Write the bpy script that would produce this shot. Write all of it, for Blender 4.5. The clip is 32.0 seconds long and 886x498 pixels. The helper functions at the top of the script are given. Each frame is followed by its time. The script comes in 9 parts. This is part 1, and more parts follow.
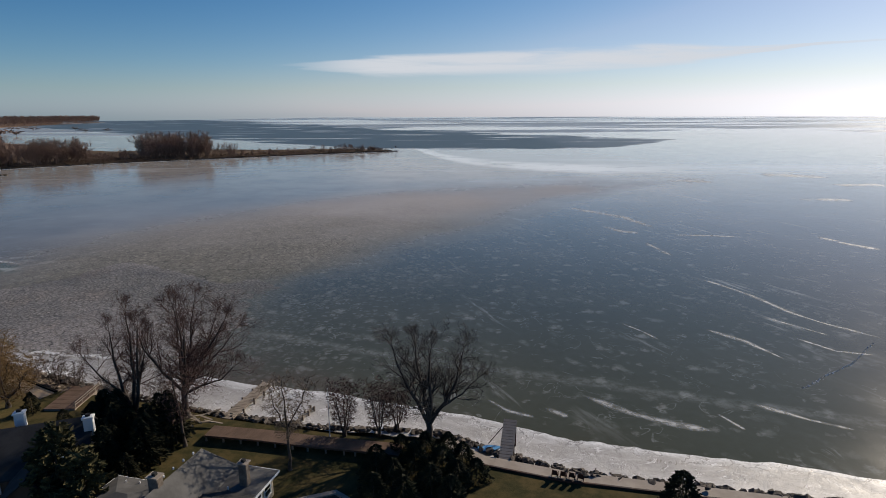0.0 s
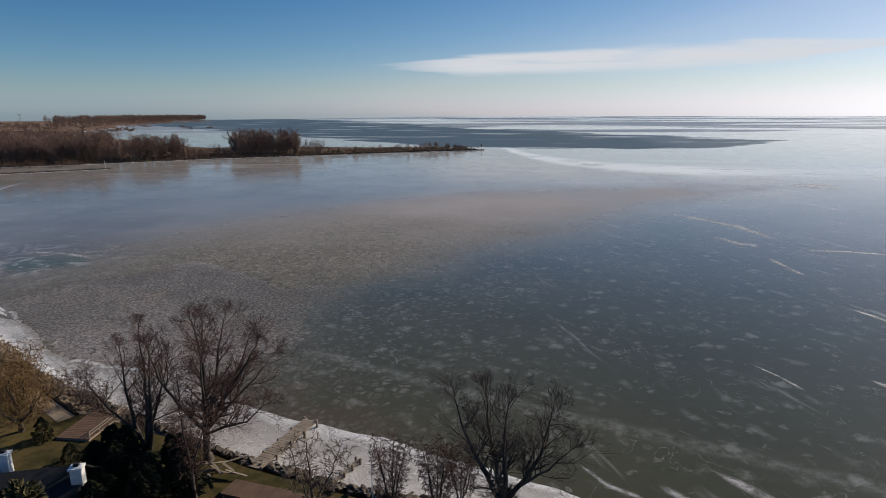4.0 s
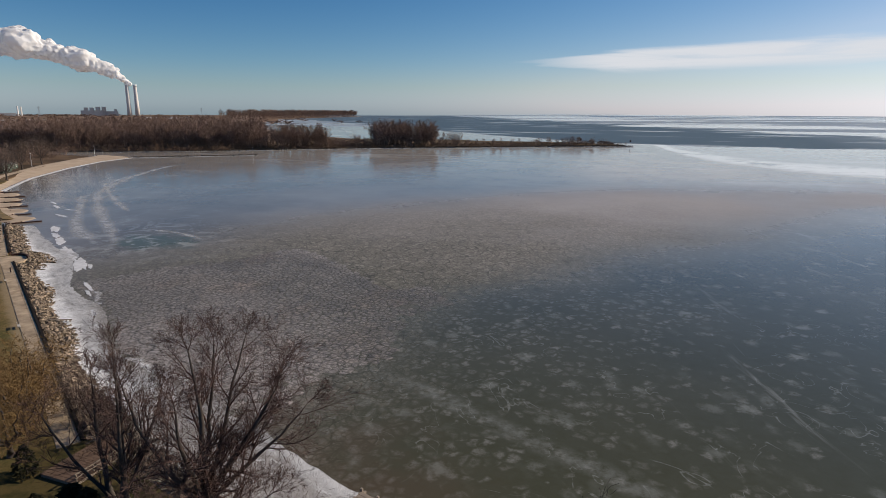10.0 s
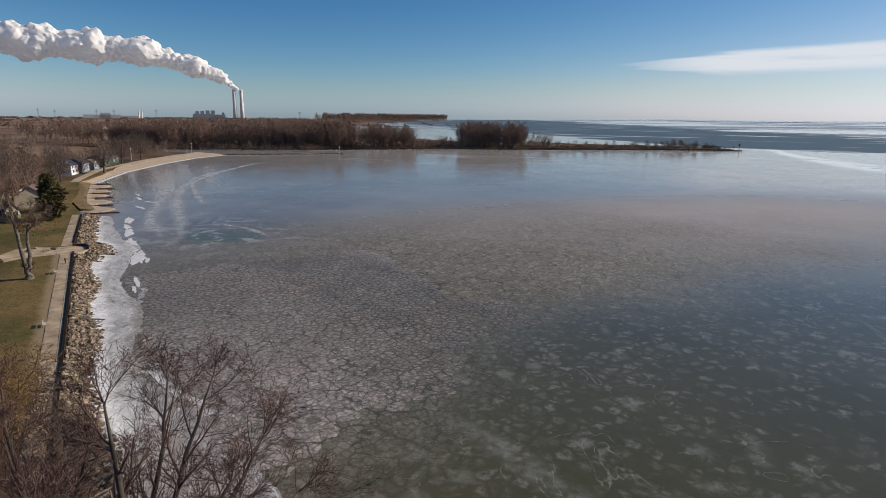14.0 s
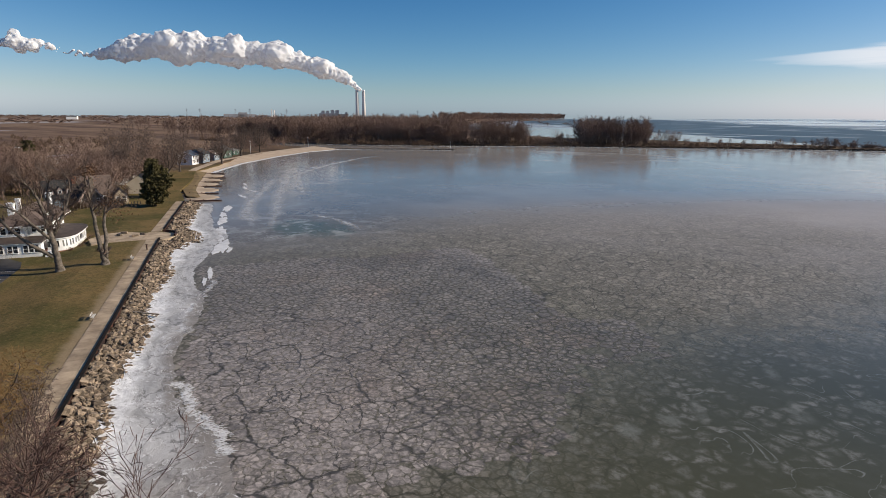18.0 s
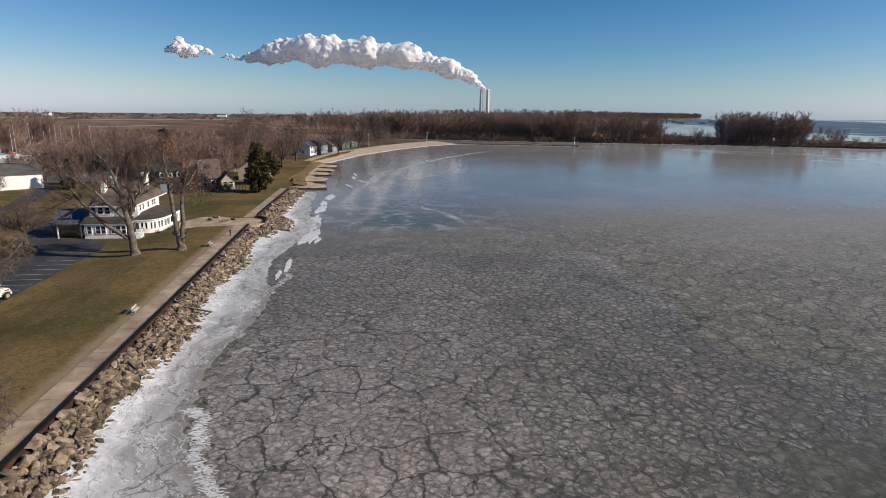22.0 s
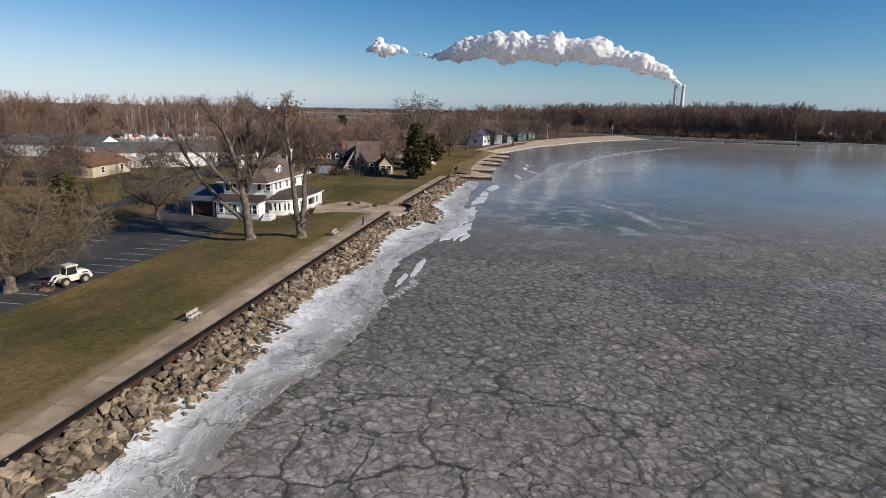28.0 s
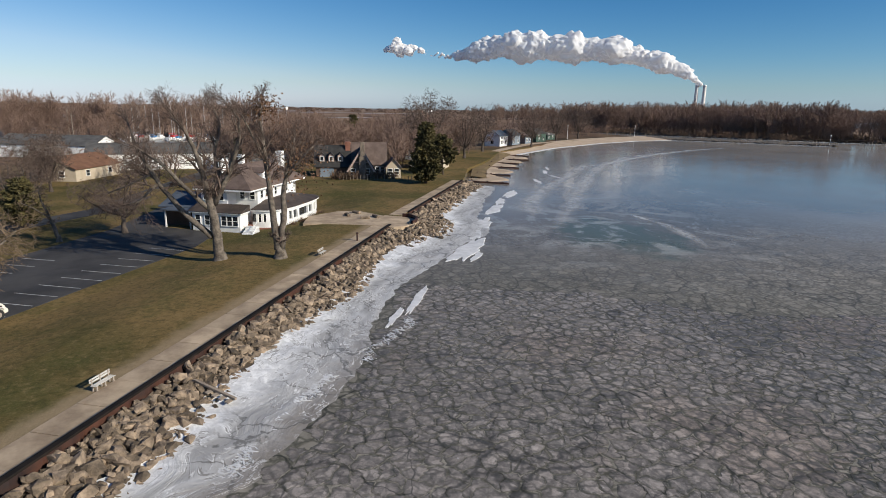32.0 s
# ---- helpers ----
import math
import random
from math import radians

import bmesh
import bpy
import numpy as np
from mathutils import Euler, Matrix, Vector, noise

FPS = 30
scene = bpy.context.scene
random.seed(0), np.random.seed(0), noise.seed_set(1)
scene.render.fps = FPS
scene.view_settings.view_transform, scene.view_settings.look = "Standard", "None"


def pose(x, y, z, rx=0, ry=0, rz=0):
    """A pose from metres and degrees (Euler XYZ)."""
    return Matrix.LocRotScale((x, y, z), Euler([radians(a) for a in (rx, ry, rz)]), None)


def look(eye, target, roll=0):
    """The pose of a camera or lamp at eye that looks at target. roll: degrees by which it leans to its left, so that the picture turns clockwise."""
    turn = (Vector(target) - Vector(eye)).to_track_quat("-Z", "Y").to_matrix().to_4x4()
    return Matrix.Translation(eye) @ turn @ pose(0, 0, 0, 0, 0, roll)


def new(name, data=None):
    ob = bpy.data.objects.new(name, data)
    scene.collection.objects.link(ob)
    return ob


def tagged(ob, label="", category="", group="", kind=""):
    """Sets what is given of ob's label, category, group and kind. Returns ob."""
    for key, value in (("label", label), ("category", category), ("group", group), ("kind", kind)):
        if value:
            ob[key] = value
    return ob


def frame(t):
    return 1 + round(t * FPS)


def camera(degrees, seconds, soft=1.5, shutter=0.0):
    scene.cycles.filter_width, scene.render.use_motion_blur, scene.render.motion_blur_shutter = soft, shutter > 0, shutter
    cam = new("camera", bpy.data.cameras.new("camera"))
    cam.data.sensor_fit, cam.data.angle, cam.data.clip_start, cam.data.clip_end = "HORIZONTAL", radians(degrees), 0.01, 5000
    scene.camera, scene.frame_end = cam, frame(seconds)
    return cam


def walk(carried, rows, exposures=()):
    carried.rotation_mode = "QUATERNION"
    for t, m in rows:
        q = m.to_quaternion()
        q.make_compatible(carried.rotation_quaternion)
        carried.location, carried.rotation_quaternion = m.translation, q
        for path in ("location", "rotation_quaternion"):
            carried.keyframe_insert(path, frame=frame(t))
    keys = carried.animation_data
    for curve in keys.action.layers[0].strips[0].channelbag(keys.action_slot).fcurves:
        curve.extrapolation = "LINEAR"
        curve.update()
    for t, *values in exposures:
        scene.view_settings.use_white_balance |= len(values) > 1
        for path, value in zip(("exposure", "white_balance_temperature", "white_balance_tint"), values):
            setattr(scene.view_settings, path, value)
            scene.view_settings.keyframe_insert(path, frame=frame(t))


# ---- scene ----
cam = camera(74.16, 32.0, 0.9)
PATH = [
    (0.0, -0.000, 0.000, 45.000, 0.000, -13.007, -0.174),
    (0.5, 0.187, 2.544, 44.738, 1.083, -12.989, -0.236),
    (1.0, 0.275, 5.088, 44.487, 2.114, -12.978, -0.272),
    (1.5, 0.315, 7.575, 44.249, 3.138, -12.978, -0.275),
    (2.0, 0.311, 10.005, 44.008, 4.197, -12.982, -0.250),
    (2.5, 0.217, 12.480, 43.754, 5.229, -12.996, -0.206),
    (3.0, 0.049, 14.970, 43.467, 6.226, -12.999, -0.164),
    (3.5, -0.121, 17.409, 43.138, 7.284, -13.003, -0.154),
    (5.5, -0.701, 26.936, 41.658, 11.704, -13.066, -0.102),
    (6.0, -0.994, 29.306, 41.198, 12.913, -13.072, -0.047),
    (6.5, -1.341, 31.682, 40.679, 14.115, -13.125, 0.011),
    (7.0, -1.680, 34.106, 40.092, 15.383, -13.136, 0.066),
    (7.5, -2.125, 36.504, 39.447, 16.632, -13.138, 0.112),
    (8.0, -2.643, 38.919, 38.779, 17.828, -13.149, 0.155),
    (8.5, -3.220, 41.318, 38.119, 18.948, -13.175, 0.203),
    (9.0, -3.836, 43.708, 37.511, 19.939, -13.176, 0.250),
    (9.5, -4.439, 46.041, 36.959, 20.880, -13.199, 0.275),
    (10.0, -5.062, 48.322, 36.432, 21.829, -13.218, 0.295),
    (10.5, -5.751, 50.537, 35.905, 22.914, -13.244, 0.308),
    (11.0, -6.498, 52.769, 35.382, 24.043, -13.241, 0.335),
    (11.5, -7.213, 54.988, 34.841, 25.200, -13.246, 0.387),
    (12.0, -7.976, 57.226, 34.310, 26.357, -13.239, 0.446),
    (12.5, -8.851, 59.424, 33.774, 27.484, -13.162, 0.489),
    (13.0, -9.900, 61.654, 33.253, 28.585, -12.928, 0.508),
    (13.5, -10.856, 63.809, 32.694, 29.477, -12.838, 0.508),
    (15.5, -14.699, 72.417, 30.470, 33.852, -12.800, 0.365),
    (16.0, -15.746, 74.421, 29.941, 35.373, -12.797, 0.351),
    (16.5, -16.869, 76.404, 29.435, 36.915, -12.821, 0.364),
    (17.0, -18.063, 78.394, 28.951, 38.445, -12.844, 0.389),
    (17.5, -19.317, 80.378, 28.473, 39.935, -12.868, 0.411),
    (18.0, -20.607, 82.354, 27.962, 41.438, -12.905, 0.444),
    (18.5, -22.000, 84.306, 27.426, 42.908, -12.924, 0.475),
    (19.0, -23.456, 86.228, 26.857, 44.399, -12.935, 0.504),
    (19.5, -24.995, 88.147, 26.285, 45.886, -12.956, 0.527),
    (20.0, -26.587, 90.014, 25.719, 47.308, -12.967, 0.535),
    (20.5, -28.191, 91.820, 25.114, 48.729, -12.967, 0.535),
    (21.0, -29.918, 93.552, 24.517, 50.162, -12.964, 0.541),
    (21.5, -31.652, 95.207, 23.928, 51.608, -12.991, 0.551),
    (22.0, -33.398, 96.870, 23.353, 53.143, -13.000, 0.570),
    (22.5, -35.133, 98.405, 22.796, 54.749, -13.003, 0.607),
    (23.0, -36.801, 99.870, 22.273, 56.296, -13.039, 0.666),
    (23.5, -38.486, 101.260, 21.798, 57.849, -13.112, 0.740),
    (24.0, -40.156, 102.579, 21.380, 59.393, -13.204, 0.807),
    (24.5, -41.761, 103.777, 21.031, 60.939, -13.254, 0.860),
    (25.0, -43.322, 104.910, 20.694, 62.493, -13.297, 0.913),
    (25.5, -44.916, 105.944, 20.323, 64.026, -13.321, 0.975),
    (26.0, -46.559, 106.888, 19.937, 65.508, -13.346, 1.030),
    (26.5, -48.317, 107.807, 19.577, 66.900, -13.379, 1.069),
    (28.5, -55.735, 111.379, 18.468, 71.166, -13.502, 1.060),
    (29.0, -57.554, 112.127, 18.335, 71.789, -13.501, 1.025),
    (29.5, -59.243, 112.949, 18.249, 72.083, -13.469, 0.992),
    (30.0, -60.838, 113.685, 18.194, 72.146, -13.468, 0.972),
    (30.5, -62.335, 114.356, 18.159, 72.117, -13.476, 0.979),
    (31.0, -63.691, 114.938, 18.147, 72.067, -13.483, 1.000),
    (31.5, -64.948, 115.476, 18.163, 72.013, -13.475, 1.027),
    (32.0, -66.262, 116.119, 18.194, 71.982, -13.493, 1.058),
]
walk(cam, [(t, pose(x, y, z, 90 + pitch, 0, yaw) @ pose(0, 0, 0, 0, 0, roll)) for t, x, y, z, yaw, pitch, roll in PATH],
     exposures=((0.0, -0.18, 6600, 11), (8.0, -0.08, 6780, 12), (14.0, 0.0, 6620, 11), (19.0, 0.12, 6560, 10.5), (25.0, 0.12, 6400, 9), (32.0, 0.12, 6250, 8)))

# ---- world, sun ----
SKY_POWERS = 1.2, 0.34, 0.06   # exponents of the power curve on sky brightness, for red, green and blue
SUN_AZ, SUN_EL = radians(46), radians(27)  # azimuth clockwise from +y
world = bpy.data.worlds.new("world")
scene.world = world
world.use_nodes = True
wn = world.node_tree
sky = wn.nodes.new("ShaderNodeTexSky")
sky.sky_type = "NISHITA"
sky.sun_disc = False
sky.sun_elevation, sky.sun_rotation = SUN_EL, SUN_AZ
sky.air_density, sky.dust_density, sky.ozone_density, sky.altitude = 0.85, 0.3, 4.5, 200


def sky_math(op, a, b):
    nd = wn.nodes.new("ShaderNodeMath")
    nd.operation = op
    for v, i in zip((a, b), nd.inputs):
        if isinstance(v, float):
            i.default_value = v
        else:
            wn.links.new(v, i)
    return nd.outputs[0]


# a clear winter sky, toned by a power curve: neutral pale horizon, deeper blue overhead
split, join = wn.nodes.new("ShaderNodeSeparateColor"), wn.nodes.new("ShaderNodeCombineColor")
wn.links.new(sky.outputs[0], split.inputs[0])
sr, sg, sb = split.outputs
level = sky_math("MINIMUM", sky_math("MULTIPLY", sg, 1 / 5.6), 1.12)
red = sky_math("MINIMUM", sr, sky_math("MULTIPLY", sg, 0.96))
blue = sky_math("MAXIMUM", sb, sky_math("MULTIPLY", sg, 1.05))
deep_ = [sky_math("MULTIPLY", c, sky_math("POWER", level, p)) for c, p in zip((red, sg, blue), SKY_POWERS)]
# pale haze low over the horizon
up = wn.nodes.new("ShaderNodeSeparateXYZ")
wn.links.new(wn.nodes.new("ShaderNodeTexCoord").outputs["Generated"], up.inputs[0])
low = wn.nodes.new("ShaderNodeMapRange")
low.interpolation_type = "SMOOTHSTEP"
for v, i in zip((0.0, 0.085, 0.3, 0.0), list(low.inputs)[1:]):
    i.default_value = v
wn.links.new(up.outputs[2], low.inputs[0])
haze = [sky_math("MULTIPLY", deep_[1], f) for f in (0.82, 0.97, 1.13)]
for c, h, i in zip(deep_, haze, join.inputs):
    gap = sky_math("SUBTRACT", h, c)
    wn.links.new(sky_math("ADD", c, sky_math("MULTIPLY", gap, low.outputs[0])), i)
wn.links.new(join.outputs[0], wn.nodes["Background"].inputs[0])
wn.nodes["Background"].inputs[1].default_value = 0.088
sun = new("sun", bpy.data.lights.new("sun", "SUN"))
sun.data.energy, sun.data.angle, sun.data.color = 5.0, radians(0.53), (1.0, 0.89, 0.73)
sun_dir = Vector((math.sin(SUN_AZ) * math.cos(SUN_EL), math.cos(SUN_AZ) * math.cos(SUN_EL), math.sin(SUN_EL)))
sun.matrix_world = look(sun_dir * 200, (0, 0, 0))


# ---- node helpers ----
class Nodes:
    """Short forms for building a node material."""

    def __init__(self, name):
        self.mat = bpy.data.materials.new(name)
        self.mat.use_nodes = True
        self.t = self.mat.node_tree
        self.b = self.t.nodes["Principled BSDF"]
        self.out = self.t.nodes["Material Output"]
        self._pos = None

    def n(self, kind, **props):
        nd = self.t.nodes.new("ShaderNode" + kind)
        for k, v in props.items():
            setattr(nd, k, v)
        return nd

    def put(self, a, sock):
        if isinstance(a, (int, float)):
            sock.default_value = a
        elif isinstance(a, (tuple, list)):
            sock.default_value = (*a, 1.0) if len(a) == 3 and sock.type == "RGBA" else a
        else:
            self.t.links.new(a, sock)

    def pos(self):
        if self._pos is None:
            self._pos = self.n("NewGeometry").outputs["Position"]
        return self._pos

    def obj(self):
        return self.n("TexCoord").outputs["Object"]

    def sep(self, v):
        return self.n("SeparateXYZ"), v

    def xyz(self, v):
        s = self.n("SeparateXYZ")
        self.put(v, s.inputs[0])
        return s.outputs

    def vec(self, x, y, z):
        c = self.n("CombineXYZ")
        for a, i in zip((x, y, z), c.inputs):
            self.put(a, i)
        return c.outputs[0]

    def m(self, op, a, b=0.0, c=0.0):
        nd = self.n("Math", operation=op)
        for v, i in zip((a, b, c), nd.inputs):
            self.put(v, i)
        return nd.outputs[0]

    def vm(self, op, a, b):
        nd = self.n("VectorMath", operation=op)
        self.put(a, nd.inputs[0])
        if op == "SCALE":
            self.put(b, nd.inputs["Scale"])
        else:
            self.put(b, nd.inputs[1])
        return nd.outputs[0]

    def noise(self, scale, v=None, detail=3.0, rough=0.55, dist=0.0, col=False):
        nd = self.n("TexNoise")
        self.put(self.pos() if v is None else v, nd.inputs["Vector"])
        for k, x in (("Scale", scale), ("Detail", detail), ("Roughness", rough), ("Distortion", dist)):
            nd.inputs[k].default_value = x
        return nd.outputs["Color" if col else "Fac"]

    def voro(self, scale, v=None, feature="F1", out="Distance", rnd=1.0):
        nd = self.n("TexVoronoi", feature=feature)
        self.put(self.pos() if v is None else v, nd.inputs["Vector"])
        nd.inputs["Scale"].default_value, nd.inputs["Randomness"].default_value = scale, rnd
        return nd.outputs[out]

    def step(self, v, lo, hi, a=0.0, b=1.0):
        nd = self.n("MapRange", interpolation_type="SMOOTHSTEP")
        for x, i in zip((v, lo, hi, a, b), nd.inputs):
            self.put(x, i)
        return nd.outputs[0]

    def mix(self, f, a, b, kind="MIX"):
        nd = self.n("Mix", data_type="RGBA", blend_type=kind)
        self.put(f, nd.inputs[0])
        self.put(a, nd.inputs[6])
        self.put(b, nd.inputs[7])
        return nd.outputs[2]

    def bump(self, h, strength=0.5, dist=0.05):
        nd = self.n("Bump")
        nd.inputs["Strength"].default_value, nd.inputs["Distance"].default_value = strength, dist
        self.put(h, nd.inputs["Height"])
        self.put(nd.outputs[0], self.b.inputs["Normal"])

    def rnd(self):
        return self.n("ObjectInfo").outputs["Random"]

    def island(self):
        return self.n("NewGeometry").outputs["Random Per Island"]

    def done(self, color=None, rough=None, metal=None, spec=None):
        for k, v in (("Base Color", color), ("Roughness", rough), ("Metallic", metal), ("Specular IOR Level", spec)):
            if v is not None:
                self.put(v, self.b.inputs[k])
        return self.mat


def mottled(name, c1, c2, scale=1.0, fine=12.0, rough=0.8, bump=0.3, dist=0.02, metal=0.0, spec=0.4, vary=0.0, own=False, island=False):
    """A surface of two tones in broad stains, with fine grain and relief."""
    k = Nodes(name)
    v = k.obj() if own else None
    big = k.step(k.noise(scale, v, 4.0, 0.6), 0.3, 0.7)
    grain = k.noise(fine, v, 4.0, 0.65)
    f = k.m("ADD", k.m("MULTIPLY", big, 0.65), k.m("MULTIPLY", grain, 0.35))
    col = k.mix(f, c1, c2)
    if vary:
        r = k.island() if island else k.rnd()
        hsv = k.n("HueSaturation")
        k.put(k.m("ADD", 1.0 - vary, k.m("MULTIPLY", r, 2 * vary)), hsv.inputs["Value"])
        k.put(col, hsv.inputs["Color"])
        col = hsv.outputs[0]
    if bump:
        k.bump(grain, bump, dist)
    return k.done(col, rough, metal, spec)


# ---- materials ----
def plate_tone(k):
    """Grey frozen-together pancakes of two sizes with soft dark seams."""
    warp = k.vm("ADD", k.pos(), k.vm("SCALE", k.noise(0.7, None, 4.0, col=True), 1.3))
    edge = k.voro(0.86, warp, "DISTANCE_TO_EDGE")
    cell = k.xyz(k.voro(0.86, warp, "F1", "Color"))
    small = k.voro(1.9, warp, "DISTANCE_TO_EDGE")
    soft = k.m("ADD", 0.02, k.m("MULTIPLY", k.noise(0.35, None, 4.0), 0.20))
    seam = k.step(edge, 0.0, k.m("ADD", soft, 0.03))
    fine = k.step(small, 0.0, 0.25)
    fine = k.m("SUBTRACT", 1.0, k.m("MULTIPLY", k.m("SUBTRACT", 1.0, fine), k.step(cell[1], 0.1, 0.6)))
    patch = k.noise(0.11, None, 5.0, 0.6)
    tone = k.m("ADD", k.m("MULTIPLY", cell[0], 0.25), k.m("ADD", k.m("MULTIPLY", k.noise(2.2, None, 5.0, 0.7), 0.4), k.m("MULTIPLY", patch, 0.45)))
    out_ = k.step(k.m("ADD", k.m("MULTIPLY", k.xyz(k.pos())[0], 0.485), k.m("MULTIPLY", k.xyz(k.pos())[1], 0.8745)), 72.0, 100.0)
    along = k.m("SUBTRACT", k.m("MULTIPLY", k.xyz(k.pos())[1], 0.485), k.m("MULTIPLY", k.xyz(k.pos())[0], 0.8745))
    out_ = k.m("MAXIMUM", k.m("MULTIPLY", out_, k.step(k.xyz(k.pos())[1], 190.0, 148.0)), k.m("MULTIPLY", k.step(along, 124.0, 152.0), k.step(k.xyz(k.pos())[1], 185.0, 150.0, 0.25, 0.7)))
    col = k.mix(tone, (0.11, 0.100, 0.083), (0.44, 0.40, 0.345))
    col = k.mix(k.m("MULTIPLY", out_, 0.85), col, k.mix(1.0, col, (0.73, 0.76, 0.72), "MULTIPLY"))
    blot = k.m("MULTIPLY", k.step(k.noise(0.9, None, 5.0, 0.7, 0.6), 0.50, 0.36), k.m("ADD", 0.35, k.m("MULTIPLY", out_, 0.5)))
    col = k.mix(blot, col, (0.062, 0.066, 0.052))
    col = k.mix(fine, k.mix(0.7, col, (0.08, 0.078, 0.066)), col)
    dark = k.mix(patch, (0.035, 0.037, 0.027), (0.11, 0.104, 0.082))
    col = k.mix(k.m("MULTIPLY", k.m("SUBTRACT", 1.0, seam), 0.8), col, dark)
    return col, seam


def ice_material():
    k = Nodes("lake ice")
    x, y, z = k.xyz(k.pos())
    wob = k.m("SUBTRACT", k.noise(0.018, None, 4.0), 0.5)
    wob2 = k.m("SUBTRACT", k.noise(0.004, None, 3.0), 0.5)
    yy = k.m("MAXIMUM", k.m("SUBTRACT", y, 133.0), 0.0)
    bend = k.m("MULTIPLY", k.m("MULTIPLY", yy, yy), 0.00224)
    w = k.m("SUBTRACT", k.m("ADD", x, 88.0), k.m("MINIMUM", bend, 330.0))
    w = k.m("ADD", w, k.m("MULTIPLY", wob, 40.0))
    grain = k.m("MULTIPLY", k.m("SUBTRACT", k.noise(0.5, None, 6.0, 0.75), 0.5), 26.0)
    lake = k.step(k.m("ADD", w, grain), 28.0, k.step(y, 135.0, 240.0, 54.0, 112.0))            # clear dark ice on the lake side
    lake = k.m("MAXIMUM", lake, k.step(k.m("ADD", y, k.m("MULTIPLY", wob, 160.0)), 270.0, 450.0))
    bay = k.step(k.m("ADD", w, grain), -6.0, -92.0)           # smooth bluish ice in the bay
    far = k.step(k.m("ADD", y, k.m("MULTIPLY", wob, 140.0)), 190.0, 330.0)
    plate, crack = plate_tone(k)
    big = k.voro(0.23, k.vm("ADD", k.pos(), k.vm("SCALE", k.noise(0.4, None, 4.0, col=True), 2.4)), "DISTANCE_TO_EDGE")
    plate = k.mix(k.m("MULTIPLY", k.step(big, 0.035, 0.008), 0.8), plate, (0.030, 0.032, 0.029))
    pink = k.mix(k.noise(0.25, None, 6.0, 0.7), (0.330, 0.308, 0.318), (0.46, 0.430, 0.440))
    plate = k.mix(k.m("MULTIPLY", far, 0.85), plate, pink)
    # dark clear ice with frozen-in pale blobs
    deep = k.mix(k.noise(0.03, None, 5.0), (0.040, 0.042, 0.016), (0.078, 0.074, 0.037))
    deep = k.mix(k.m("MULTIPLY", k.noise(0.5, None, 6.0, 0.7), 0.35), deep, (0.12, 0.125, 0.11))
    bw = k.vm("ADD", k.pos(), k.vm("SCALE", k.noise(0.45, None, 3.0, col=True), 1.8))
    cellc = k.xyz(k.voro(0.62, bw, "F1", "Color"))
    drop = k.m("ADD", k.step(w, 28.0, 110.0, 0.05, 0.82), k.m("MULTIPLY", k.m("SUBTRACT", k.noise(0.05, None, 3.0), 0.5), 0.45))
    piece = k.m("MULTIPLY", k.step(k.m("SUBTRACT", cellc[0], drop), 0.0, 0.10), k.step(k.voro(0.62, bw, "DISTANCE_TO_EDGE"), 0.02, 0.34))
    piece = k.m("MULTIPLY", piece, k.step(k.noise(1.3, None, 5.0, 0.7), 0.32, 0.62))
    deep = k.mix(k.m("MULTIPLY", piece, k.m("ADD", 0.15, k.m("MULTIPLY", cellc[1], 0.38))), deep, (0.29, 0.285, 0.26))
    blob = k.voro(0.19, bw, "F1")
    pick = k.step(k.xyz(k.voro(0.19, bw, "F1", "Color"))[1], 0.35, 0.95)
    blobs = k.m("MULTIPLY", k.step(k.m("ADD", blob, k.m("MULTIPLY", k.m("SUBTRACT", k.noise(0.8, None, 5.0, 0.7), 0.5), 0.7)), 0.34, 0.04), pick)
    deep = k.mix(k.m("MULTIPLY", blobs, 0.55), deep, (0.26, 0.27, 0.245))
    worm = k.step(k.m("ABSOLUTE", k.m("SUBTRACT", k.noise(0.13, None, 2.0, 0.5, 1.6), 0.5)), 0.012, 0.002)
    worm = k.m("MULTIPLY", worm, k.m("MULTIPLY", k.step(k.noise(0.11, k.vm("ADD", k.pos(), (31.0, 7.0, 2.0)), 3.0), 0.50, 0.60), k.step(k.noise(1.0, None, 4.0, 0.7), 0.35, 0.6)))
    deep = k.mix(k.m("MULTIPLY", worm, 0.5), deep, (0.30, 0.31, 0.285))
    ev = k.vec(k.m("ADD", k.m("MULTIPLY", x, 0.30), k.m("MULTIPLY", y, 0.14)), k.m("ADD", k.m("MULTIPLY", y, 0.12), k.m("MULTIPLY", x, -0.05)), 0.0)
    ev = k.vm("ADD", ev, k.vm("SCALE", k.noise(0.25, None, 3.0, col=True), 0.9))
    smear = k.m("MULTIPLY", k.step(k.voro(1.0, ev, "F1"), 0.42, 0.1), k.step(k.xyz(k.voro(1.0, ev, "F1", "Color"))[0], 0.35, 0.9))
    smear = k.m("MULTIPLY", smear, k.step(k.noise(0.7, None, 5.0, 0.7), 0.3, 0.62))
    deep = k.mix(k.m("MULTIPLY", smear, 0.42), deep, (0.22, 0.23, 0.205))
    nsh = k.m("ADD", k.m("MULTIPLY", k.m("ADD", x, 65.0), 0.485), k.m("MULTIPLY", k.m("SUBTRACT", y, 88.4), 0.8745))
    silt = k.m("MULTIPLY", k.step(k.m("ADD", nsh, k.m("MULTIPLY", wob, 30.0)), 36.0, 14.0), k.step(k.noise(0.12, None, 5.0), 0.3, 0.65))
    deep = k.mix(k.m("MULTIPLY", silt, 0.7), deep, (0.098, 0.068, 0.044))
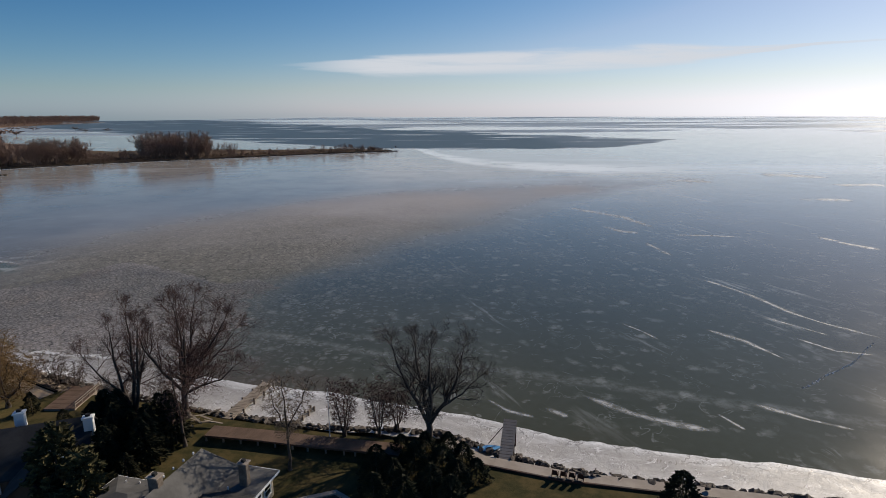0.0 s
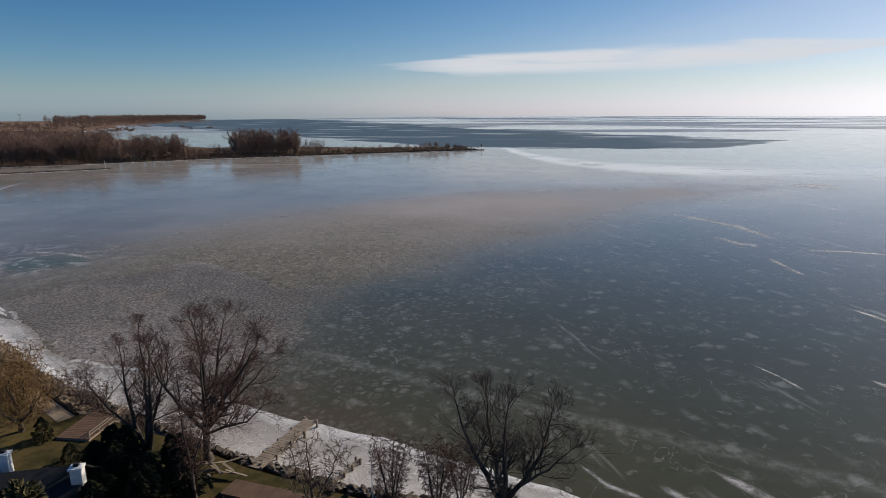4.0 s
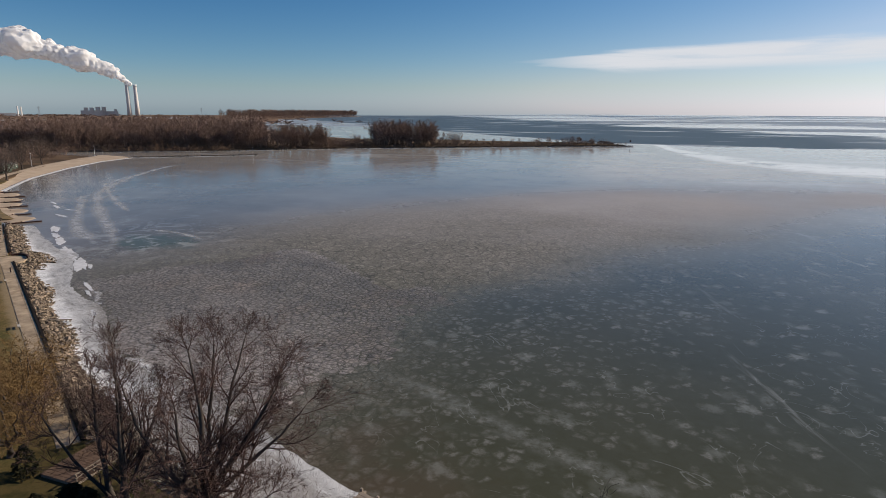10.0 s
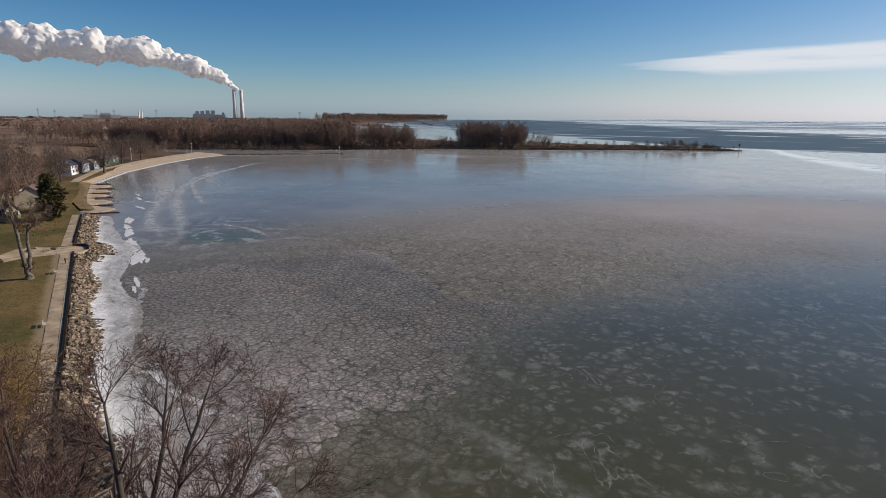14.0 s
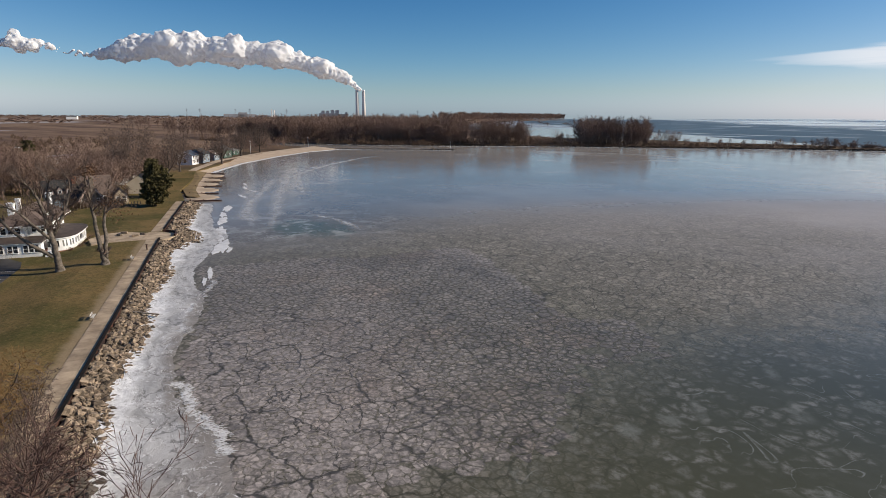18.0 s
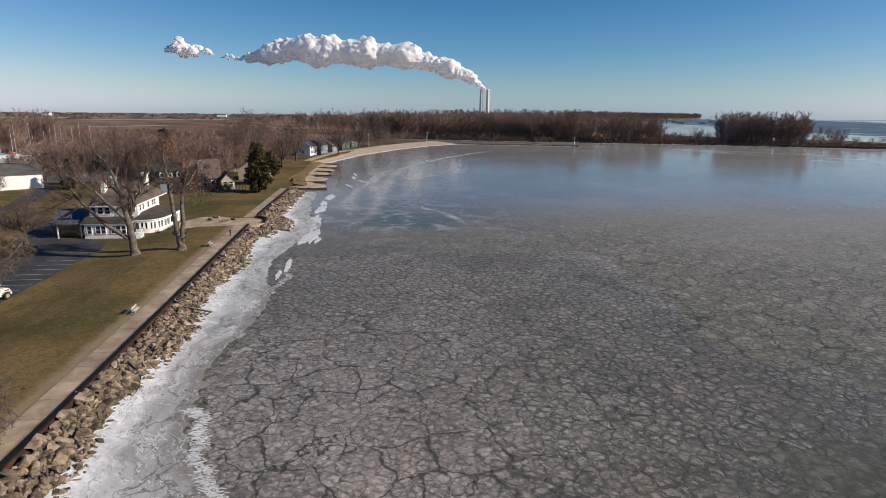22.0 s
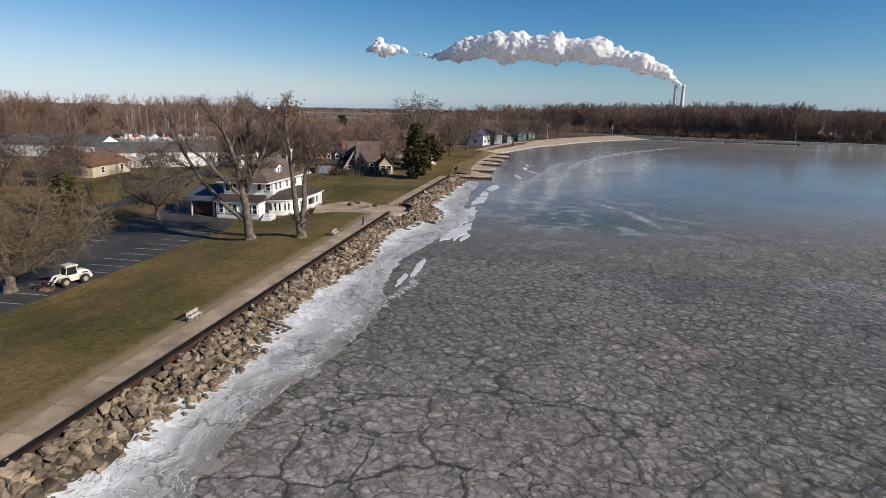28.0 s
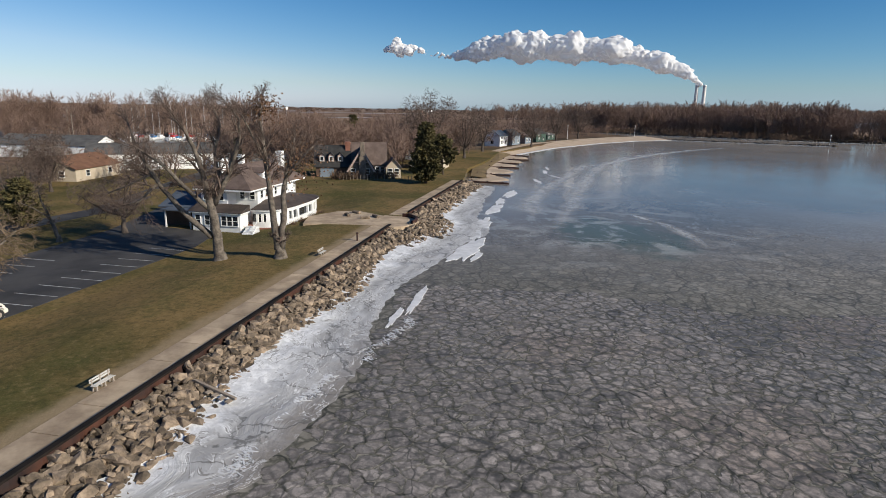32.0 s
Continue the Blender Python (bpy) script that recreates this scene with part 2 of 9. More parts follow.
    # long pale drift streaks
    sv = k.vec(k.m("ADD", k.m("MULTIPLY", x, 0.009), k.m("MULTIPLY", y, -0.021)), k.m("ADD", k.m("MULTIPLY", y, 0.075), k.m("MULTIPLY", x, 0.17)), 0.0)
    st = k.step(k.noise(1.0, sv, 5.0, 0.62, 0.7), 0.60, 0.69)
    st = k.m("MULTIPLY", st, k.step(x, -25.0, 25.0))
    st = k.m("MULTIPLY", st, k.step(k.noise(0.02, None, 3.0), 0.43, 0.58))
    deep = k.mix(k.m("MULTIPLY", st, 0.6), deep, (0.42, 0.43, 0.41))
    # faint pale band that runs along the shore
    bandc = k.m("ADD", k.m("ADD", y, k.m("MULTIPLY", x, 0.36)), k.m("MULTIPLY", wob, 7.0))
    band = k.m("MULTIPLY", k.step(k.m("ABSOLUTE", k.m("SUBTRACT", bandc, 101.5)), 2.4, 0.3), k.step(x, -52.0, -30.0))
    band = k.m("MULTIPLY", band, k.step(k.noise(0.5, None, 5.0, 0.7), 0.3, 0.75))
    deep = k.mix(k.m("MULTIPLY", band, 0.45), deep, (0.28, 0.29, 0.27))
    smooth = k.mix(k.step(k.noise(0.012, None, 5.0), 0.35, 0.65), (0.110, 0.098, 0.085), (0.232, 0.206, 0.182))
    # far bay darkened in colour in place of view-dependent light
    smooth = k.mix(k.m("MULTIPLY", k.step(k.m("ADD", y, k.m("MULTIPLY", wob, 60.0)), 225.0, 330.0), k.step(y, 560.0, 470.0, 0.3, 1.0)), smooth, k.mix(k.noise(0.012, None, 5.0), (0.075, 0.072, 0.068), (0.13, 0.122, 0.114)))
    frost = k.m("MULTIPLY", k.step(k.noise(0.06, None, 7.0, 0.72, 0.6), 0.52, 0.72), k.step(k.m("ADD", y, x), 150.0, 0.0))
    smooth = k.mix(k.m("MULTIPLY", frost, 0.55), smooth, (0.36, 0.37, 0.37))
    # smooth teal patch of new ice with frost swirls round it
    pd = k.m("ADD", k.m("SQRT", k.m("ADD", k.m("POWER", k.m("DIVIDE", k.m("ADD", x, 141.0), 12.0), 2.0), k.m("POWER", k.m("DIVIDE", k.m("SUBTRACT", y, 168.5), 8.5), 2.0))), k.m("MULTIPLY", k.m("SUBTRACT", k.noise(0.16, None, 6.0, 0.65), 0.5), 2.4))
    swirl = k.m("MULTIPLY", k.step(k.noise(0.09, None, 7.0, 0.7, 2.2), 0.49, 0.60), k.step(pd, 4.5, 1.2))
    smooth = k.mix(k.m("MULTIPLY", swirl, 0.6), smooth, (0.42, 0.415, 0.40))
    teal = k.m("MULTIPLY", k.step(pd, 1.3, 0.6), 0.8)
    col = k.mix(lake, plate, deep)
    col = k.mix(bay, col, smooth)
    col = k.mix(teal, col, k.mix(k.m("MULTIPLY", swirl, 0.8), (0.062, 0.090, 0.072), (0.34, 0.35, 0.33)))
    # far lake: ice mixed paler with distance, pale drifts, leads of open water
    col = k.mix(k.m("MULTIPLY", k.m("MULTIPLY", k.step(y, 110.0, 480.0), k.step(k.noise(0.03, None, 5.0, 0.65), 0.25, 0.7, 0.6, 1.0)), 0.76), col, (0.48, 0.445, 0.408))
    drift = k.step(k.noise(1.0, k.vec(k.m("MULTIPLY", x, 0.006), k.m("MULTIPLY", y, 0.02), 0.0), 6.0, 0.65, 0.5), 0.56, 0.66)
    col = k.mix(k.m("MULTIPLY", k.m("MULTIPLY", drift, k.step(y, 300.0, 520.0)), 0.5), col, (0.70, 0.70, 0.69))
    lv = k.vec(k.m("MULTIPLY", x, 0.0007), k.m("MULTIPLY", y, 0.0030), 0.0)
    lead = k.step(k.noise(1.0, lv, 5.0, 0.6, 0.4), 0.49, 0.53)
    openw = k.m("MULTIPLY", lead, k.step(y, 1250.0, 1500.0))
    near_e = k.m("ADD", k.m("SUBTRACT", y, k.m("ADD", k.m("MAXIMUM", k.m("SUBTRACT", -100.0, x), 0.0), k.m("MULTIPLY", k.m("MAXIMUM", k.m("SUBTRACT", x, 200.0), 0.0), 1.2))), k.m("ADD", k.m("MULTIPLY", wob2, 150.0), k.m("MULTIPLY", wob, 70.0)))
    far_e = k.m("ADD", k.m("ADD", k.m("ADD", y, k.m("MULTIPLY", x, 1.6)), k.m("MULTIPLY", wob2, 1000.0)), k.m("MULTIPLY", k.m("SUBTRACT", k.noise(1.0, k.vec(k.m("MULTIPLY", x, 0.003), k.m("MULTIPLY", y, 0.012), 0.0), 5.0), 0.5), 900.0))
    lead_main = k.m("MULTIPLY", k.step(near_e, 765.0, 785.0), k.step(far_e, 1660.0, 1600.0))
    # ice mixed paler still from y 1100 on
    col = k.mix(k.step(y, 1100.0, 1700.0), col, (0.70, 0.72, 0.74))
    # ridge of white drift between the spit and the open lake
    ridge = k.m("ADD", 480.0, k.m("MULTIPLY", k.m("POWER", 2.718, k.m("MULTIPLY", k.m("ADD", x, 16.0), -0.02)), 225.0))
    off = k.m("SUBTRACT", k.m("ADD", y, k.m("MULTIPLY", wob, 60.0)), ridge)
    onlake = k.step(x, -60.0, -20.0)
    col = k.mix(k.m("MULTIPLY", k.m("MULTIPLY", k.step(off, -10.0, 25.0), onlake), 0.5), col, (0.52, 0.53, 0.54))
    rv = k.vec(k.m("MULTIPLY", x, 0.03), k.m("MULTIPLY", y, 0.08), 0.0)
    snowy = k.m("MULTIPLY", k.step(k.m("ABSOLUTE", off), 60.0, 10.0), k.step(k.noise(1.0, rv, 6.0, 0.65, 0.6), 0.38, 0.46))
    snowy = k.m("MULTIPLY", snowy, k.step(x, 210.0, 120.0, 0.35, 1.0))
    col = k.mix(k.m("MULTIPLY", k.m("MULTIPLY", snowy, onlake), 1.0), col, (0.9, 0.89, 0.87))
    isle = k.step(k.noise(1.0, k.vec(k.m("MULTIPLY", x, 0.004), k.m("MULTIPLY", y, 0.012), 0.0), 5.0), 0.66, 0.58)
    openw = k.m("MAXIMUM", k.m("MULTIPLY", openw, 0.7), k.m("MULTIPLY", lead_main, isle))
    col = k.mix(openw, col, (0.095, 0.14, 0.175))
    rough = k.m("ADD", k.m("ADD", 0.06, k.m("MULTIPLY", k.noise(0.08, None, 4.0), 0.12)), k.m("MULTIPLY", openw, 0.4))
    icy = k.m("MULTIPLY", k.m("SUBTRACT", 1.0, lake), k.m("SUBTRACT", 1.0, bay))
    rough = k.m("ADD", rough, k.m("MULTIPLY", icy, 0.36))
    spec = k.m("SUBTRACT", k.m("SUBTRACT", 0.21, k.m("MULTIPLY", openw, 0.05)), k.m("ADD", k.m("MULTIPLY", icy, 0.15), k.m("MULTIPLY", bay, 0.13)))
    h = k.m("ADD", k.m("MULTIPLY", k.noise(1.3, None, 5.0, 0.6), 0.5), k.m("MULTIPLY", crack, 0.25))
    k.bump(h, 0.09, 0.05)
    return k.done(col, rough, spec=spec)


def plate_material():
    k = Nodes("plate ice")
    rim = k.xyz(k.n("TexCoord").outputs["UV"])[1]
    r = k.m("FRACT", k.m("MULTIPLY", k.m("ADD", k.rnd(), k.island()), 3.7))
    n1 = k.noise(2.2, None, 5.0, 0.65)
    n2 = k.noise(5.5, None, 4.0, 0.7)
    patch = k.noise(0.11, None, 5.0, 0.6)
    tone = k.m("ADD", k.m("MULTIPLY", r, 0.22), k.m("ADD", k.m("MULTIPLY", k.step(n1, 0.28, 0.72), 0.34), k.m("ADD", k.m("MULTIPLY", k.step(n2, 0.3, 0.7), 0.18), k.m("MULTIPLY", patch, 0.35))))
    tone = k.m("MULTIPLY", tone, k.step(k.noise(0.035, None, 4.0), 0.3, 0.65, 0.62, 1.1))
    out_ = k.step(k.m("ADD", k.m("MULTIPLY", k.xyz(k.pos())[0], 0.485), k.m("MULTIPLY", k.xyz(k.pos())[1], 0.8745)), 66.0, 92.0)
    along = k.m("SUBTRACT", k.m("MULTIPLY", k.xyz(k.pos())[1], 0.485), k.m("MULTIPLY", k.xyz(k.pos())[0], 0.8745))
    out_ = k.m("MAXIMUM", k.m("MULTIPLY", out_, k.step(k.xyz(k.pos())[1], 190.0, 148.0)), k.m("MULTIPLY", k.step(along, 124.0, 152.0), k.step(k.xyz(k.pos())[1], 185.0, 150.0, 0.25, 0.7)))
    pv = k.vm("ADD", k.pos(), k.vm("SCALE", k.noise(2.0, None, 4.0, col=True), 0.35))
    pebble = k.xyz(k.voro(2.6, pv, "F1", "Color"))
    lump = k.m("MULTIPLY", k.m("SUBTRACT", pebble[0], 0.5), k.step(k.noise(0.25, None, 4.0), 0.36, 0.6, 0.12, 0.5))
    tone = k.m("ADD", tone, lump)
    col = k.mix(tone, (0.088, 0.079, 0.069), (0.605, 0.532, 0.486))
    col = k.mix(k.m("MULTIPLY", k.step(k.noise(0.07, k.vm("ADD", k.pos(), (9.0, 40.0, 3.0)), 4.0), 0.5, 0.68), 0.5), col, k.mix(1.0, col, (0.98, 0.84, 0.72), "MULTIPLY"))
    col = k.mix(k.m("MULTIPLY", out_, 0.85), col, k.mix(1.0, col, (0.75, 0.75, 0.70), "MULTIPLY"))
    warp = k.vm("ADD", k.pos(), k.vm("SCALE", k.noise(1.2, None, 4.0, col=True), 0.8))
    sub = k.step(k.voro(1.25, warp, "DISTANCE_TO_EDGE"), 0.0, 0.2)
    col = k.mix(k.m("MULTIPLY", k.m("SUBTRACT", 1.0, sub), k.m("ADD", k.step(k.noise(0.4, None, 3.0), 0.35, 0.6, 0.2, 0.62), k.m("MULTIPLY", out_, 0.1))), col, (0.06, 0.055, 0.044))
    grit = k.m("MULTIPLY", k.step(k.noise(9.0, None, 3.0, 0.7), 0.56, 0.7), k.step(k.noise(0.22, k.vm("ADD", k.pos(), (5.0, 2.0, 8.0)), 4.0), 0.54, 0.66))
    col = k.mix(k.m("MULTIPLY", grit, 0.55), col, (0.62, 0.60, 0.57))
    dark = k.mix(patch, (0.030, 0.034, 0.025), (0.095, 0.09, 0.072))
    hold = k.m("SUBTRACT", k.m("ADD", rim, k.m("ADD", k.m("MULTIPLY", k.m("SUBTRACT", k.noise(0.8, None, 4.0, 0.65), 0.5), 2.0), k.m("MULTIPLY", k.m("SUBTRACT", k.noise(3.2, None, 5.0, 0.7), 0.5), 2.4))), k.m("MULTIPLY", out_, 0.46))
    held = k.step(hold, -0.25, 0.5)
    fade = k.step(k.noise(0.5, None, 4.0, 0.6), 0.34, 0.58, 0.4, 1.0)
    blot = k.m("MULTIPLY", k.step(k.noise(1.2, None, 6.0, 0.75, 0.8), 0.53, 0.36), k.m("ADD", 0.42, k.m("MULTIPLY", out_, 0.28)))
    col = k.mix(blot, col, (0.066, 0.064, 0.052))
    col = k.mix(k.m("MULTIPLY", k.m("MULTIPLY", k.m("SUBTRACT", 1.0, held), fade), k.m("ADD", 0.62, k.m("MULTIPLY", out_, 0.38))), col, dark)
    col = k.mix(k.m("MULTIPLY", k.step(n2, 0.62, 0.72), k.step(k.noise(0.3, None, 3.0), 0.52, 0.66)), col, (0.60, 0.60, 0.58))
    big = k.voro(0.23, k.vm("ADD", k.pos(), k.vm("SCALE", k.noise(0.4, None, 4.0, col=True), 2.4)), "DISTANCE_TO_EDGE")
    wide = k.m("ADD", 0.008, k.m("MULTIPLY", k.step(k.noise(0.12, None, 4.0), 0.42, 0.62), 0.02))
    col = k.mix(k.m("MULTIPLY", k.step(k.m("DIVIDE", big, wide), 1.9, 0.3), k.m("SUBTRACT", 0.85, k.m("MULTIPLY", out_, 0.35))), col, (0.036, 0.034, 0.028))
    k.bump(n1, 0.25, 0.04)
    return k.done(col, k.m("SUBTRACT", k.m("ADD", 0.62, k.m("MULTIPLY", n1, 0.2)), k.m("MULTIPLY", k.step(rim, 0.1, 0.5), 0.28)), spec=0.46)


def shelf_material():
    """uv: metres along the shore, and the share of the way out from the rocks."""
    k = Nodes("shore ice")
    u, f, _ = k.xyz(k.n("TexCoord").outputs["UV"])
    x, y, z = k.xyz(k.pos())
    n = k.noise(0.35, None, 6.0, 0.65, 0.8)
    n2 = k.noise(1.1, None, 6.0, 0.7, 1.2)
    v = k.vec(k.m("MULTIPLY", u, 0.16), k.m("MULTIPLY", f, 5.0), 0.0)
    flow = k.noise(1.0, v, 6.0, 0.6, 0.45)
    grey = k.mix(k.step(flow, 0.35, 0.62), (0.33, 0.325, 0.32), (0.52, 0.515, 0.51))
    white = k.mix(k.step(n2, 0.4, 0.65), (0.62, 0.62, 0.625), (0.88, 0.88, 0.88))
    near_ = k.step(k.m("ADD", f, k.m("MULTIPLY", k.m("SUBTRACT", n, 0.5), 0.5)), 0.48, 0.2)
    rim = k.m("MULTIPLY", k.step(f, 0.8, 0.93), k.m("ADD", 0.0, k.m("MULTIPLY", k.step(x, -60.0, -10.0), 0.7)))
    crest = k.m("MULTIPLY", k.step(k.m("ABSOLUTE", k.m("SUBTRACT", flow, 0.5)), 0.02, 0.0), k.step(n, 0.5, 0.66))
    grey = k.mix(k.m("MULTIPLY", k.step(k.m("ADD", f, k.m("MULTIPLY", k.m("SUBTRACT", n, 0.5), 0.6)), 0.55, 0.95), k.m("MULTIPLY", k.step(x, -40.0, -62.0), k.step(x, -122.0, -98.0))), grey, k.mix(n2, (0.15, 0.135, 0.118), (0.34, 0.31, 0.28)))
    col = k.mix(k.m("MAXIMUM", near_, k.m("MAXIMUM", k.m("MULTIPLY", rim, k.step(n2, 0.3, 0.5)), crest)), grey, white)
    warp = k.vm("ADD", k.pos(), k.vm("SCALE", k.noise(0.5, None, 4.0, col=True), 4.0))
    line = k.step(k.voro(0.17, warp, "DISTANCE_TO_EDGE"), 0.03, 0.0)
    col = k.mix(k.m("MULTIPLY", line, k.step(f, 0.25, 0.5, 0.0, 0.75)), col, (0.10, 0.098, 0.09))
    old = k.m("MULTIPLY", k.step(x, -66.0, -52.0), k.step(k.m("ADD", f, k.m("MULTIPLY", k.m("SUBTRACT", flow, 0.5), 0.9)), 0.92, 0.62))
    col = k.mix(k.m("MULTIPLY", old, 0.75), col, k.mix(n2, (0.22, 0.20, 0.185), (0.50, 0.475, 0.455)))
    # inner shelf ice mixed browner and darker from x -70 to -34
    browned = k.m("MULTIPLY", k.m("MULTIPLY", k.step(x, -70.0, -58.0), k.step(x, -34.0, -42.0)), k.step(k.m("ADD", f, k.m("MULTIPLY", k.m("SUBTRACT", n, 0.5), 0.8)), 0.95, 0.7))
    col = k.mix(k.m("MULTIPLY", browned, 0.7), col, k.mix(k.step(n2, 0.35, 0.65), (0.11, 0.092, 0.076), (0.36, 0.325, 0.295)))
    cv = k.vec(k.m("MULTIPLY", u, 0.24), k.m("MULTIPLY", f, 2.6), 4.0)
    crust = k.m("ADD", k.noise(1.0, cv, 5.0, 0.62, 0.8), k.m("MULTIPLY", k.m("SUBTRACT", n2, 0.5), 0.06))
    for at, gate in ((0.44, 0.46), (0.52, 0.44), (0.60, 0.5)):
        lip = k.m("SUBTRACT", crust, at)
        on = k.step(k.noise(0.3, k.vm("ADD", k.pos(), (at * 90, 3.0, 1.0)), 4.0), gate, gate + 0.1)
        col = k.mix(k.m("MULTIPLY", k.m("MULTIPLY", k.step(k.m("ABSOLUTE", lip), 0.012, 0.003), on), 0.7), col, (0.16, 0.145, 0.125))
        col = k.mix(k.m("MULTIPLY", k.m("MULTIPLY", k.step(k.m("ABSOLUTE", k.m("SUBTRACT", lip, 0.016)), 0.012, 0.002), on), 0.6), col, (0.82, 0.82, 0.82))
    h = k.m("ADD", k.m("ADD", flow, k.m("MULTIPLY", n2, 0.5)), k.m("MULTIPLY", k.step(k.m("FRACT", k.m("MULTIPLY", crust, 12.0)), 0.0, 0.9), 0.3))
    k.bump(h, 0.4, 0.12)
    return k.done(col, k.m("ADD", 0.32, k.m("MULTIPLY", n, 0.4)), spec=0.4)


def steam_material():
    k = Nodes("steam")
    di, tl, mx = k.n("BsdfDiffuse"), k.n("BsdfTranslucent"), k.n("MixShader")
    for nd in (di, tl):
        nd.inputs[0].default_value = (0.97, 0.97, 0.975, 1)
    mx.inputs[0].default_value = 0.42
    k.put(di.outputs[0], mx.inputs[1])
    k.put(tl.outputs[0], mx.inputs[2])
    k.put(mx.outputs[0], k.out.inputs[0])
    return k.mat


ICE = ice_material()
PLATE = plate_material()
SAND = mottled("sand", (0.36, 0.27, 0.19), (0.50, 0.40, 0.30), 0.15, 4.0, 0.9, 0.3)
CONCRETE = mottled("weathered concrete", (0.24, 0.20, 0.165), (0.40, 0.345, 0.29), 0.35, 5.0, 0.85, 0.3)
STEEL = mottled("rusted sheet pile", (0.012, 0.011, 0.012), (0.085, 0.03, 0.016), 0.5, 6.0, 0.75, 0.4)
ROCK = mottled("limestone riprap", (0.045, 0.035, 0.026), (0.36, 0.275, 0.195), 1.6, 9.0, 0.88, 0.9, 0.10, vary=0.5)
SHELF = shelf_material()
SNOW = mottled("rubble ice", (0.50, 0.50, 0.505), (0.80, 0.80, 0.805), 0.6, 5.0, 0.6, 0.5, 0.05)
MAST = mottled("dull aluminium mast", (0.34, 0.335, 0.33), (0.50, 0.495, 0.49), 0.8, 6.0, 0.5, 0.0)
ASPHALT = mottled("asphalt", (0.022, 0.021, 0.022), (0.072, 0.068, 0.066), 0.22, 8.0, 0.85, 0.3)
BARK = mottled("grey bark", (0.045, 0.036, 0.030), (0.11, 0.088, 0.074), 1.0, 9.0, 0.9, 0.5, own=True)
TWIG = mottled("reddish twigs", (0.060, 0.034, 0.028), (0.128, 0.073, 0.058), 0.25, 3.0, 0.9, 0.0)
OAKTWIG = mottled("grey-brown oak twigs", (0.075, 0.052, 0.042), (0.17, 0.125, 0.10), 0.25, 3.0, 0.9, 0.0)
WOODS = mottled("bare woods", (0.155, 0.100, 0.076), (0.29, 0.200, 0.158), 0.03, 0.7, 0.95, 0.0, vary=0.12, island=True)
WHITE = mottled("white painted siding", (0.74, 0.74, 0.73), (0.84, 0.84, 0.83), 0.4, 7.0, 0.55, 0.1)
SHINGLE = mottled("brown shingles", (0.085, 0.06, 0.05), (0.17, 0.125, 0.105), 0.7, 6.0, 0.9, 0.4)
DARKROOF = mottled("dark shingles", (0.018, 0.018, 0.018), (0.052, 0.050, 0.049), 0.6, 6.0, 0.9, 0.4)
NEEDLE = mottled("evergreen needles", (0.016, 0.020, 0.008), (0.15, 0.122, 0.045), 0.5, 4.0, 0.9, 0.0, vary=0.3, island=True)
DARKNEEDLE = mottled("dark evergreen needles", (0.008, 0.010, 0.004), (0.05, 0.045, 0.014), 0.5, 4.0, 0.9, 0.0, vary=0.3, island=True)
STEAM = steam_material()
STACK = mottled("stack concrete", (0.68, 0.65, 0.62), (0.78, 0.75, 0.72), 0.01, 0.1, 0.9, 0.0)
GREYBLOCK = mottled("grey plant cladding", (0.26, 0.27, 0.29), (0.38, 0.39, 0.41), 0.01, 0.1, 0.8, 0.0)
GLASS = mottled("dark window glass", (0.015, 0.018, 0.022), (0.03, 0.035, 0.04), 0.5, 3.0, 0.08, 0.0, spec=0.6)
TRIM = mottled("white trim", (0.76, 0.76, 0.75), (0.84, 0.84, 0.83), 0.8, 9.0, 0.5, 0.05)
BRICK = mottled("red brick", (0.19, 0.075, 0.05), (0.31, 0.15, 0.105), 0.8, 9.0, 0.9, 0.4)
FIELDSTONE = mottled("field stone", (0.075, 0.060, 0.048), (0.24, 0.195, 0.155), 1.2, 4.0, 0.9, 0.6, 0.05)
TAN = mottled("tan stucco", (0.42, 0.35, 0.26), (0.52, 0.45, 0.35), 0.4, 5.0, 0.85, 0.2)
RUSTROOF = mottled("rust-brown shingles", (0.11, 0.055, 0.032), (0.20, 0.105, 0.062), 0.5, 5.0, 0.9, 0.3)
GREYROOF = mottled("grey shingles", (0.062, 0.060, 0.057), (0.135, 0.130, 0.124), 0.5, 5.0, 0.85, 0.35)
BLUEROOF = mottled("slate blue shingles", (0.05, 0.065, 0.09), (0.095, 0.115, 0.15), 0.5, 5.0, 0.85, 0.3)
SLATE = mottled("blue-grey siding", (0.15, 0.19, 0.23), (0.22, 0.26, 0.30), 0.5, 5.0, 0.8, 0.2)
GREEN = mottled("dark green siding", (0.03, 0.06, 0.045), (0.055, 0.09, 0.07), 0.5, 5.0, 0.8, 0.2)
TIMBER = mottled("weathered timber", (0.15, 0.12, 0.095), (0.33, 0.275, 0.22), 0.6, 7.0, 0.9, 0.4)
BROWNDECK = mottled("brown deck boards", (0.085, 0.052, 0.035), (0.15, 0.095, 0.066), 0.5, 6.0, 0.9, 0.3)
BLACK = mottled("black rubber", (0.012, 0.012, 0.012), (0.03, 0.03, 0.03), 1.0, 8.0, 0.85, 0.2)
CREAM = mottled("cream machine paint", (0.62, 0.59, 0.52), (0.72, 0.69, 0.62), 0.8, 6.0, 0.45, 0.05)
RUST = mottled("rusty steel", (0.10, 0.055, 0.035), (0.24, 0.14, 0.09), 1.2, 7.0, 0.8, 0.3)
WHITEPAINT = mottled("white line paint", (0.24, 0.24, 0.235), (0.56, 0.56, 0.55), 1.0, 8.0, 0.7, 0.1)
ALU = mottled("grey aluminium", (0.45, 0.46, 0.47), (0.58, 0.59, 0.60), 0.6, 5.0, 0.45, 0.0, metal=0.6)
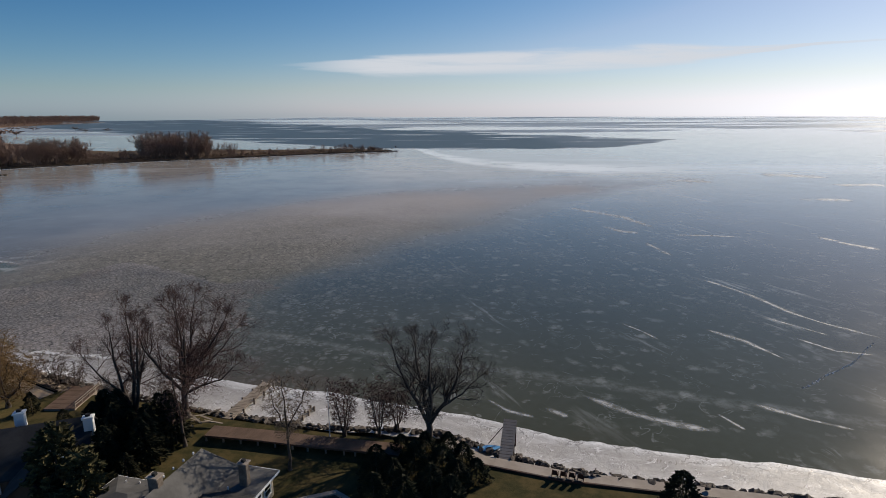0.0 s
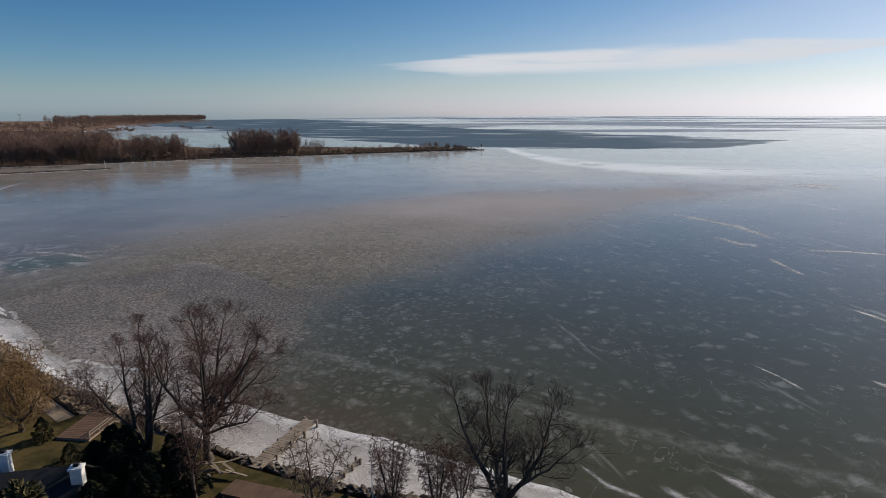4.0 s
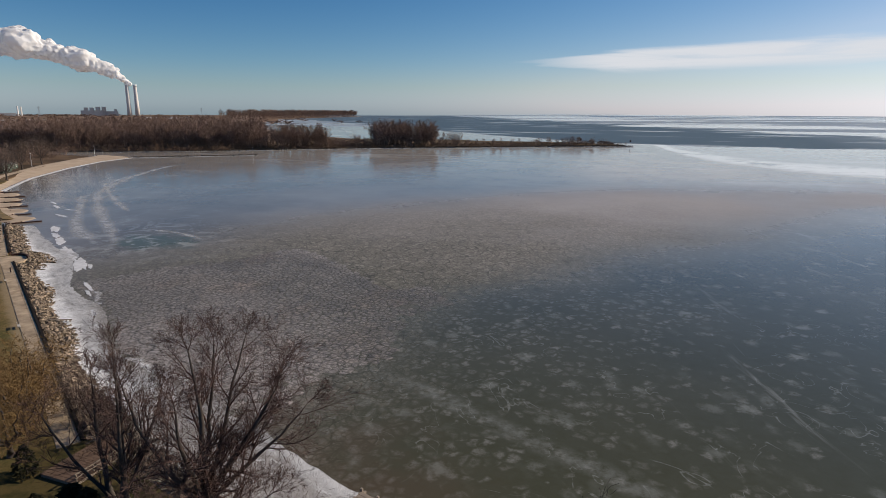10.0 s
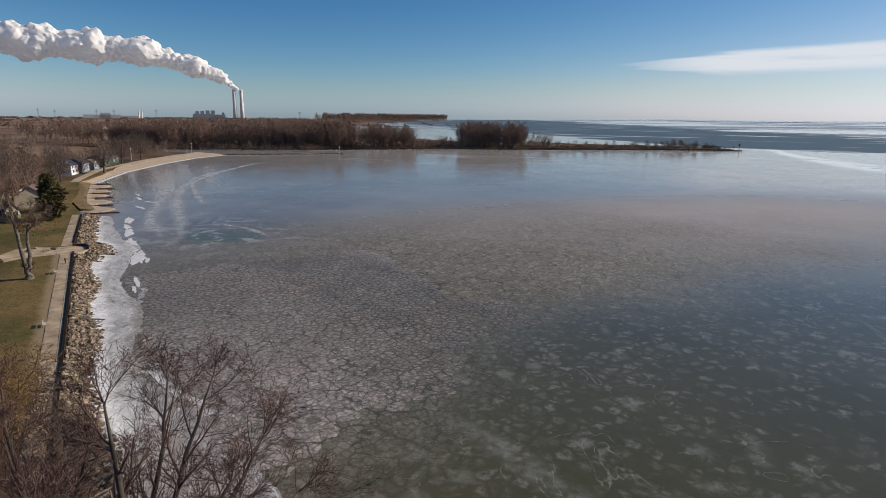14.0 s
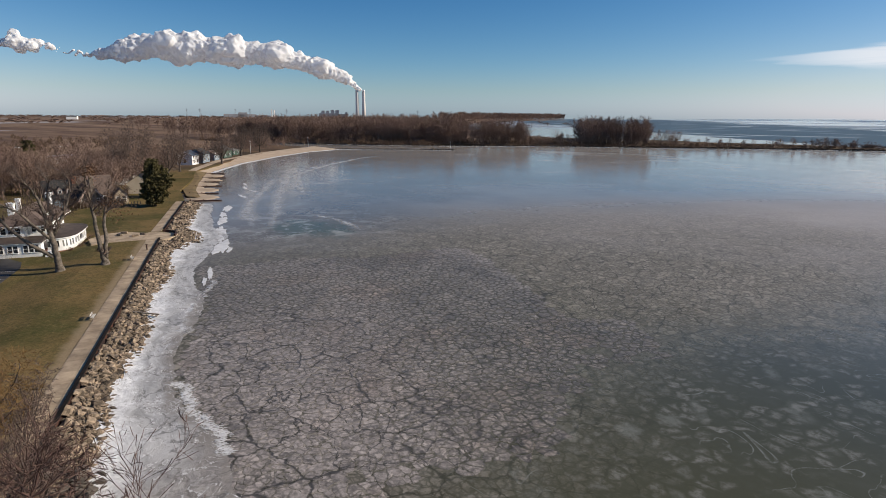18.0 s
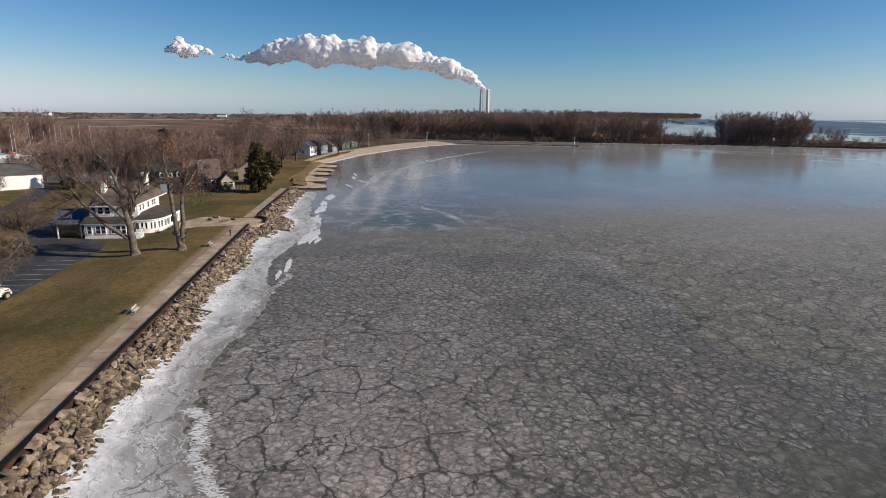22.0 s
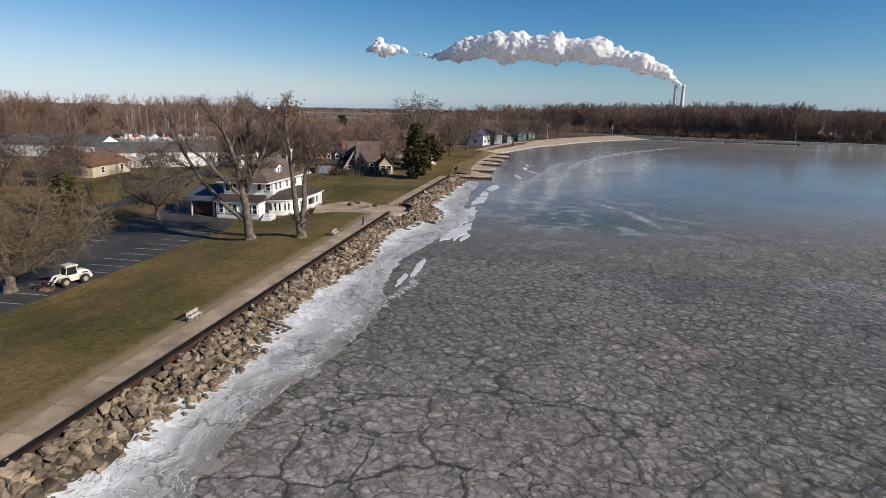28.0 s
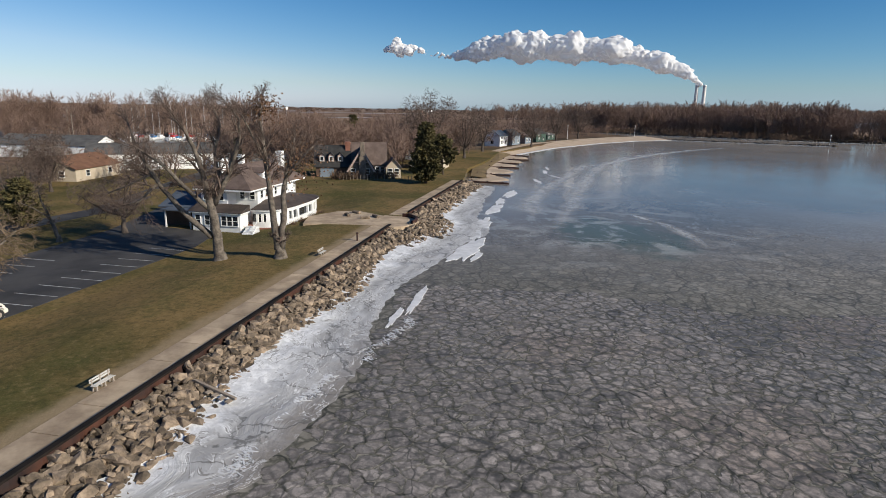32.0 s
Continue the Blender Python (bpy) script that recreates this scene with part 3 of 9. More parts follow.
BLUE = mottled("blue hull paint", (0.05, 0.19, 0.40), (0.08, 0.25, 0.48), 0.6, 5.0, 0.4, 0.0)
RED = mottled("red canvas", (0.45, 0.03, 0.03), (0.55, 0.06, 0.05), 0.6, 5.0, 0.8, 0.0)
WILLOW = mottled("golden willow twigs", (0.12, 0.068, 0.024), (0.24, 0.15, 0.058), 0.3, 3.0, 0.9, 0.0)
TANTWIG = mottled("tan twigs", (0.10, 0.07, 0.044), (0.20, 0.145, 0.095), 0.3, 3.0, 0.9, 0.0)
PALEBARK = mottled("weathered oak bark", (0.045, 0.036, 0.029), (0.22, 0.185, 0.15), 2.2, 11.0, 0.9, 1.0, 0.06, own=True)
SHRUB = mottled("dry shrub", (0.085, 0.055, 0.035), (0.17, 0.11, 0.075), 0.3, 3.0, 0.95, 0.0, vary=0.3, island=True)
BRONZE = mottled("withered brown leaves", (0.10, 0.055, 0.03), (0.20, 0.11, 0.06), 0.6, 4.0, 0.9, 0.0, vary=0.3, island=True)


# ---- geometry helpers ----
def mesh_of(name, verts, faces, smooth=False):
    me = bpy.data.meshes.new(name)
    if isinstance(faces, np.ndarray):
        verts = np.asarray(verts, np.float32)
        n, k = faces.shape
        me.vertices.add(len(verts))
        me.vertices.foreach_set("co", verts.ravel())
        me.loops.add(n * k)
        me.loops.foreach_set("vertex_index", faces.astype(np.int32).ravel())
        me.polygons.add(n)
        me.polygons.foreach_set("loop_start", np.arange(0, n * k, k, dtype=np.int32))
        me.update(calc_edges=True)
        me.validate()
    else:
        me.from_pydata([tuple(v) for v in verts], [], faces)
        me.update()
    if smooth:
        me.polygons.foreach_set("use_smooth", [True] * len(me.polygons))
    return me


def part(name, shape, material, parent=None, label=""):
    """One mesh object from a bmesh or a mesh, under a thing or a part."""
    if isinstance(shape, bmesh.types.BMesh):
        me = bpy.data.meshes.new(name)
        shape.to_mesh(me)
        shape.free()
    else:
        me = shape
    if material is not None and not me.materials:
        me.materials.append(material)
    ob = new(name, me)
    if parent is not None:
        ob.parent = parent
    if label:
        ob["label"] = label
    return ob


def thing(name, m, label, category, group="", kind=""):
    ob = new(name)
    ob.empty_display_size = 0.2
    ob.matrix_basis = m
    return tagged(ob, label, category, group, kind)


def box(bm, x0, y0, z0, x1, y1, z1, bevel=0.0):
    r = bmesh.ops.create_cube(bm, size=1.0)
    vs = r["verts"]
    bmesh.ops.scale(bm, vec=(x1 - x0, y1 - y0, z1 - z0), verts=vs)
    bmesh.ops.translate(bm, vec=((x0 + x1) / 2, (y0 + y1) / 2, (z0 + z1) / 2), verts=vs)
    if bevel:
        es = {e for v in vs for e in v.link_edges}
        bmesh.ops.bevel(bm, geom=list(es), offset=bevel, segments=1, affect="EDGES")
    return bm


def boxes(*rows, bevel=0.0):
    bm = bmesh.new()
    for r in rows:
        box(bm, *r, bevel=bevel)
    return bm


def prism(bm, pts, z0, z1):
    """An upright prism over a plan outline."""
    lo = [bm.verts.new((x, y, z0)) for x, y in pts]
    hi = [bm.verts.new((x, y, z1)) for x, y in pts]
    n = len(pts)
    bm.faces.new(hi)
    bm.faces.new(lo[::-1])
    for i in range(n):
        bm.faces.new((lo[i], lo[(i + 1) % n], hi[(i + 1) % n], hi[i]))
    bmesh.ops.recalc_face_normals(bm, faces=bm.faces[:])
    return bm


def poly(bm, pts):
    return bm.faces.new([bm.verts.new(p) for p in pts])


def tubes(segs, k=3):
    """Vertices and quads of tapered tubes; segs: rows of x0 y0 z0 x1 y1 z1 r0 r1."""
    s = np.asarray(segs, float)
    a, b = s[:, :3], s[:, 3:6]
    d = b - a
    d /= np.maximum(np.linalg.norm(d, axis=1, keepdims=True), 1e-9)
    h = np.where(np.abs(d[:, 2:3]) < 0.9, [[0, 0, 1.0]], [[1.0, 0, 0]])
    u = np.cross(d, h)
    u /= np.linalg.norm(u, axis=1, keepdims=True)
    v = np.cross(d, u)
    ang = np.arange(k) * 2 * np.pi / k
    ring = u[:, None] * np.cos(ang)[None, :, None] + v[:, None] * np.sin(ang)[None, :, None]
    va = a[:, None] + ring * s[:, 6, None, None]
    vb = b[:, None] + ring * s[:, 7, None, None]
    verts = np.concatenate([va, vb], 1).reshape(-1, 3)
    base = (np.arange(len(s)) * 2 * k)[:, None]
    i = np.arange(k)
    j = (i + 1) % k
    faces = np.stack([base + i, base + j, base + k + j, base + k + i], -1).reshape(-1, 4)
    return verts, faces


def ribbons(segs, seed=0):
    """Thin flat strips for the finest far twigs."""
    s = np.asarray(segs, float)
    d = s[:, 3:6] - s[:, :3]
    u = np.cross(d, np.random.default_rng(seed).normal(0, 1, d.shape))
    u /= np.maximum(np.linalg.norm(u, axis=1, keepdims=True), 1e-9)
    a0, a1 = s[:, :3] - u * s[:, 6:7], s[:, :3] + u * s[:, 6:7]
    b0, b1 = s[:, 3:6] + u * s[:, 7:8], s[:, 3:6] - u * s[:, 7:8]
    verts = np.stack([a0, a1, b0, b1], 1).reshape(-1, 3)
    return verts, np.arange(len(s) * 4).reshape(-1, 4)


def limb(out, rng, p, d, ln, r, lev, P):
    n = P["segs"][lev]
    nodes = [(p, d, r)]
    for i in range(n):
        wob = P["wob"] * (0.5 if lev == 0 else 1.0)
        d = (d + Vector((rng.gauss(0, wob), rng.gauss(0, wob), rng.gauss(0, wob) + P["rise"][lev]))).normalized()
        q = p + d * (ln / n)
        r1 = max(nodes[0][2] * (1 - (i + 1) / n * (1 - P["taper"])), P["least"])
        out[lev].append((*p, *q, nodes[-1][2], r1))
        p = q
        nodes.append((p, d, r1))
    if lev + 1 >= len(P["segs"]):
        return
    kids = P["kids"][lev]
    for c in range(kids):
        f = P["first"][lev] + (1 - P["first"][lev]) * (c + rng.random()) / kids
        f = min(f, 0.999) * n
        i = int(f)
        pa, da, ra = nodes[i]
        pb, db, rb = nodes[i + 1]
        base = pa.lerp(pb, f - i)
        ax = da.cross(Vector((rng.gauss(0, 1), rng.gauss(0, 1), rng.gauss(0, 1)))).normalized()
        ang = radians(rng.uniform(*P["ang"][lev]))
        dd = Matrix.Rotation(ang, 3, ax) @ da
        if lev == 0:
            az = 2.4 * c + rng.uniform(-0.5, 0.5)
            side = Vector((math.cos(az), math.sin(az), 0))
            dd = (da * math.cos(ang) + side * math.sin(ang)).normalized()
        limb(out, rng, base, dd, ln * P["ratio"][lev] * rng.uniform(0.7, 1.15) * (1.15 - 0.45 * f / n), (ra + (rb - ra) * (f - i)) * P["thin"], lev + 1, P)


def skeleton_of(seed, height, radius, P, lean=(0, 0)):
    rng = random.Random(seed)
    out = [[] for _ in P["segs"]]
    limb(out, rng, Vector((0, 0, -0.2)), Vector((lean[0], lean[1], 1)).normalized(), height * P.get("stem", 0.62), radius, 0, P)
    top = max(s[5] for lv in out for s in lv)
    f = height / top
    return [np.array(lv) * np.array([f] * 6 + [1, 1]) for lv in out]


def grove(name, spots, variants, material, label, category="trees", kind="stuff"):
    """Many far trees in one mesh. spots: rows x y z scale turn variant."""
    V, F, off = [], [], 0
    for x, y, z, s, a, i in spots:
        v, f = variants[int(i)]
        c, n = math.cos(a) * s, math.sin(a) * s
        V.append(np.stack([v[:, 0] * c - v[:, 1] * n + x, v[:, 0] * n + v[:, 1] * c + y, v[:, 2] * s + z], 1))
        F.append(f + off)
        off += len(v)
    ob = part(name, mesh_of(name, np.concatenate(V), np.concatenate(F)), material)
    return tagged(ob, label, category, "", kind)


FAR = dict(segs=(4, 3, 2, 1), kids=(12, 6, 5), first=(0.25, 0.2, 0.15), ang=((15, 42), (20, 45), (20, 55)), ratio=(0.55, 0.5, 0.5),
           rise=(0.03, 0.12, 0.1, 0.05), wob=0.07, taper=0.25, thin=0.55, least=0.03)


def far_tree(seed, height, P=FAR, fat=1.0):
    lv = skeleton_of(seed, height, height * 0.014, P)
    v0, f0 = tubes(np.concatenate(lv[:2]), 3)
    tw = np.concatenate(lv[2:])
    tw[:, 6] = np.maximum(tw[:, 6], 0.045 * fat)
    tw[:, 7] = np.maximum(tw[:, 7] * 0.4, 0.014 * fat)
    v1, f1 = ribbons(tw)
    return np.concatenate([v0, v1]), np.concatenate([f0, f1 + len(v0)])


def sweep(lines, k=8):
    """Connected tapered tubes along lines of x y z r."""
    verts, faces = [], []
    for ln in lines:
        pts = [Vector(p[:3]) for p in ln]
        rad = [p[3] for p in ln]
        base = len(verts)
        u = None
        for i, p in enumerate(pts):
            d = (pts[min(i + 1, len(pts) - 1)] - pts[max(i - 1, 0)]).normalized()
            if u is None:
                u = d.cross(Vector((0.3, 1, 0.1))).normalized()
            u = (u - d * u.dot(d)).normalized()
            w = d.cross(u)
            for j in range(k):
                a = 2 * math.pi * j / k
                verts.append(p + (u * math.cos(a) + w * math.sin(a)) * rad[i])
        for i in range(len(pts) - 1):
            for j in range(k):
                a, b = base + i * k + j, base + i * k + (j + 1) % k
                faces.append((a, b, b + k, a + k))
        faces.append([base + j for j in range(k)][::-1])
        faces.append([base + (len(pts) - 1) * k + j for j in range(k)])
    return verts, faces


BRANCHY = dict(segs=(1, 5, 4, 3, 2), kids=(0, 6, 5, 4), first=(0, 0.12, 0.12, 0.1), ang=((0, 0), (22, 50), (25, 55), (25, 60)),
               ratio=(0, 0.62, 0.66, 0.7), rise=(0, 0.05, 0.04, 0.03, 0.02), wob=0.12, taper=0.28, thin=0.6, least=0.014)

FINE = dict(BRANCHY, fans=True, kids=(0, 6, 5, 4), ang=((0, 0), (24, 52), (25, 55), (22, 55)), ratio=(0, 0.66, 0.68, 0.7), wob=0.13, least=0.0095)


def colony(base, pull, reach, least, seed):
    """Branches that grow from the stem points towards the points of the crown; thick and thin pieces."""
    gen = np.random.default_rng(seed)
    step = reach / 11
    kill, sense = step * 1.25, reach * 1.1
    nodes, up = [base[:, :3]], [np.full(len(base), -1)]
    pts = base[:, :3]
    d = np.linalg.norm(pull[:, None] - pts[None], axis=2)
    near, dist = d.argmin(1), d.min(1)
    total = len(pts)
    for _ in range(34):
        live = (dist < sense) & (dist > kill)
        if live.sum() < 12 or total > 12000:
            break
        ids, inv = np.unique(near[live], return_inverse=True)
        way = pull[live] - pts[near[live]]
        way /= np.linalg.norm(way, axis=1, keepdims=True)
        add = np.zeros((len(ids), 3))
        np.add.at(add, inv, way)
        size = np.linalg.norm(add, axis=1)
        good = size > 0.25
        if not good.any():
            break
        ids, add = ids[good], add[good] / size[good][:, None]
        add += gen.normal(0, 0.22, add.shape) + (0, 0, 0.05)
        add /= np.linalg.norm(add, axis=1, keepdims=True)
        fresh = pts[ids] + add * step
        nodes.append(fresh)
        up.append(ids)
        d = np.linalg.norm(pull[:, None] - fresh[None], axis=2)
        j = d.argmin(1)
        dj = d[np.arange(len(pull)), j]
        closer = dj < dist
        near = np.where(closer, j + total, near)
        dist = np.minimum(dist, dj)
        pts = np.concatenate([pts, fresh])
        total += len(fresh)
    up = np.concatenate(up)
    n0 = len(base)
    area = np.zeros(len(pts))
    for i in range(len(pts) - 1, n0 - 1, -1):
        if area[i] == 0:
            area[i] = least ** 1.9
        area[up[i]] += area[i]
    r = np.maximum(area, least ** 1.9) ** (1 / 1.9)
    r[:n0] = np.minimum(r[:n0], base[:, 3] * 0.8)
    i = np.arange(n0, len(pts))
    a, b = pts[up[i]], pts[i]
    ra = np.minimum(r[up[i]], r[i] * 1.5)
    segs = np.concatenate([a, b, ra[:, None], r[i][:, None]], 1)
    slim = r[i] < least * 3.2
    tips = i[r[i] < least * 2.4]
    tw = []
    for _ in range(5):
        w = pts[tips] - pts[up[tips]]
        w = w / np.linalg.norm(w, axis=1, keepdims=True) + gen.normal(0, 0.5, w.shape) + (0, 0, 0.12)
        w *= (step * gen.uniform(0.8, 2.4, len(w)) / np.linalg.norm(w, axis=1))[:, None]
        k = np.full((len(tips), 1), least)
        tw.append(np.concatenate([pts[tips], pts[tips] + w, k, k * 0.4], 1))
    thick = segs[~slim] if (~slim).any() else segs[:1]
    return thick, np.concatenate([segs[slim]] + tw)


def stem_tree(name, m, seed, stems, label, P=BRANCHY, per_metre=0.9, reach=4.2, from_z=5.0, group="", bark=None, twig=None, ang=(30, 65), lift=0.12):
    """A leafless tree with given main stems (lines of x y z r) and branches grown along them."""
    rng = random.Random(seed)
    t = thing(name, m, label, "tree", group)
    lines = []
    for ln in stems:
        fine = []
        for (x0, y0, z0, r0), (x1, y1, z1, r1) in zip(ln, ln[1:]):
            for j in range(3):
                f = j / 3
                fine.append((x0 + (x1 - x0) * f + rng.gauss(0, 0.06), y0 + (y1 - y0) * f + rng.gauss(0, 0.06), z0 + (z1 - z0) * f, r0 + (r1 - r0) * f))
        fine.append(ln[-1])
        if fine[0][2] <= 0.05:
            fl = fine[0]
            fine = [(fl[0], fl[1], -0.3, fl[3] * 1.7), (fl[0], fl[1], 0.15, fl[3] * 1.35), (fl[0], fl[1], 0.7, fl[3] * 1.08)] + fine[1:]
        lines.append(fine)
    for i, ln in enumerate(lines):
        v, f = sweep([ln], 9)
        part("limb" if i else "trunk", mesh_of("limb", v, f, True), bark or BARK, t)
    if P.get("fans"):
        out = [[] for _ in P["segs"]]
        for ln in lines:
            total = 0.0
            for a, b in zip(ln, ln[1:]):
                pa, pb = Vector(a[:3]), Vector(b[:3])
                total += (pb - pa).length * per_metre
                while total > 1:
                    total -= 1
                    f = rng.random()
                    p = pa.lerp(pb, f)
                    if p.z < from_z:
                        continue
                    r = a[3] + (b[3] - a[3]) * f
                    d = (pb - pa).normalized()
                    ax = d.cross(Vector((rng.gauss(0, 1), rng.gauss(0, 1), rng.gauss(0, 1)))).normalized()
                    dd = (Matrix.Rotation(radians(rng.uniform(*ang)), 3, ax) @ d + Vector((0, 0, lift))).normalized()
                    limb(out, rng, p, dd, reach * rng.uniform(0.45, 1.1) * (1.1 - 0.45 * min(1.0, p.z / 18)), min(r * 0.6, 0.16), 1, P)
            p, q = Vector(ln[-1][:3]), Vector(ln[-2][:3])
            for _ in range(3):
                dd = ((p - q).normalized() + Vector((rng.gauss(0, 0.35), rng.gauss(0, 0.35), rng.gauss(0, 0.2)))).normalized()
                limb(out, rng, p, dd, reach * rng.uniform(0.3, 0.5), ln[-1][3] * 0.8, 1, P)
        thick = np.concatenate([np.array(x) for x in out[1:3] if x])
        thin = np.concatenate([np.array(x) for x in out[3:] if x])
    else:
        base, pull = [], []
        for ln in lines:
            for a, b in zip(ln, ln[1:]):
                pa, pb = Vector(a[:3]), Vector(b[:3])
                L = (pb - pa).length
                for j in range(max(1, int(L / 0.35))):
                    p = pa.lerp(pb, j / max(1, int(L / 0.35)))
                    base.append((*p, a[3]))
                if pb.z < from_z:
                    continue
                count = L * per_metre * 42
                for _ in range(int(count) + (rng.random() < count % 1)):
                    d = Vector((rng.gauss(0, 1), rng.gauss(0, 1), rng.gauss(0.12 + lift, 0.9))).normalized()
                    q = pa.lerp(pb, rng.random()) + d * reach * (0.72 * rng.random() ** 0.45)
                    if q.z > from_z * 0.85:
                        pull.append(q)
            base.append(ln[-1])
        thick, thin = colony(np.array(base), np.array(pull), reach, P["least"], seed)
    v0, f0 = tubes(thick, 4)
    v1, f1 = ribbons(thin, seed)
    crown = part("crown", mesh_of("crown", np.concatenate([v0, v1]), np.concatenate([f0, f1 + len(v0)])), twig or TWIG, t)
    crown["kind"] = "stuff"
    return t


def auto_stems(seed, height, radius, forks, fork_z, spread):
    """Main stems of a broad tree: a trunk that forks low into leaning limbs."""
    rng = random.Random(seed)
    stems = [[(0, 0, 0, radius), (rng.uniform(-0.2, 0.2), rng.uniform(-0.2, 0.2), fork_z, radius * 0.85)]]
    bx, by = stems[0][1][0], stems[0][1][1]
    for i in range(forks):
        a = 2 * math.pi * (i + rng.uniform(-0.25, 0.25)) / forks + seed
        reach = spread * rng.uniform(0.55, 1.0) * (0.25 if i == forks - 1 else 1)
        top = height * rng.uniform(0.78, 0.97) if reach < spread * 0.75 else height * rng.uniform(0.62, 0.85)
        line = []
        z0 = fork_z * rng.uniform(0.75, 1.0)
        for f in (0, 0.25, 0.5, 0.75, 1.0):
            rr = reach * f ** 0.8
            line.append((bx + rr * math.cos(a) + rng.gauss(0, 0.25) * f, by + rr * math.sin(a) + rng.gauss(0, 0.25) * f, z0 + (top - z0) * f ** 1.15, radius * 0.6 * (1 - f * 0.78)))
        stems.append(line)
    return stems


def conifer(name, m, seed, height, width, label, group="", tips=900):
    """An evergreen: trunk and a crown of many drooping needle sprays."""
    rng = random.Random(seed)
    t = thing(name, m, label, "evergreen", group)
    v, f = sweep([[(0, 0, -0.2, 0.05 + height * 0.018), (0, 0, height * 0.5, height * 0.012), (0, 0, height * 0.97, 0.03)]], 7)
    part("trunk", mesh_of("trunk", v, f, True), BARK, t)
    V, F = [], []
    for _ in range(tips):
        h = rng.random() ** 1.25
        z = height * (0.06 + 0.94 * h)
        rr = width / 2 * (1 - h) ** 0.6 * (0.55 + 0.45 * rng.random() ** 0.5) * (0.92 + 0.14 * math.sin(h * 17 + seed))
        a = rng.uniform(0, 2 * math.pi)
        rr *= 0.9 + 0.34 * noise.noise(Vector((2 * math.cos(a), 2 * math.sin(a), h * 6 + seed)))
        c = Vector((rr * math.cos(a), rr * math.sin(a), z))
        s = 0.045 * height * rng.uniform(0.6, 1.3)
        out = Vector((math.cos(a), math.sin(a), rng.uniform(-0.5, 0.35))).normalized()
        side = out.cross(Vector((0, 0, 1))).normalized()
        up = side.cross(out)
        for j in range(3):
            w = (side * math.cos(j * 2.1) + up * math.sin(j * 2.1)) * s * 0.55
            b = len(V)
            V += [c - out * s, c + w + out * s * 0.1, c + out * s * 1.2, c - w * 0.2]
            F.append((b, b + 1, b + 2, b + 3))
    crown = part("crown", mesh_of("crown", np.array(V), np.array(F)), DARKNEEDLE, t)
    crown["kind"] = "stuff"
    return t


def cedar(name, m, seed, height, width, label, group="", boughs=70, low=0.12, lean=0.0):
    """A shaggy evergreen: bare trunk below and uneven boughs with tufts of needles."""
    rng = random.Random(seed)
    t = thing(name, m, label, "evergreen", group)
    v, f = sweep([[(0, 0, -0.2, 0.08 + height * 0.022), (lean * 0.4, 0, height * 0.5, height * 0.014), (lean, 0, height * 0.96, 0.03)]], 8)
    part("trunk", mesh_of("trunk", v, f, True), BARK, t)
    V, F, segs = [], [], []
    for i in range(boughs):
        h = low + (0.98 - low) * (i + rng.random()) / boughs
        a = 2.4 * i + rng.uniform(-0.6, 0.6)
        prof = min(1.0, (h - low) * 4 + 0.6) * (1.02 - h) ** 0.6 * 1.12
        reach = width / 2 * prof * rng.uniform(0.55, 1.12) + 0.25
        p = Vector((lean * h, 0, height * h))
        d = Vector((math.cos(a), math.sin(a), rng.uniform(-0.12, 0.35)))
        tip = p + d * reach
        segs.append((*p, *tip, 0.05, 0.015))
        for _ in range(int(16 + 40 * reach / (width / 2))):
            g = rng.uniform(0.3, 1.05) ** 0.7
            c = p.lerp(tip, g) + Vector((rng.gauss(0, 0.22), rng.gauss(0, 0.22), rng.gauss(0.05, 0.2))) * (0.5 + 0.12 * height * 0.5)
            s = rng.uniform(0.2, 0.42) * (0.65 + 0.045 * height)
            o = (d + Vector((rng.gauss(0, 0.6), rng.gauss(0, 0.6), rng.gauss(0.1, 0.5)))).normalized()
            side = o.cross(Vector((rng.gauss(0, 1), rng.gauss(0, 1), 1))).normalized()
            up = side.cross(o)
            for j in range(3):
                w = (side * math.cos(j * 2.1) + up * math.sin(j * 2.1)) * s * 0.6
                b = len(V)
                V += [c - o * s * 0.8, c + w, c + o * s * 1.3, c - w * 0.25]
                F.append((b, b + 1, b + 2, b + 3))
    v, f = tubes(segs, 3)
    part("boughs", mesh_of("boughs", v, f), BARK, t)
    crown = part("crown", mesh_of("crown", np.array(V), np.array(F)), NEEDLE, t)
    crown["kind"] = "stuff"
    return t


# ---- building helpers ----
def hip_roof(x0, y0, x1, y1, z, rise, over=0.6, thick=0.18, ridge=None):
    x0, y0, x1, y1 = x0 - over, y0 - over, x1 + over, y1 + over
    w, d = x1 - x0, y1 - y0
    inset = min(w, d) / 2 if ridge is None else ridge
    bm = bmesh.new()
    lo = [bm.verts.new(p) for p in ((x0, y0, z), (x1, y0, z), (x1, y1, z), (x0, y1, z))]
    ed = [bm.verts.new((v.co.x, v.co.y, z + thick)) for v in lo]
    if w >= d:
        a, b = bm.verts.new((x0 + inset, (y0 + y1) / 2, z + rise)), bm.verts.new((x1 - inset, (y0 + y1) / 2, z + rise))
        tops = ((ed[0], ed[1], b, a), (ed[1], ed[2], b), (ed[2], ed[3], a, b), (ed[3], ed[0], a))
    else:
        a, b = bm.verts.new(((x0 + x1) / 2, y0 + inset, z + rise)), bm.verts.new(((x0 + x1) / 2, y1 - inset, z + rise))
        tops = ((ed[0], ed[1], a), (ed[1], ed[2], b, a), (ed[2], ed[3], b), (ed[3], ed[0], a, b))
    for f in tops:
        bm.faces.new(f)
    bm.faces.new(lo[::-1])
    for i in range(4):
        j = (i + 1) % 4
        bm.faces.new((lo[i], lo[j], ed[j], ed[i]))
    return bm


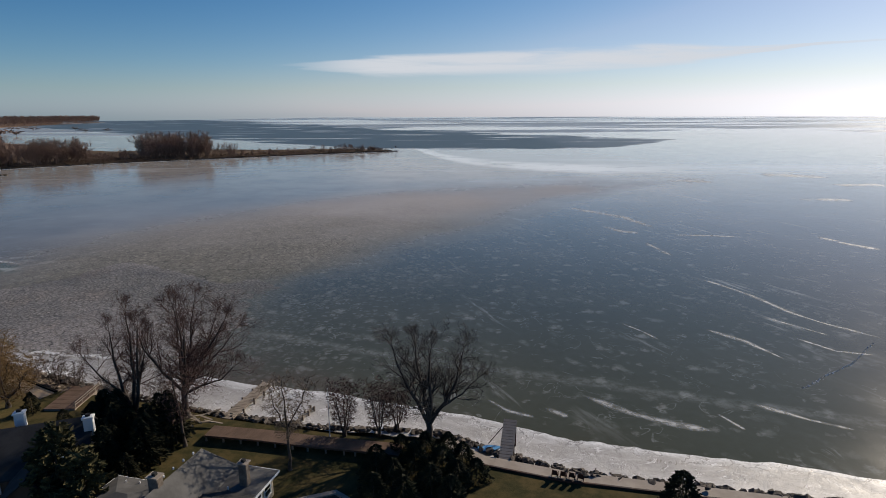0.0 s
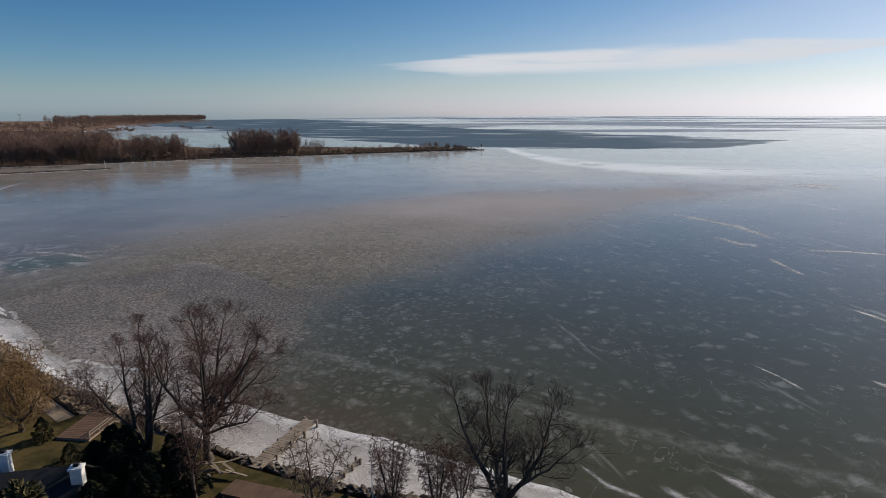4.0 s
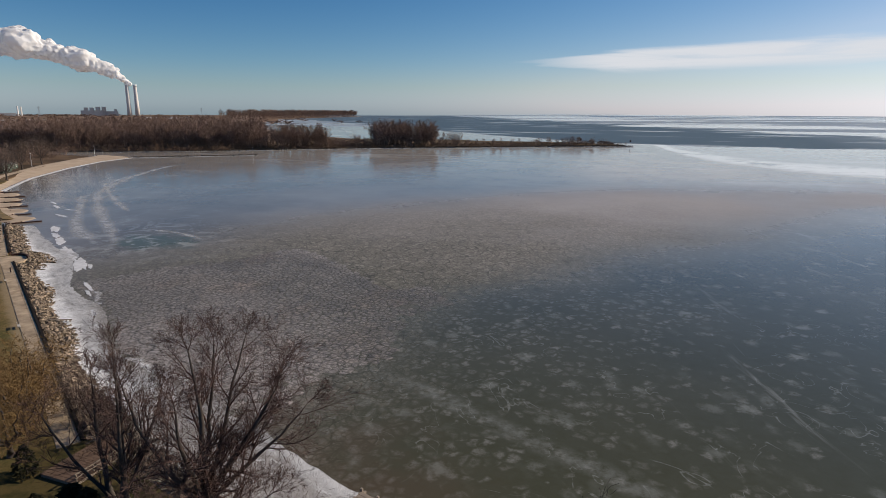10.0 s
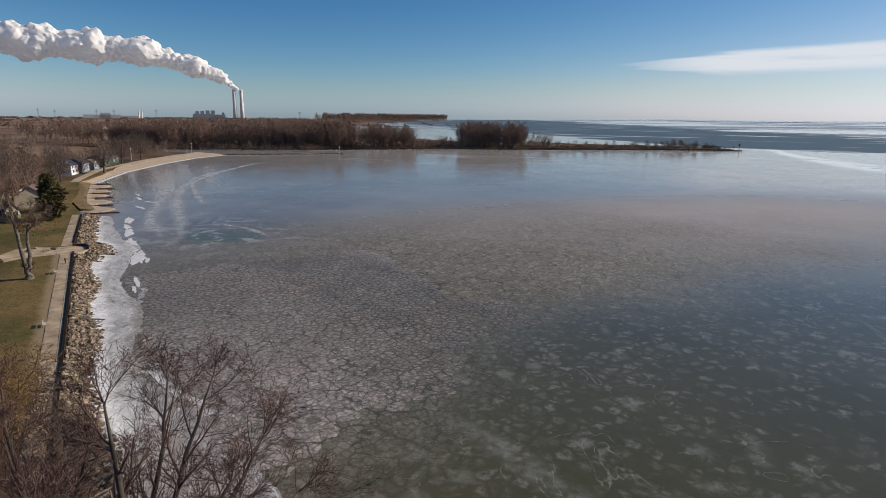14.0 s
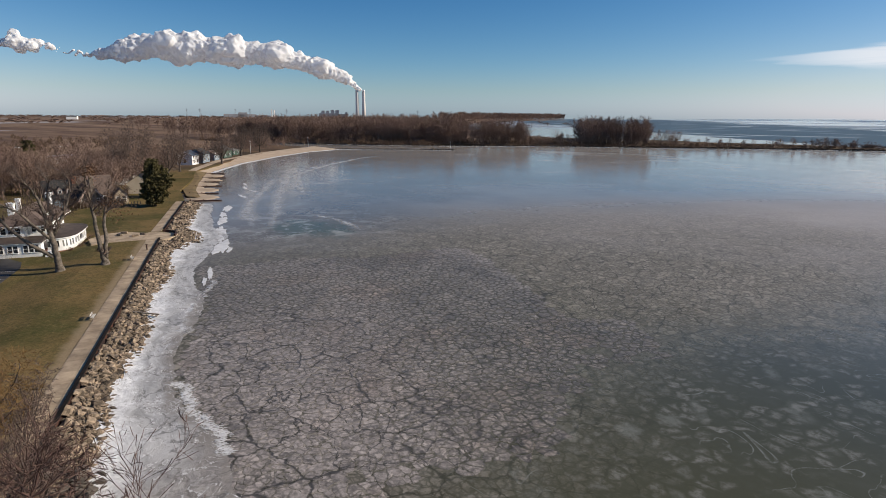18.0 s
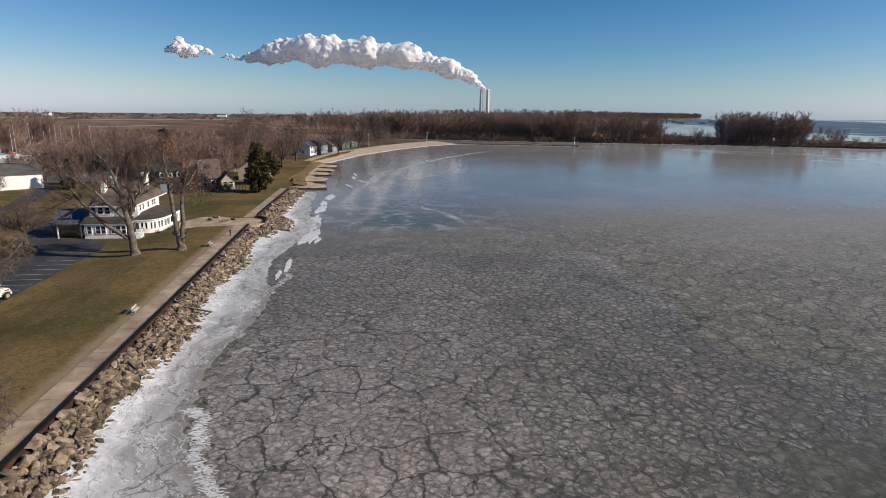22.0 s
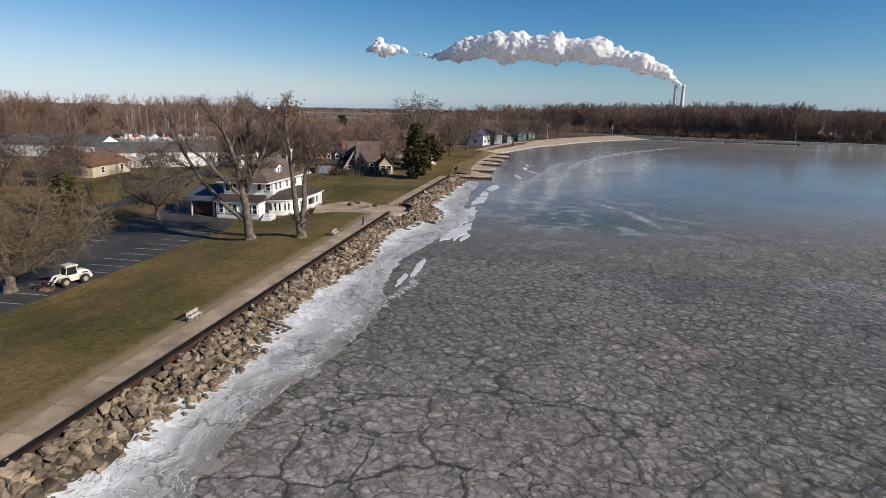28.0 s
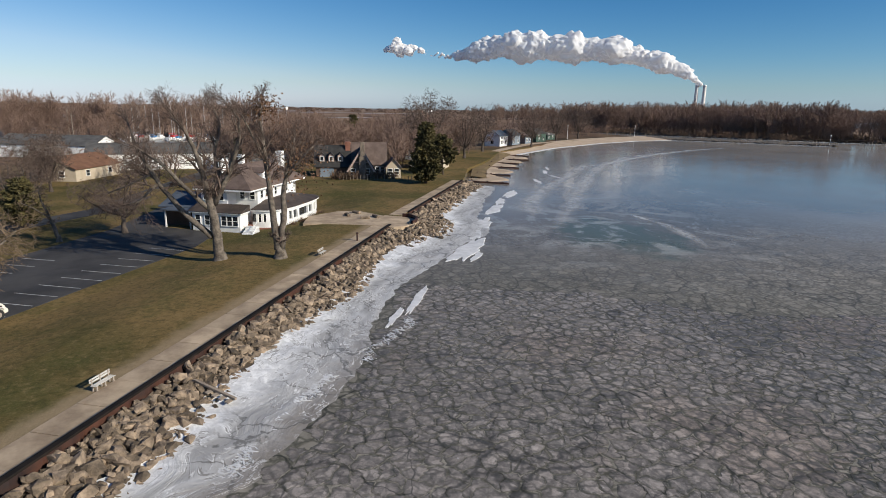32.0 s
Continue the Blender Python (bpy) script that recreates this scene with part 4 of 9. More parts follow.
def gable_roof(x0, y0, x1, y1, z, rise, over=0.4, thick=0.16, along="x"):
    bm = bmesh.new()
    if along == "x":
        ym = (y0 + y1) / 2
        k = rise / ((y1 - y0) / 2)
        prof = [(y0 - over, z - over * k), (ym, z + rise), (y1 + over, z - over * k), (y1 + over, z - over * k + thick), (ym, z + rise + thick * 1.1), (y0 - over, z - over * k + thick)]
        a = [bm.verts.new((x0 - over, p, q)) for p, q in prof]
        b = [bm.verts.new((x1 + over, p, q)) for p, q in prof]
    else:
        xm = (x0 + x1) / 2
        k = rise / ((x1 - x0) / 2)
        prof = [(x0 - over, z - over * k), (xm, z + rise), (x1 + over, z - over * k), (x1 + over, z - over * k + thick), (xm, z + rise + thick * 1.1), (x0 - over, z - over * k + thick)]
        a = [bm.verts.new((p, y0 - over, q)) for p, q in prof]
        b = [bm.verts.new((p, y1 + over, q)) for p, q in prof]
    n = len(prof)
    for i in range(n):
        j = (i + 1) % n
        bm.faces.new((a[i], a[j], b[j], b[i]))
    for q in ((0, 1, 4, 5), (1, 2, 3, 4)):
        bm.faces.new([a[i] for i in q])
        bm.faces.new([b[i] for i in reversed(q)])
    bmesh.ops.recalc_face_normals(bm, faces=bm.faces[:])
    return bm


def gable_walls(x0, y0, x1, y1, z0, z1, rise, along="x"):
    bm = bmesh.new()
    if along == "x":
        ym = (y0 + y1) / 2
        prof = [(y0, z0), (y1, z0), (y1, z1), (ym, z1 + rise - 0.03), (y0, z1)]
        a = [bm.verts.new((x0, p, q)) for p, q in prof]
        b = [bm.verts.new((x1, p, q)) for p, q in prof]
    else:
        xm = (x0 + x1) / 2
        prof = [(x0, z0), (x1, z0), (x1, z1), (xm, z1 + rise - 0.03), (x0, z1)]
        a = [bm.verts.new((p, y0, q)) for p, q in prof]
        b = [bm.verts.new((p, y1, q)) for p, q in prof]
    bm.faces.new(a)
    bm.faces.new(b[::-1])
    for i in range(5):
        j = (i + 1) % 5
        bm.faces.new((a[j], a[i], b[i], b[j]))
    bmesh.ops.recalc_face_normals(bm, faces=bm.faces[:])
    return bm


def window_at(parent, x, y, z, turn, w, h, bars=1, name="window", trim=None):
    """A window that sits 3 cm proud of a wall whose outer side faces local -y at turn 0."""
    m = Matrix.Translation((x, y, z)) @ Matrix.Rotation(radians(turn), 4, "Z")
    t = 0.1
    bm = boxes((-w / 2 - t, -0.08, -t, -w / 2, 0.02, h + t), (w / 2, -0.08, -t, w / 2 + t, 0.02, h + t), (-w / 2, -0.08, h, w / 2, 0.02, h + t), (-w / 2 - 0.05, -0.13, -t, w / 2 + 0.05, 0.02, 0))
    for i in range(bars):
        zz = h * (i + 1) / (bars + 1)
        box(bm, -w / 2, -0.06, zz - 0.03, w / 2, 0.02, zz + 0.03)
    bmesh.ops.transform(bm, matrix=m, verts=bm.verts[:])
    fr = part(name, bm, trim or TRIM, parent)
    bm = boxes((-w / 2, -0.035, 0, w / 2, -0.01, h))
    bmesh.ops.transform(bm, matrix=m, verts=bm.verts[:])
    part("pane", bm, GLASS, fr)
    return fr


def simple_house(m, w, d, h, rise, wall, roof, label, along="x", hip=False, windows=(), chimney=None, name="house", category="house", group="", base=0.0):
    """A house seen from afar: walls, roof, windows (x, y, z, turn, w, h) and a chimney (x, y, top, material)."""
    t = thing(name, m, label, category, group)
    if hip:
        part("wall", boxes((-w / 2, -d / 2, -0.3, w / 2, d / 2, h)), wall, t)
        part("roof", hip_roof(-w / 2, -d / 2, w / 2, d / 2, h, rise), roof, t)
    else:
        part("wall", gable_walls(-w / 2, -d / 2, w / 2, d / 2, -0.3, h, rise, along), wall, t)
        part("roof", gable_roof(-w / 2, -d / 2, w / 2, d / 2, h + 0.02, rise, along=along), roof, t)
    for x, y, z, turn, ww, hh in windows:
        window_at(t, x, y, z, turn, ww, hh)
    if chimney:
        x, y, top, mat = chimney
        part("chimney", boxes((x - 0.45, y - 0.45, h * 0.6, x + 0.45, y + 0.45, top), (x - 0.55, y - 0.55, top - 0.25, x + 0.55, y + 0.55, top)), mat, t)
    return t


# ---- shoreline frame: s runs along the straight sea wall, n points to the lake ----
GROUND = 1.4
O2, E2, N2 = Vector((-65.0, 88.4)), Vector((-0.8745, 0.485)), Vector((0.485, 0.8745))
O3, E3, N3 = Vector((-155.6, 138.4)), Vector((-0.8613, 0.5081)), Vector((0.5081, 0.8613))


def shore(s, n):
    p = O2 + E2 * s + N2 * n
    return p.x, p.y


def shore2(s, n):
    p = O3 + E3 * s + N3 * n
    return p.x, p.y


def turn_of(e):
    return math.degrees(math.atan2(e.y, e.x))


# ---- lake sheet out to the horizon ----
def radial_sheet(radii, steps, centre):
    verts, faces = [(centre[0], centre[1], 0.0)], []
    for r in radii:
        rise = 17.0 * max(0.0, (r - 2200) / 2790) ** 1.5
        for i in range(steps):
            a = 2 * math.pi * i / steps
            side = math.degrees(math.atan2(math.cos(a), math.sin(a)))  # clockwise from +y
            z = rise * min(1.0, max(0.0, (side + 24) / 12)) * min(1.0, max(0.0, (130 - side) / 20))
            verts.append((centre[0] + r * math.cos(a), centre[1] + r * math.sin(a), z))
    for i in range(steps):
        faces.append((0, 1 + i, 1 + (i + 1) % steps))
    for k in range(len(radii) - 1):
        a, b = 1 + k * steps, 1 + (k + 1) * steps
        for i in range(steps):
            j = (i + 1) % steps
            faces.append((a + i, b + i, b + j, a + j))
    return mesh_of("lake", verts, faces)


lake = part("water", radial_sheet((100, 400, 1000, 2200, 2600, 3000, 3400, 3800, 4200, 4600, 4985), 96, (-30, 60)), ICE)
tagged(lake, "frozen lake with grey plate ice, dark clear ice and leads", "ice", "", "structure")

# ---- land ----
COAST = [(400, -60), (140, 35), (60, 54), (41, 58.5), (22, 61.5), (5, 67), (-2, 71.5), (-15, 74), (-33, 78.5), (-45, 83), (-58, 86.5), shore(0, -0.2), shore(95.5, -0.2),
         shore(97.5, 1.0), shore(101, 1.0), shore2(1, -0.2), shore2(49.5, -0.2), (-206, 167), (-226, 175), (-246, 188), (-263, 198), (-289, 212), (-299, 222), (-346, 263),
         (-395, 320), (-418, 362), (-432, 372), (-470, 372), (-540, 368), (-620, 376), (-560, 392), (-470, 432), (-385, 492), (-310, 565), (-238, 613), (-135, 688), (-62, 727),
         (-75, 742), (-140, 760), (-230, 745), (-300, 760), (-400, 720), (-470, 760), (-630, 900), (-1000, 1150), (-1360, 1830), (-1590, 2130), (-1776, 2700), (-1900, 3250),
         (-1955, 3480), (-2250, 3650), (-3600, 3300), (-4900, 0), (-3500, -3500), (0, -4900), (3000, -3500), (2500, -700)]


def ease(v, a, b):
    t = min(1.0, max(0.0, (v - a) / (b - a)))
    return t * t * (3 - 2 * t)


def gz(x, y):
    """Height of the land: the park falls gently away behind the promenade."""
    d = Vector((x, y)) - O2
    s, n = d.dot(E2), d.dot(N2)
    keep = ease(s, 112, 130) * ease(n, -62, -44)
    return GROUND - 1.05 * ease(s, 10, 34) * (1 - keep) * ease(-n, 9, 20)


def land_mesh():
    from mathutils.geometry import delaunay_2d_cdt
    n = len(COAST)
    c = [Vector((x, y)) for x, y in COAST]
    # split long steps so that the bank follows a natural, uneven line
    rng = random.Random(4)
    line = []
    for i in range(n):
        a, b = c[i], c[(i + 1) % n]
        k = max(1, int((b - a).length / 12)) if (a - Vector((-100, 300))).length < 1500 else 1
        straight = 11 <= i <= 16
        for j in range(k):
            p = a.lerp(b, j / k)
            if j and not straight:
                t = (b - a).normalized()
                p += Vector((-t.y, t.x)) * rng.uniform(-1.3, 1.3)
            line.append(p)
    m = len(line)
    inner = [Vector(shore(s, n_)) for s in range(3, 160, 4) for n_ in range(-70, -2, 3)]
    inner += [Vector(shore(s, n_)) for s in range(-40, 420, 25) for n_ in range(-330, -75, 25)]
    got, _, tris, orig, _, _ = delaunay_2d_cdt(line + inner, [(i, (i + 1) % m) for i in range(m)], [], 1, 1e-4)
    verts = [(p.x, p.y, gz(p.x, p.y)) for p in got]
    faces = [tuple(t) for t in tris]
    top = {}
    for i, o in enumerate(orig):
        for q in o:
            top[q] = i
    base = len(verts)
    for i in range(m):
        p = line[i]
        t = (line[(i + 1) % m] - line[i - 1]).normalized()
        o = Vector((-t.y, t.x))
        wide = 0.7 if p.length < 2000 else 2.4
        verts.append((p.x + o.x * wide, p.y + o.y * wide, -0.6))
    for i in range(m):
        j = (i + 1) % m
        faces.append((top[i], top[j], base + j, base + i))
    me = mesh_of("ground", verts, faces)
    bm = bmesh.new()
    bm.from_mesh(me)
    bmesh.ops.recalc_face_normals(bm, faces=bm.faces[:])
    bm.to_mesh(me)
    bm.free()
    return me


def ground_material():
    k = Nodes("ground")
    x, y, z = k.xyz(k.pos())
    wob = k.m("SUBTRACT", k.noise(0.02, None, 4.0), 0.5)
    lawn = k.mix(k.step(k.noise(0.07, None, 5.0), 0.32, 0.60), (0.085, 0.076, 0.025), (0.225, 0.150, 0.064))
    lawn = k.mix(k.m("MULTIPLY", k.step(k.noise(0.25, None, 5.0), 0.55, 0.75), 0.5), lawn, (0.22, 0.15, 0.068))
    lawn = k.mix(k.m("MULTIPLY", k.noise(4.0, None, 3.0), 0.35), lawn, (0.045, 0.043, 0.014))
    green = k.m("MULTIPLY", k.step(k.noise(0.16, None, 6.0, 0.7), 0.45, 0.62), k.step(k.noise(0.9, None, 5.0, 0.7), 0.35, 0.6, 0.35, 1.0))
    lawn = k.mix(k.m("MULTIPLY", green, 0.6), lawn, (0.075, 0.078, 0.024))
    lawn = k.mix(k.m("MULTIPLY", k.step(k.noise(1.4, None, 6.0, 0.75), 0.52, 0.68), 0.45), lawn, (0.27, 0.19, 0.09))
    tuft = k.noise(1.9, None, 8.0, 0.85)
    lawn = k.mix(k.m("MULTIPLY", k.step(tuft, 0.52, 0.40), 0.55), lawn, (0.042, 0.040, 0.014))
    lawn = k.mix(k.m("MULTIPLY", k.step(tuft, 0.54, 0.66), 0.4), lawn, (0.28, 0.20, 0.10))
    # lawn mixed darker in the gardens at the near end
    dark_lawn = k.mix(k.step(k.noise(0.35, None, 6.0, 0.7), 0.35, 0.65), (0.034, 0.034, 0.012), (0.088, 0.066, 0.026))
    lawn = k.mix(k.m("MULTIPLY", k.step(k.m("ADD", x, k.m("MULTIPLY", wob, 12.0)), -70.0, -62.0), k.step(y, 100.0, 92.0)), lawn, dark_lawn)
    nn = k.m("ADD", k.m("MULTIPLY", k.m("SUBTRACT", x, O2.x), N2.x), k.m("MULTIPLY", k.m("SUBTRACT", y, O2.y), N2.y))
    ss = k.m("ADD", k.m("MULTIPLY", k.m("SUBTRACT", x, O2.x), E2.x), k.m("MULTIPLY", k.m("SUBTRACT", y, O2.y), E2.y))
    bare = k.m("MULTIPLY", k.step(k.m("ADD", nn, k.m("MULTIPLY", k.m("SUBTRACT", k.noise(0.5, None, 5.0, 0.65), 0.5), 1.6)), -4.4, -3.0), k.m("MULTIPLY", k.step(ss, 0.0, 4.0), k.step(ss, 100.0, 94.0)))
    lawn = k.mix(k.m("MULTIPLY", bare, 0.8), lawn, k.mix(k.noise(2.5, None, 5.0, 0.7), (0.20, 0.145, 0.085), (0.40, 0.31, 0.20)))
    mv = k.vec(k.m("MULTIPLY", x, 0.003), k.m("MULTIPLY", y, 0.012), 0.0)
    marsh = k.mix(k.step(k.noise(1.0, mv, 6.0, 0.65), 0.35, 0.65), (0.105, 0.064, 0.045), (0.28, 0.19, 0.125))
    marsh = k.mix(k.m("MULTIPLY", k.step(k.noise(0.05, None, 6.0, 0.7), 0.45, 0.65), 0.35), marsh, (0.075, 0.05, 0.04))
    pool = k.m("MULTIPLY", k.step(k.noise(1.0, k.vec(k.m("MULTIPLY", k.m("ADD", x, k.m("MULTIPLY", y, 0.6)), 0.0040), k.m("MULTIPLY", k.m("ADD", y, k.m("MULTIPLY", x, -0.6)), 0.0010), 3.0), 4.0), 0.58, 0.62), k.step(x, -800.0, -1100.0))
    marsh = k.mix(k.m("MULTIPLY", pool, 0.8), marsh, (0.40, 0.40, 0.41))
    brush = k.mix(k.step(k.noise(0.05, None, 5.0), 0.4, 0.6), (0.07, 0.05, 0.032), (0.15, 0.10, 0.06))
    park = k.step(k.m("ADD", k.m("ADD", k.m("MULTIPLY", x, -1.0), k.m("MULTIPLY", y, -0.35)), k.m("MULTIPLY", wob, 60.0)), 215.0, 250.0)
    park = k.m("MAXIMUM", park, k.step(y, 300.0, 360.0))
    col = k.mix(park, lawn, brush)
    col = k.mix(k.step(k.m("ADD", k.m("MULTIPLY", x, -1.0), k.m("MULTIPLY", wob, 200.0)), 400.0, 520.0), col, marsh)
    k.bump(k.noise(6.0, None, 4.0), 0.6, 0.05)
    return k.done(col, 0.95, spec=0.12)


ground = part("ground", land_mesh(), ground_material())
tagged(ground, "flat shore land with winter lawn, brush and marsh", "ground", "", "structure")


def strip(name, pts, w0, w1, z0, thick, material):
    """A flat slab that follows a line; w0 and w1: offsets to its two edges."""
    c = [Vector(p) for p in pts]
    n = len(c)
    lo, hi = [], []
    bm = bmesh.new()
    rows = []
    for i in range(n):
        t = (c[min(i + 1, n - 1)] - c[max(i - 1, 0)]).normalized()
        o = Vector((-t.y, t.x))
        a, b = c[i] + o * w0, c[i] + o * w1
        rows.append([bm.verts.new((a.x, a.y, z0)), bm.verts.new((b.x, b.y, z0)), bm.verts.new((b.x, b.y, z0 + thick)), bm.verts.new((a.x, a.y, z0 + thick))])
    for p, q in zip(rows, rows[1:]):
        for i in range(4):
            j = (i + 1) % 4
            bm.faces.new((p[i], p[j], q[j], q[i]))
    bm.faces.new(rows[0])
    bm.faces.new(rows[-1][::-1])
    bmesh.ops.recalc_face_normals(bm, faces=bm.faces[:])
    return part(name, bm, material)
# ---- promenade, sea wall, terrace ----
def slab_row(name, place, s0, s1, step, n0, n1, label):
    """A concrete walk cast in separate slabs on a bed."""
    bed = strip(name, [place(s, 0) for s in np.linspace(s0, s1, 12)], -n0, -n1, GROUND - 0.3, 0.31, CONCRETE)
    tagged(bed, label, "path", "", "structure")
    s, i = s0, 0
    while s < s1 - 0.3:
        e = min(s + step, s1)
        bm = bmesh.new()
        pts = [place(s + 0.03, n1 + 0.05), place(e - 0.03, n1 + 0.05), place(e - 0.03, n0 - 0.35), place(s + 0.03, n0 - 0.35)]
        prism(bm, pts, GROUND + 0.012, GROUND + 0.05 + 0.012 * (i % 3))
        part("slab", bm, SLABS, bed)
        bm = bmesh.new()
        prism(bm, [place(s + 0.01, n0 - 0.32), place(e - 0.01, n0 - 0.32), place(e - 0.01, n0), place(s + 0.01, n0)], GROUND + 0.012, GROUND + 0.10)
        part("kerb", bm, SLABS, bed)
        s, i = e, i + 1
    return bed


SLABS = mottled("promenade concrete", (0.22, 0.162, 0.108), (0.53, 0.415, 0.29), 0.45, 5.0, 0.85, 0.4, vary=0.16)
slab_row("pavement", shore, -3, 95.5, 3.1, -0.35, -2.55, "weathered brown-grey concrete promenade beside the sea wall")
slab_row("pavement", shore2, 0.5, 50, 3.1, -0.35, -2.55, "weathered brown-grey concrete promenade beside the far sea wall")


def sheet_wall(place, s0, s1, label):
    """Interlocking steel sheet piles under a cap coloured black for the shadow line."""
    bm = bmesh.new()
    n = int((s1 - s0) / 0.45)
    pts = []
    for i in range(n + 1):
        s = s0 + (s1 - s0) * i / n
        off = (0.0, 0.16, 0.16, 0.0)[i % 4]
        pts.append((s, off))
    prof = [place(s, o) for s, o in pts] + [place(s, -0.12) for s, o in reversed(pts)]
    lo = [bm.verts.new((x, y, -0.7)) for x, y in prof]
    hi = [bm.verts.new((x, y, GROUND + 0.12)) for x, y in prof]
    m, h = len(prof), len(pts)
    for i in range(m):
        j = (i + 1) % m
        bm.faces.new((lo[i], lo[j], hi[j], hi[i]))
    for i in range(h - 1):
        bm.faces.new((hi[i], hi[i + 1], hi[m - 2 - i], hi[m - 1 - i]))
    bmesh.ops.recalc_face_normals(bm, faces=bm.faces[:])
    w = part("sea_wall", bm, STEEL)
    tagged(w, label, "wall", "", "structure")
    cap = strip("cap", [place(s, 0) for s in np.linspace(s0, s1, 14)], -0.14, 0.24, GROUND + 0.12, 0.14, CAP)
    cap.parent = w
    return w


# near black: the shadow line beside the walk is put into the cap's colour
CAP = mottled("black shadow-line cap", (0.008, 0.008, 0.008), (0.026, 0.020, 0.017), 0.8, 7.0, 0.9, 0.2, spec=0.1)
sheet_wall(shore, -3, 95.5, "rusted sheet-pile sea wall with a black shadow-line cap")
sheet_wall(shore2, 3.5, 50, "rusted sheet-pile sea wall beyond the terrace")

bm = bmesh.new()
arc = [shore(98.6 + 4.2 * math.cos(a), 0.2 + 3.0 * math.sin(a)) for a in np.linspace(-0.25, math.pi + 0.1, 12)]
prism(bm, arc + [shore(94.6, -3.2), shore(103, -3.2)], GROUND - 1.6, GROUND + 0.09)
terrace = tagged(part("terrace", bm, SLABS), "pale rounded concrete overlook on the sea wall", "terrace", "", "structure")
bm = bmesh.new()
arc2 = [shore(98.6 + 4.2 * math.cos(a), 0.2 + 3.0 * math.sin(a)) for a in np.linspace(-0.1, math.pi * 0.62, 9)]
arc3 = [shore(98.6 + 3.9 * math.cos(a), 0.2 + 2.7 * math.sin(a)) for a in np.linspace(-0.1, math.pi * 0.62, 9)]
prism(bm, arc2 + arc3[::-1], GROUND + 0.085, GROUND + 0.6)
part("parapet", bm, STEEL, terrace, "low dark steel parapet")
bm = bmesh.new()
prism(bm, [shore(94.8, -3.1), shore(102.6, -3.1), shore(105.5, -8), shore(104.5, -11.5), shore(99, -14.2), shore(93.2, -12.6), shore(94.2, -8.5)], GROUND - 1.0, GROUND + 0.06)
tagged(part("patio", bm, SLABS), "pale concrete patio between house and promenade", "patio", "", "structure")
for s, n, a in ((101, -8.6, 10), (103.5, -8.0, 40), (99.5, -5.2, 80), (100.9, -3.9, 20)):
    x, y = shore(s, n)
    st = thing("stone_seat", pose(x, y, gz(x, y) + 0.05, 0, 0, a), "low rough stone seat on the patio", "seat", "stone seats on the patio")
    part("stone", boxes((-0.75, -0.28, 0, 0.75, 0.28, 0.42), bevel=0.08), ROCK, st)

# ---- white lakeside house ----
H = shore(100, -25)
house = thing("house", pose(H[0], H[1], gz(*H), 0, 0, turn_of(E2)), "white two-storey lakeside house with brown hip roof and curved sunroom", "house")


def siding(name, tint):
    k = Nodes(name)
    z = k.xyz(k.pos())[2]
    lap = k.m("FRACT", k.m("MULTIPLY", z, 5.5))
    col = k.mix(k.step(k.noise(0.5, None, 5.0), 0.3, 0.75), tint, tuple(c * 0.9 for c in tint))
    k.bump(k.m("ADD", lap, k.m("MULTIPLY", k.noise(8.0), 0.15)), 0.5, 0.03)
    return k.done(col, 0.55, spec=0.35)


WETROOF = mottled("dark weathered roofing", (0.028, 0.022, 0.019), (0.095, 0.072, 0.06), 0.6, 5.0, 0.8, 0.4)
CLAP = siding("white clapboard", (0.80, 0.80, 0.79))
part("foundation", boxes((-8.4, -4.9, -0.3, 8.4, 2.5, 0.7)), BRICK, house)
part("wall", boxes((-8.5, -1.5, 0.65, 8.5, 2.6, 5.9), (-6.0, -5.0, 0.65, 6.2, -1.45, 5.88), (6.1, -4.2, 0.65, 8.6, -1.4, 5.7)), CLAP, house)
part("roof", hip_roof(-8.5, -5.0, 8.5, 2.6, 5.9, 3.2, 0.8, ridge=4.6), SHINGLE, house)
part("porch_wall", boxes((-10.6, -4.6, -0.3, -8.45, 2.9, 2.72)), CLAP, house, "one-storey glazed white porch")
bm = bmesh.new()
pr = [[bm.verts.new((x, y, z)) for x, z in ((-11.05, 2.9), (-8.45, 3.75), (-8.45, 2.88), (-11.05, 2.82))] for y in (-5.05, 3.3)]
for i in range(4):
    bm.faces.new((pr[0][i], pr[0][(i + 1) % 4], pr[1][(i + 1) % 4], pr[1][i]))
bm.faces.new(pr[0][::-1])
bm.faces.new(pr[1])
bmesh.ops.recalc_face_normals(bm, faces=bm.faces[:])
part("porch_roof", bm, WETROOF, house, "low brown lean-to roof over the porch")
part("eave_band", boxes((-9.28, -5.78, 5.68, 9.28, 3.38, 5.9)), TRIM, house)
part("cornice", boxes((-11.0, -5.0, 2.68, -8.52, 3.2, 2.82)), TRIM, house)
# curved sunroom along the lake side
RX, RY = 8.3, 4.4


def room_outline(grow, k=26):
    pts = []
    for i in range(k + 1):
        a = math.pi + math.pi * i / k
        c, s = math.cos(a), math.sin(a)
        pts.append((0.55 + (RX + grow) * math.copysign(abs(c) ** 0.62, c), -4.95 + (RY + grow) * -(abs(s) ** 0.62)))
    return pts


bm = bmesh.new()
prism(bm, room_outline(0.0), -0.3, 1.1)
part("sunroom_base", bm, CLAP, house, "white curved apron of the sunroom")
bm = bmesh.new()
prism(bm, room_outline(0.12), -0.35, 0.3)
part("sunroom_plinth", bm, BRICK, house)
bm = bmesh.new()
prism(bm, room_outline(-0.25), 1.05, 2.6)
part("sunroom_core", bm, GLASS, house, "dark glazing of the sunroom")
bm = bmesh.new()
prism(bm, room_outline(0.06), 2.35, 2.8)
part("sunroom_frieze", bm, TRIM, house)
bm = bmesh.new()
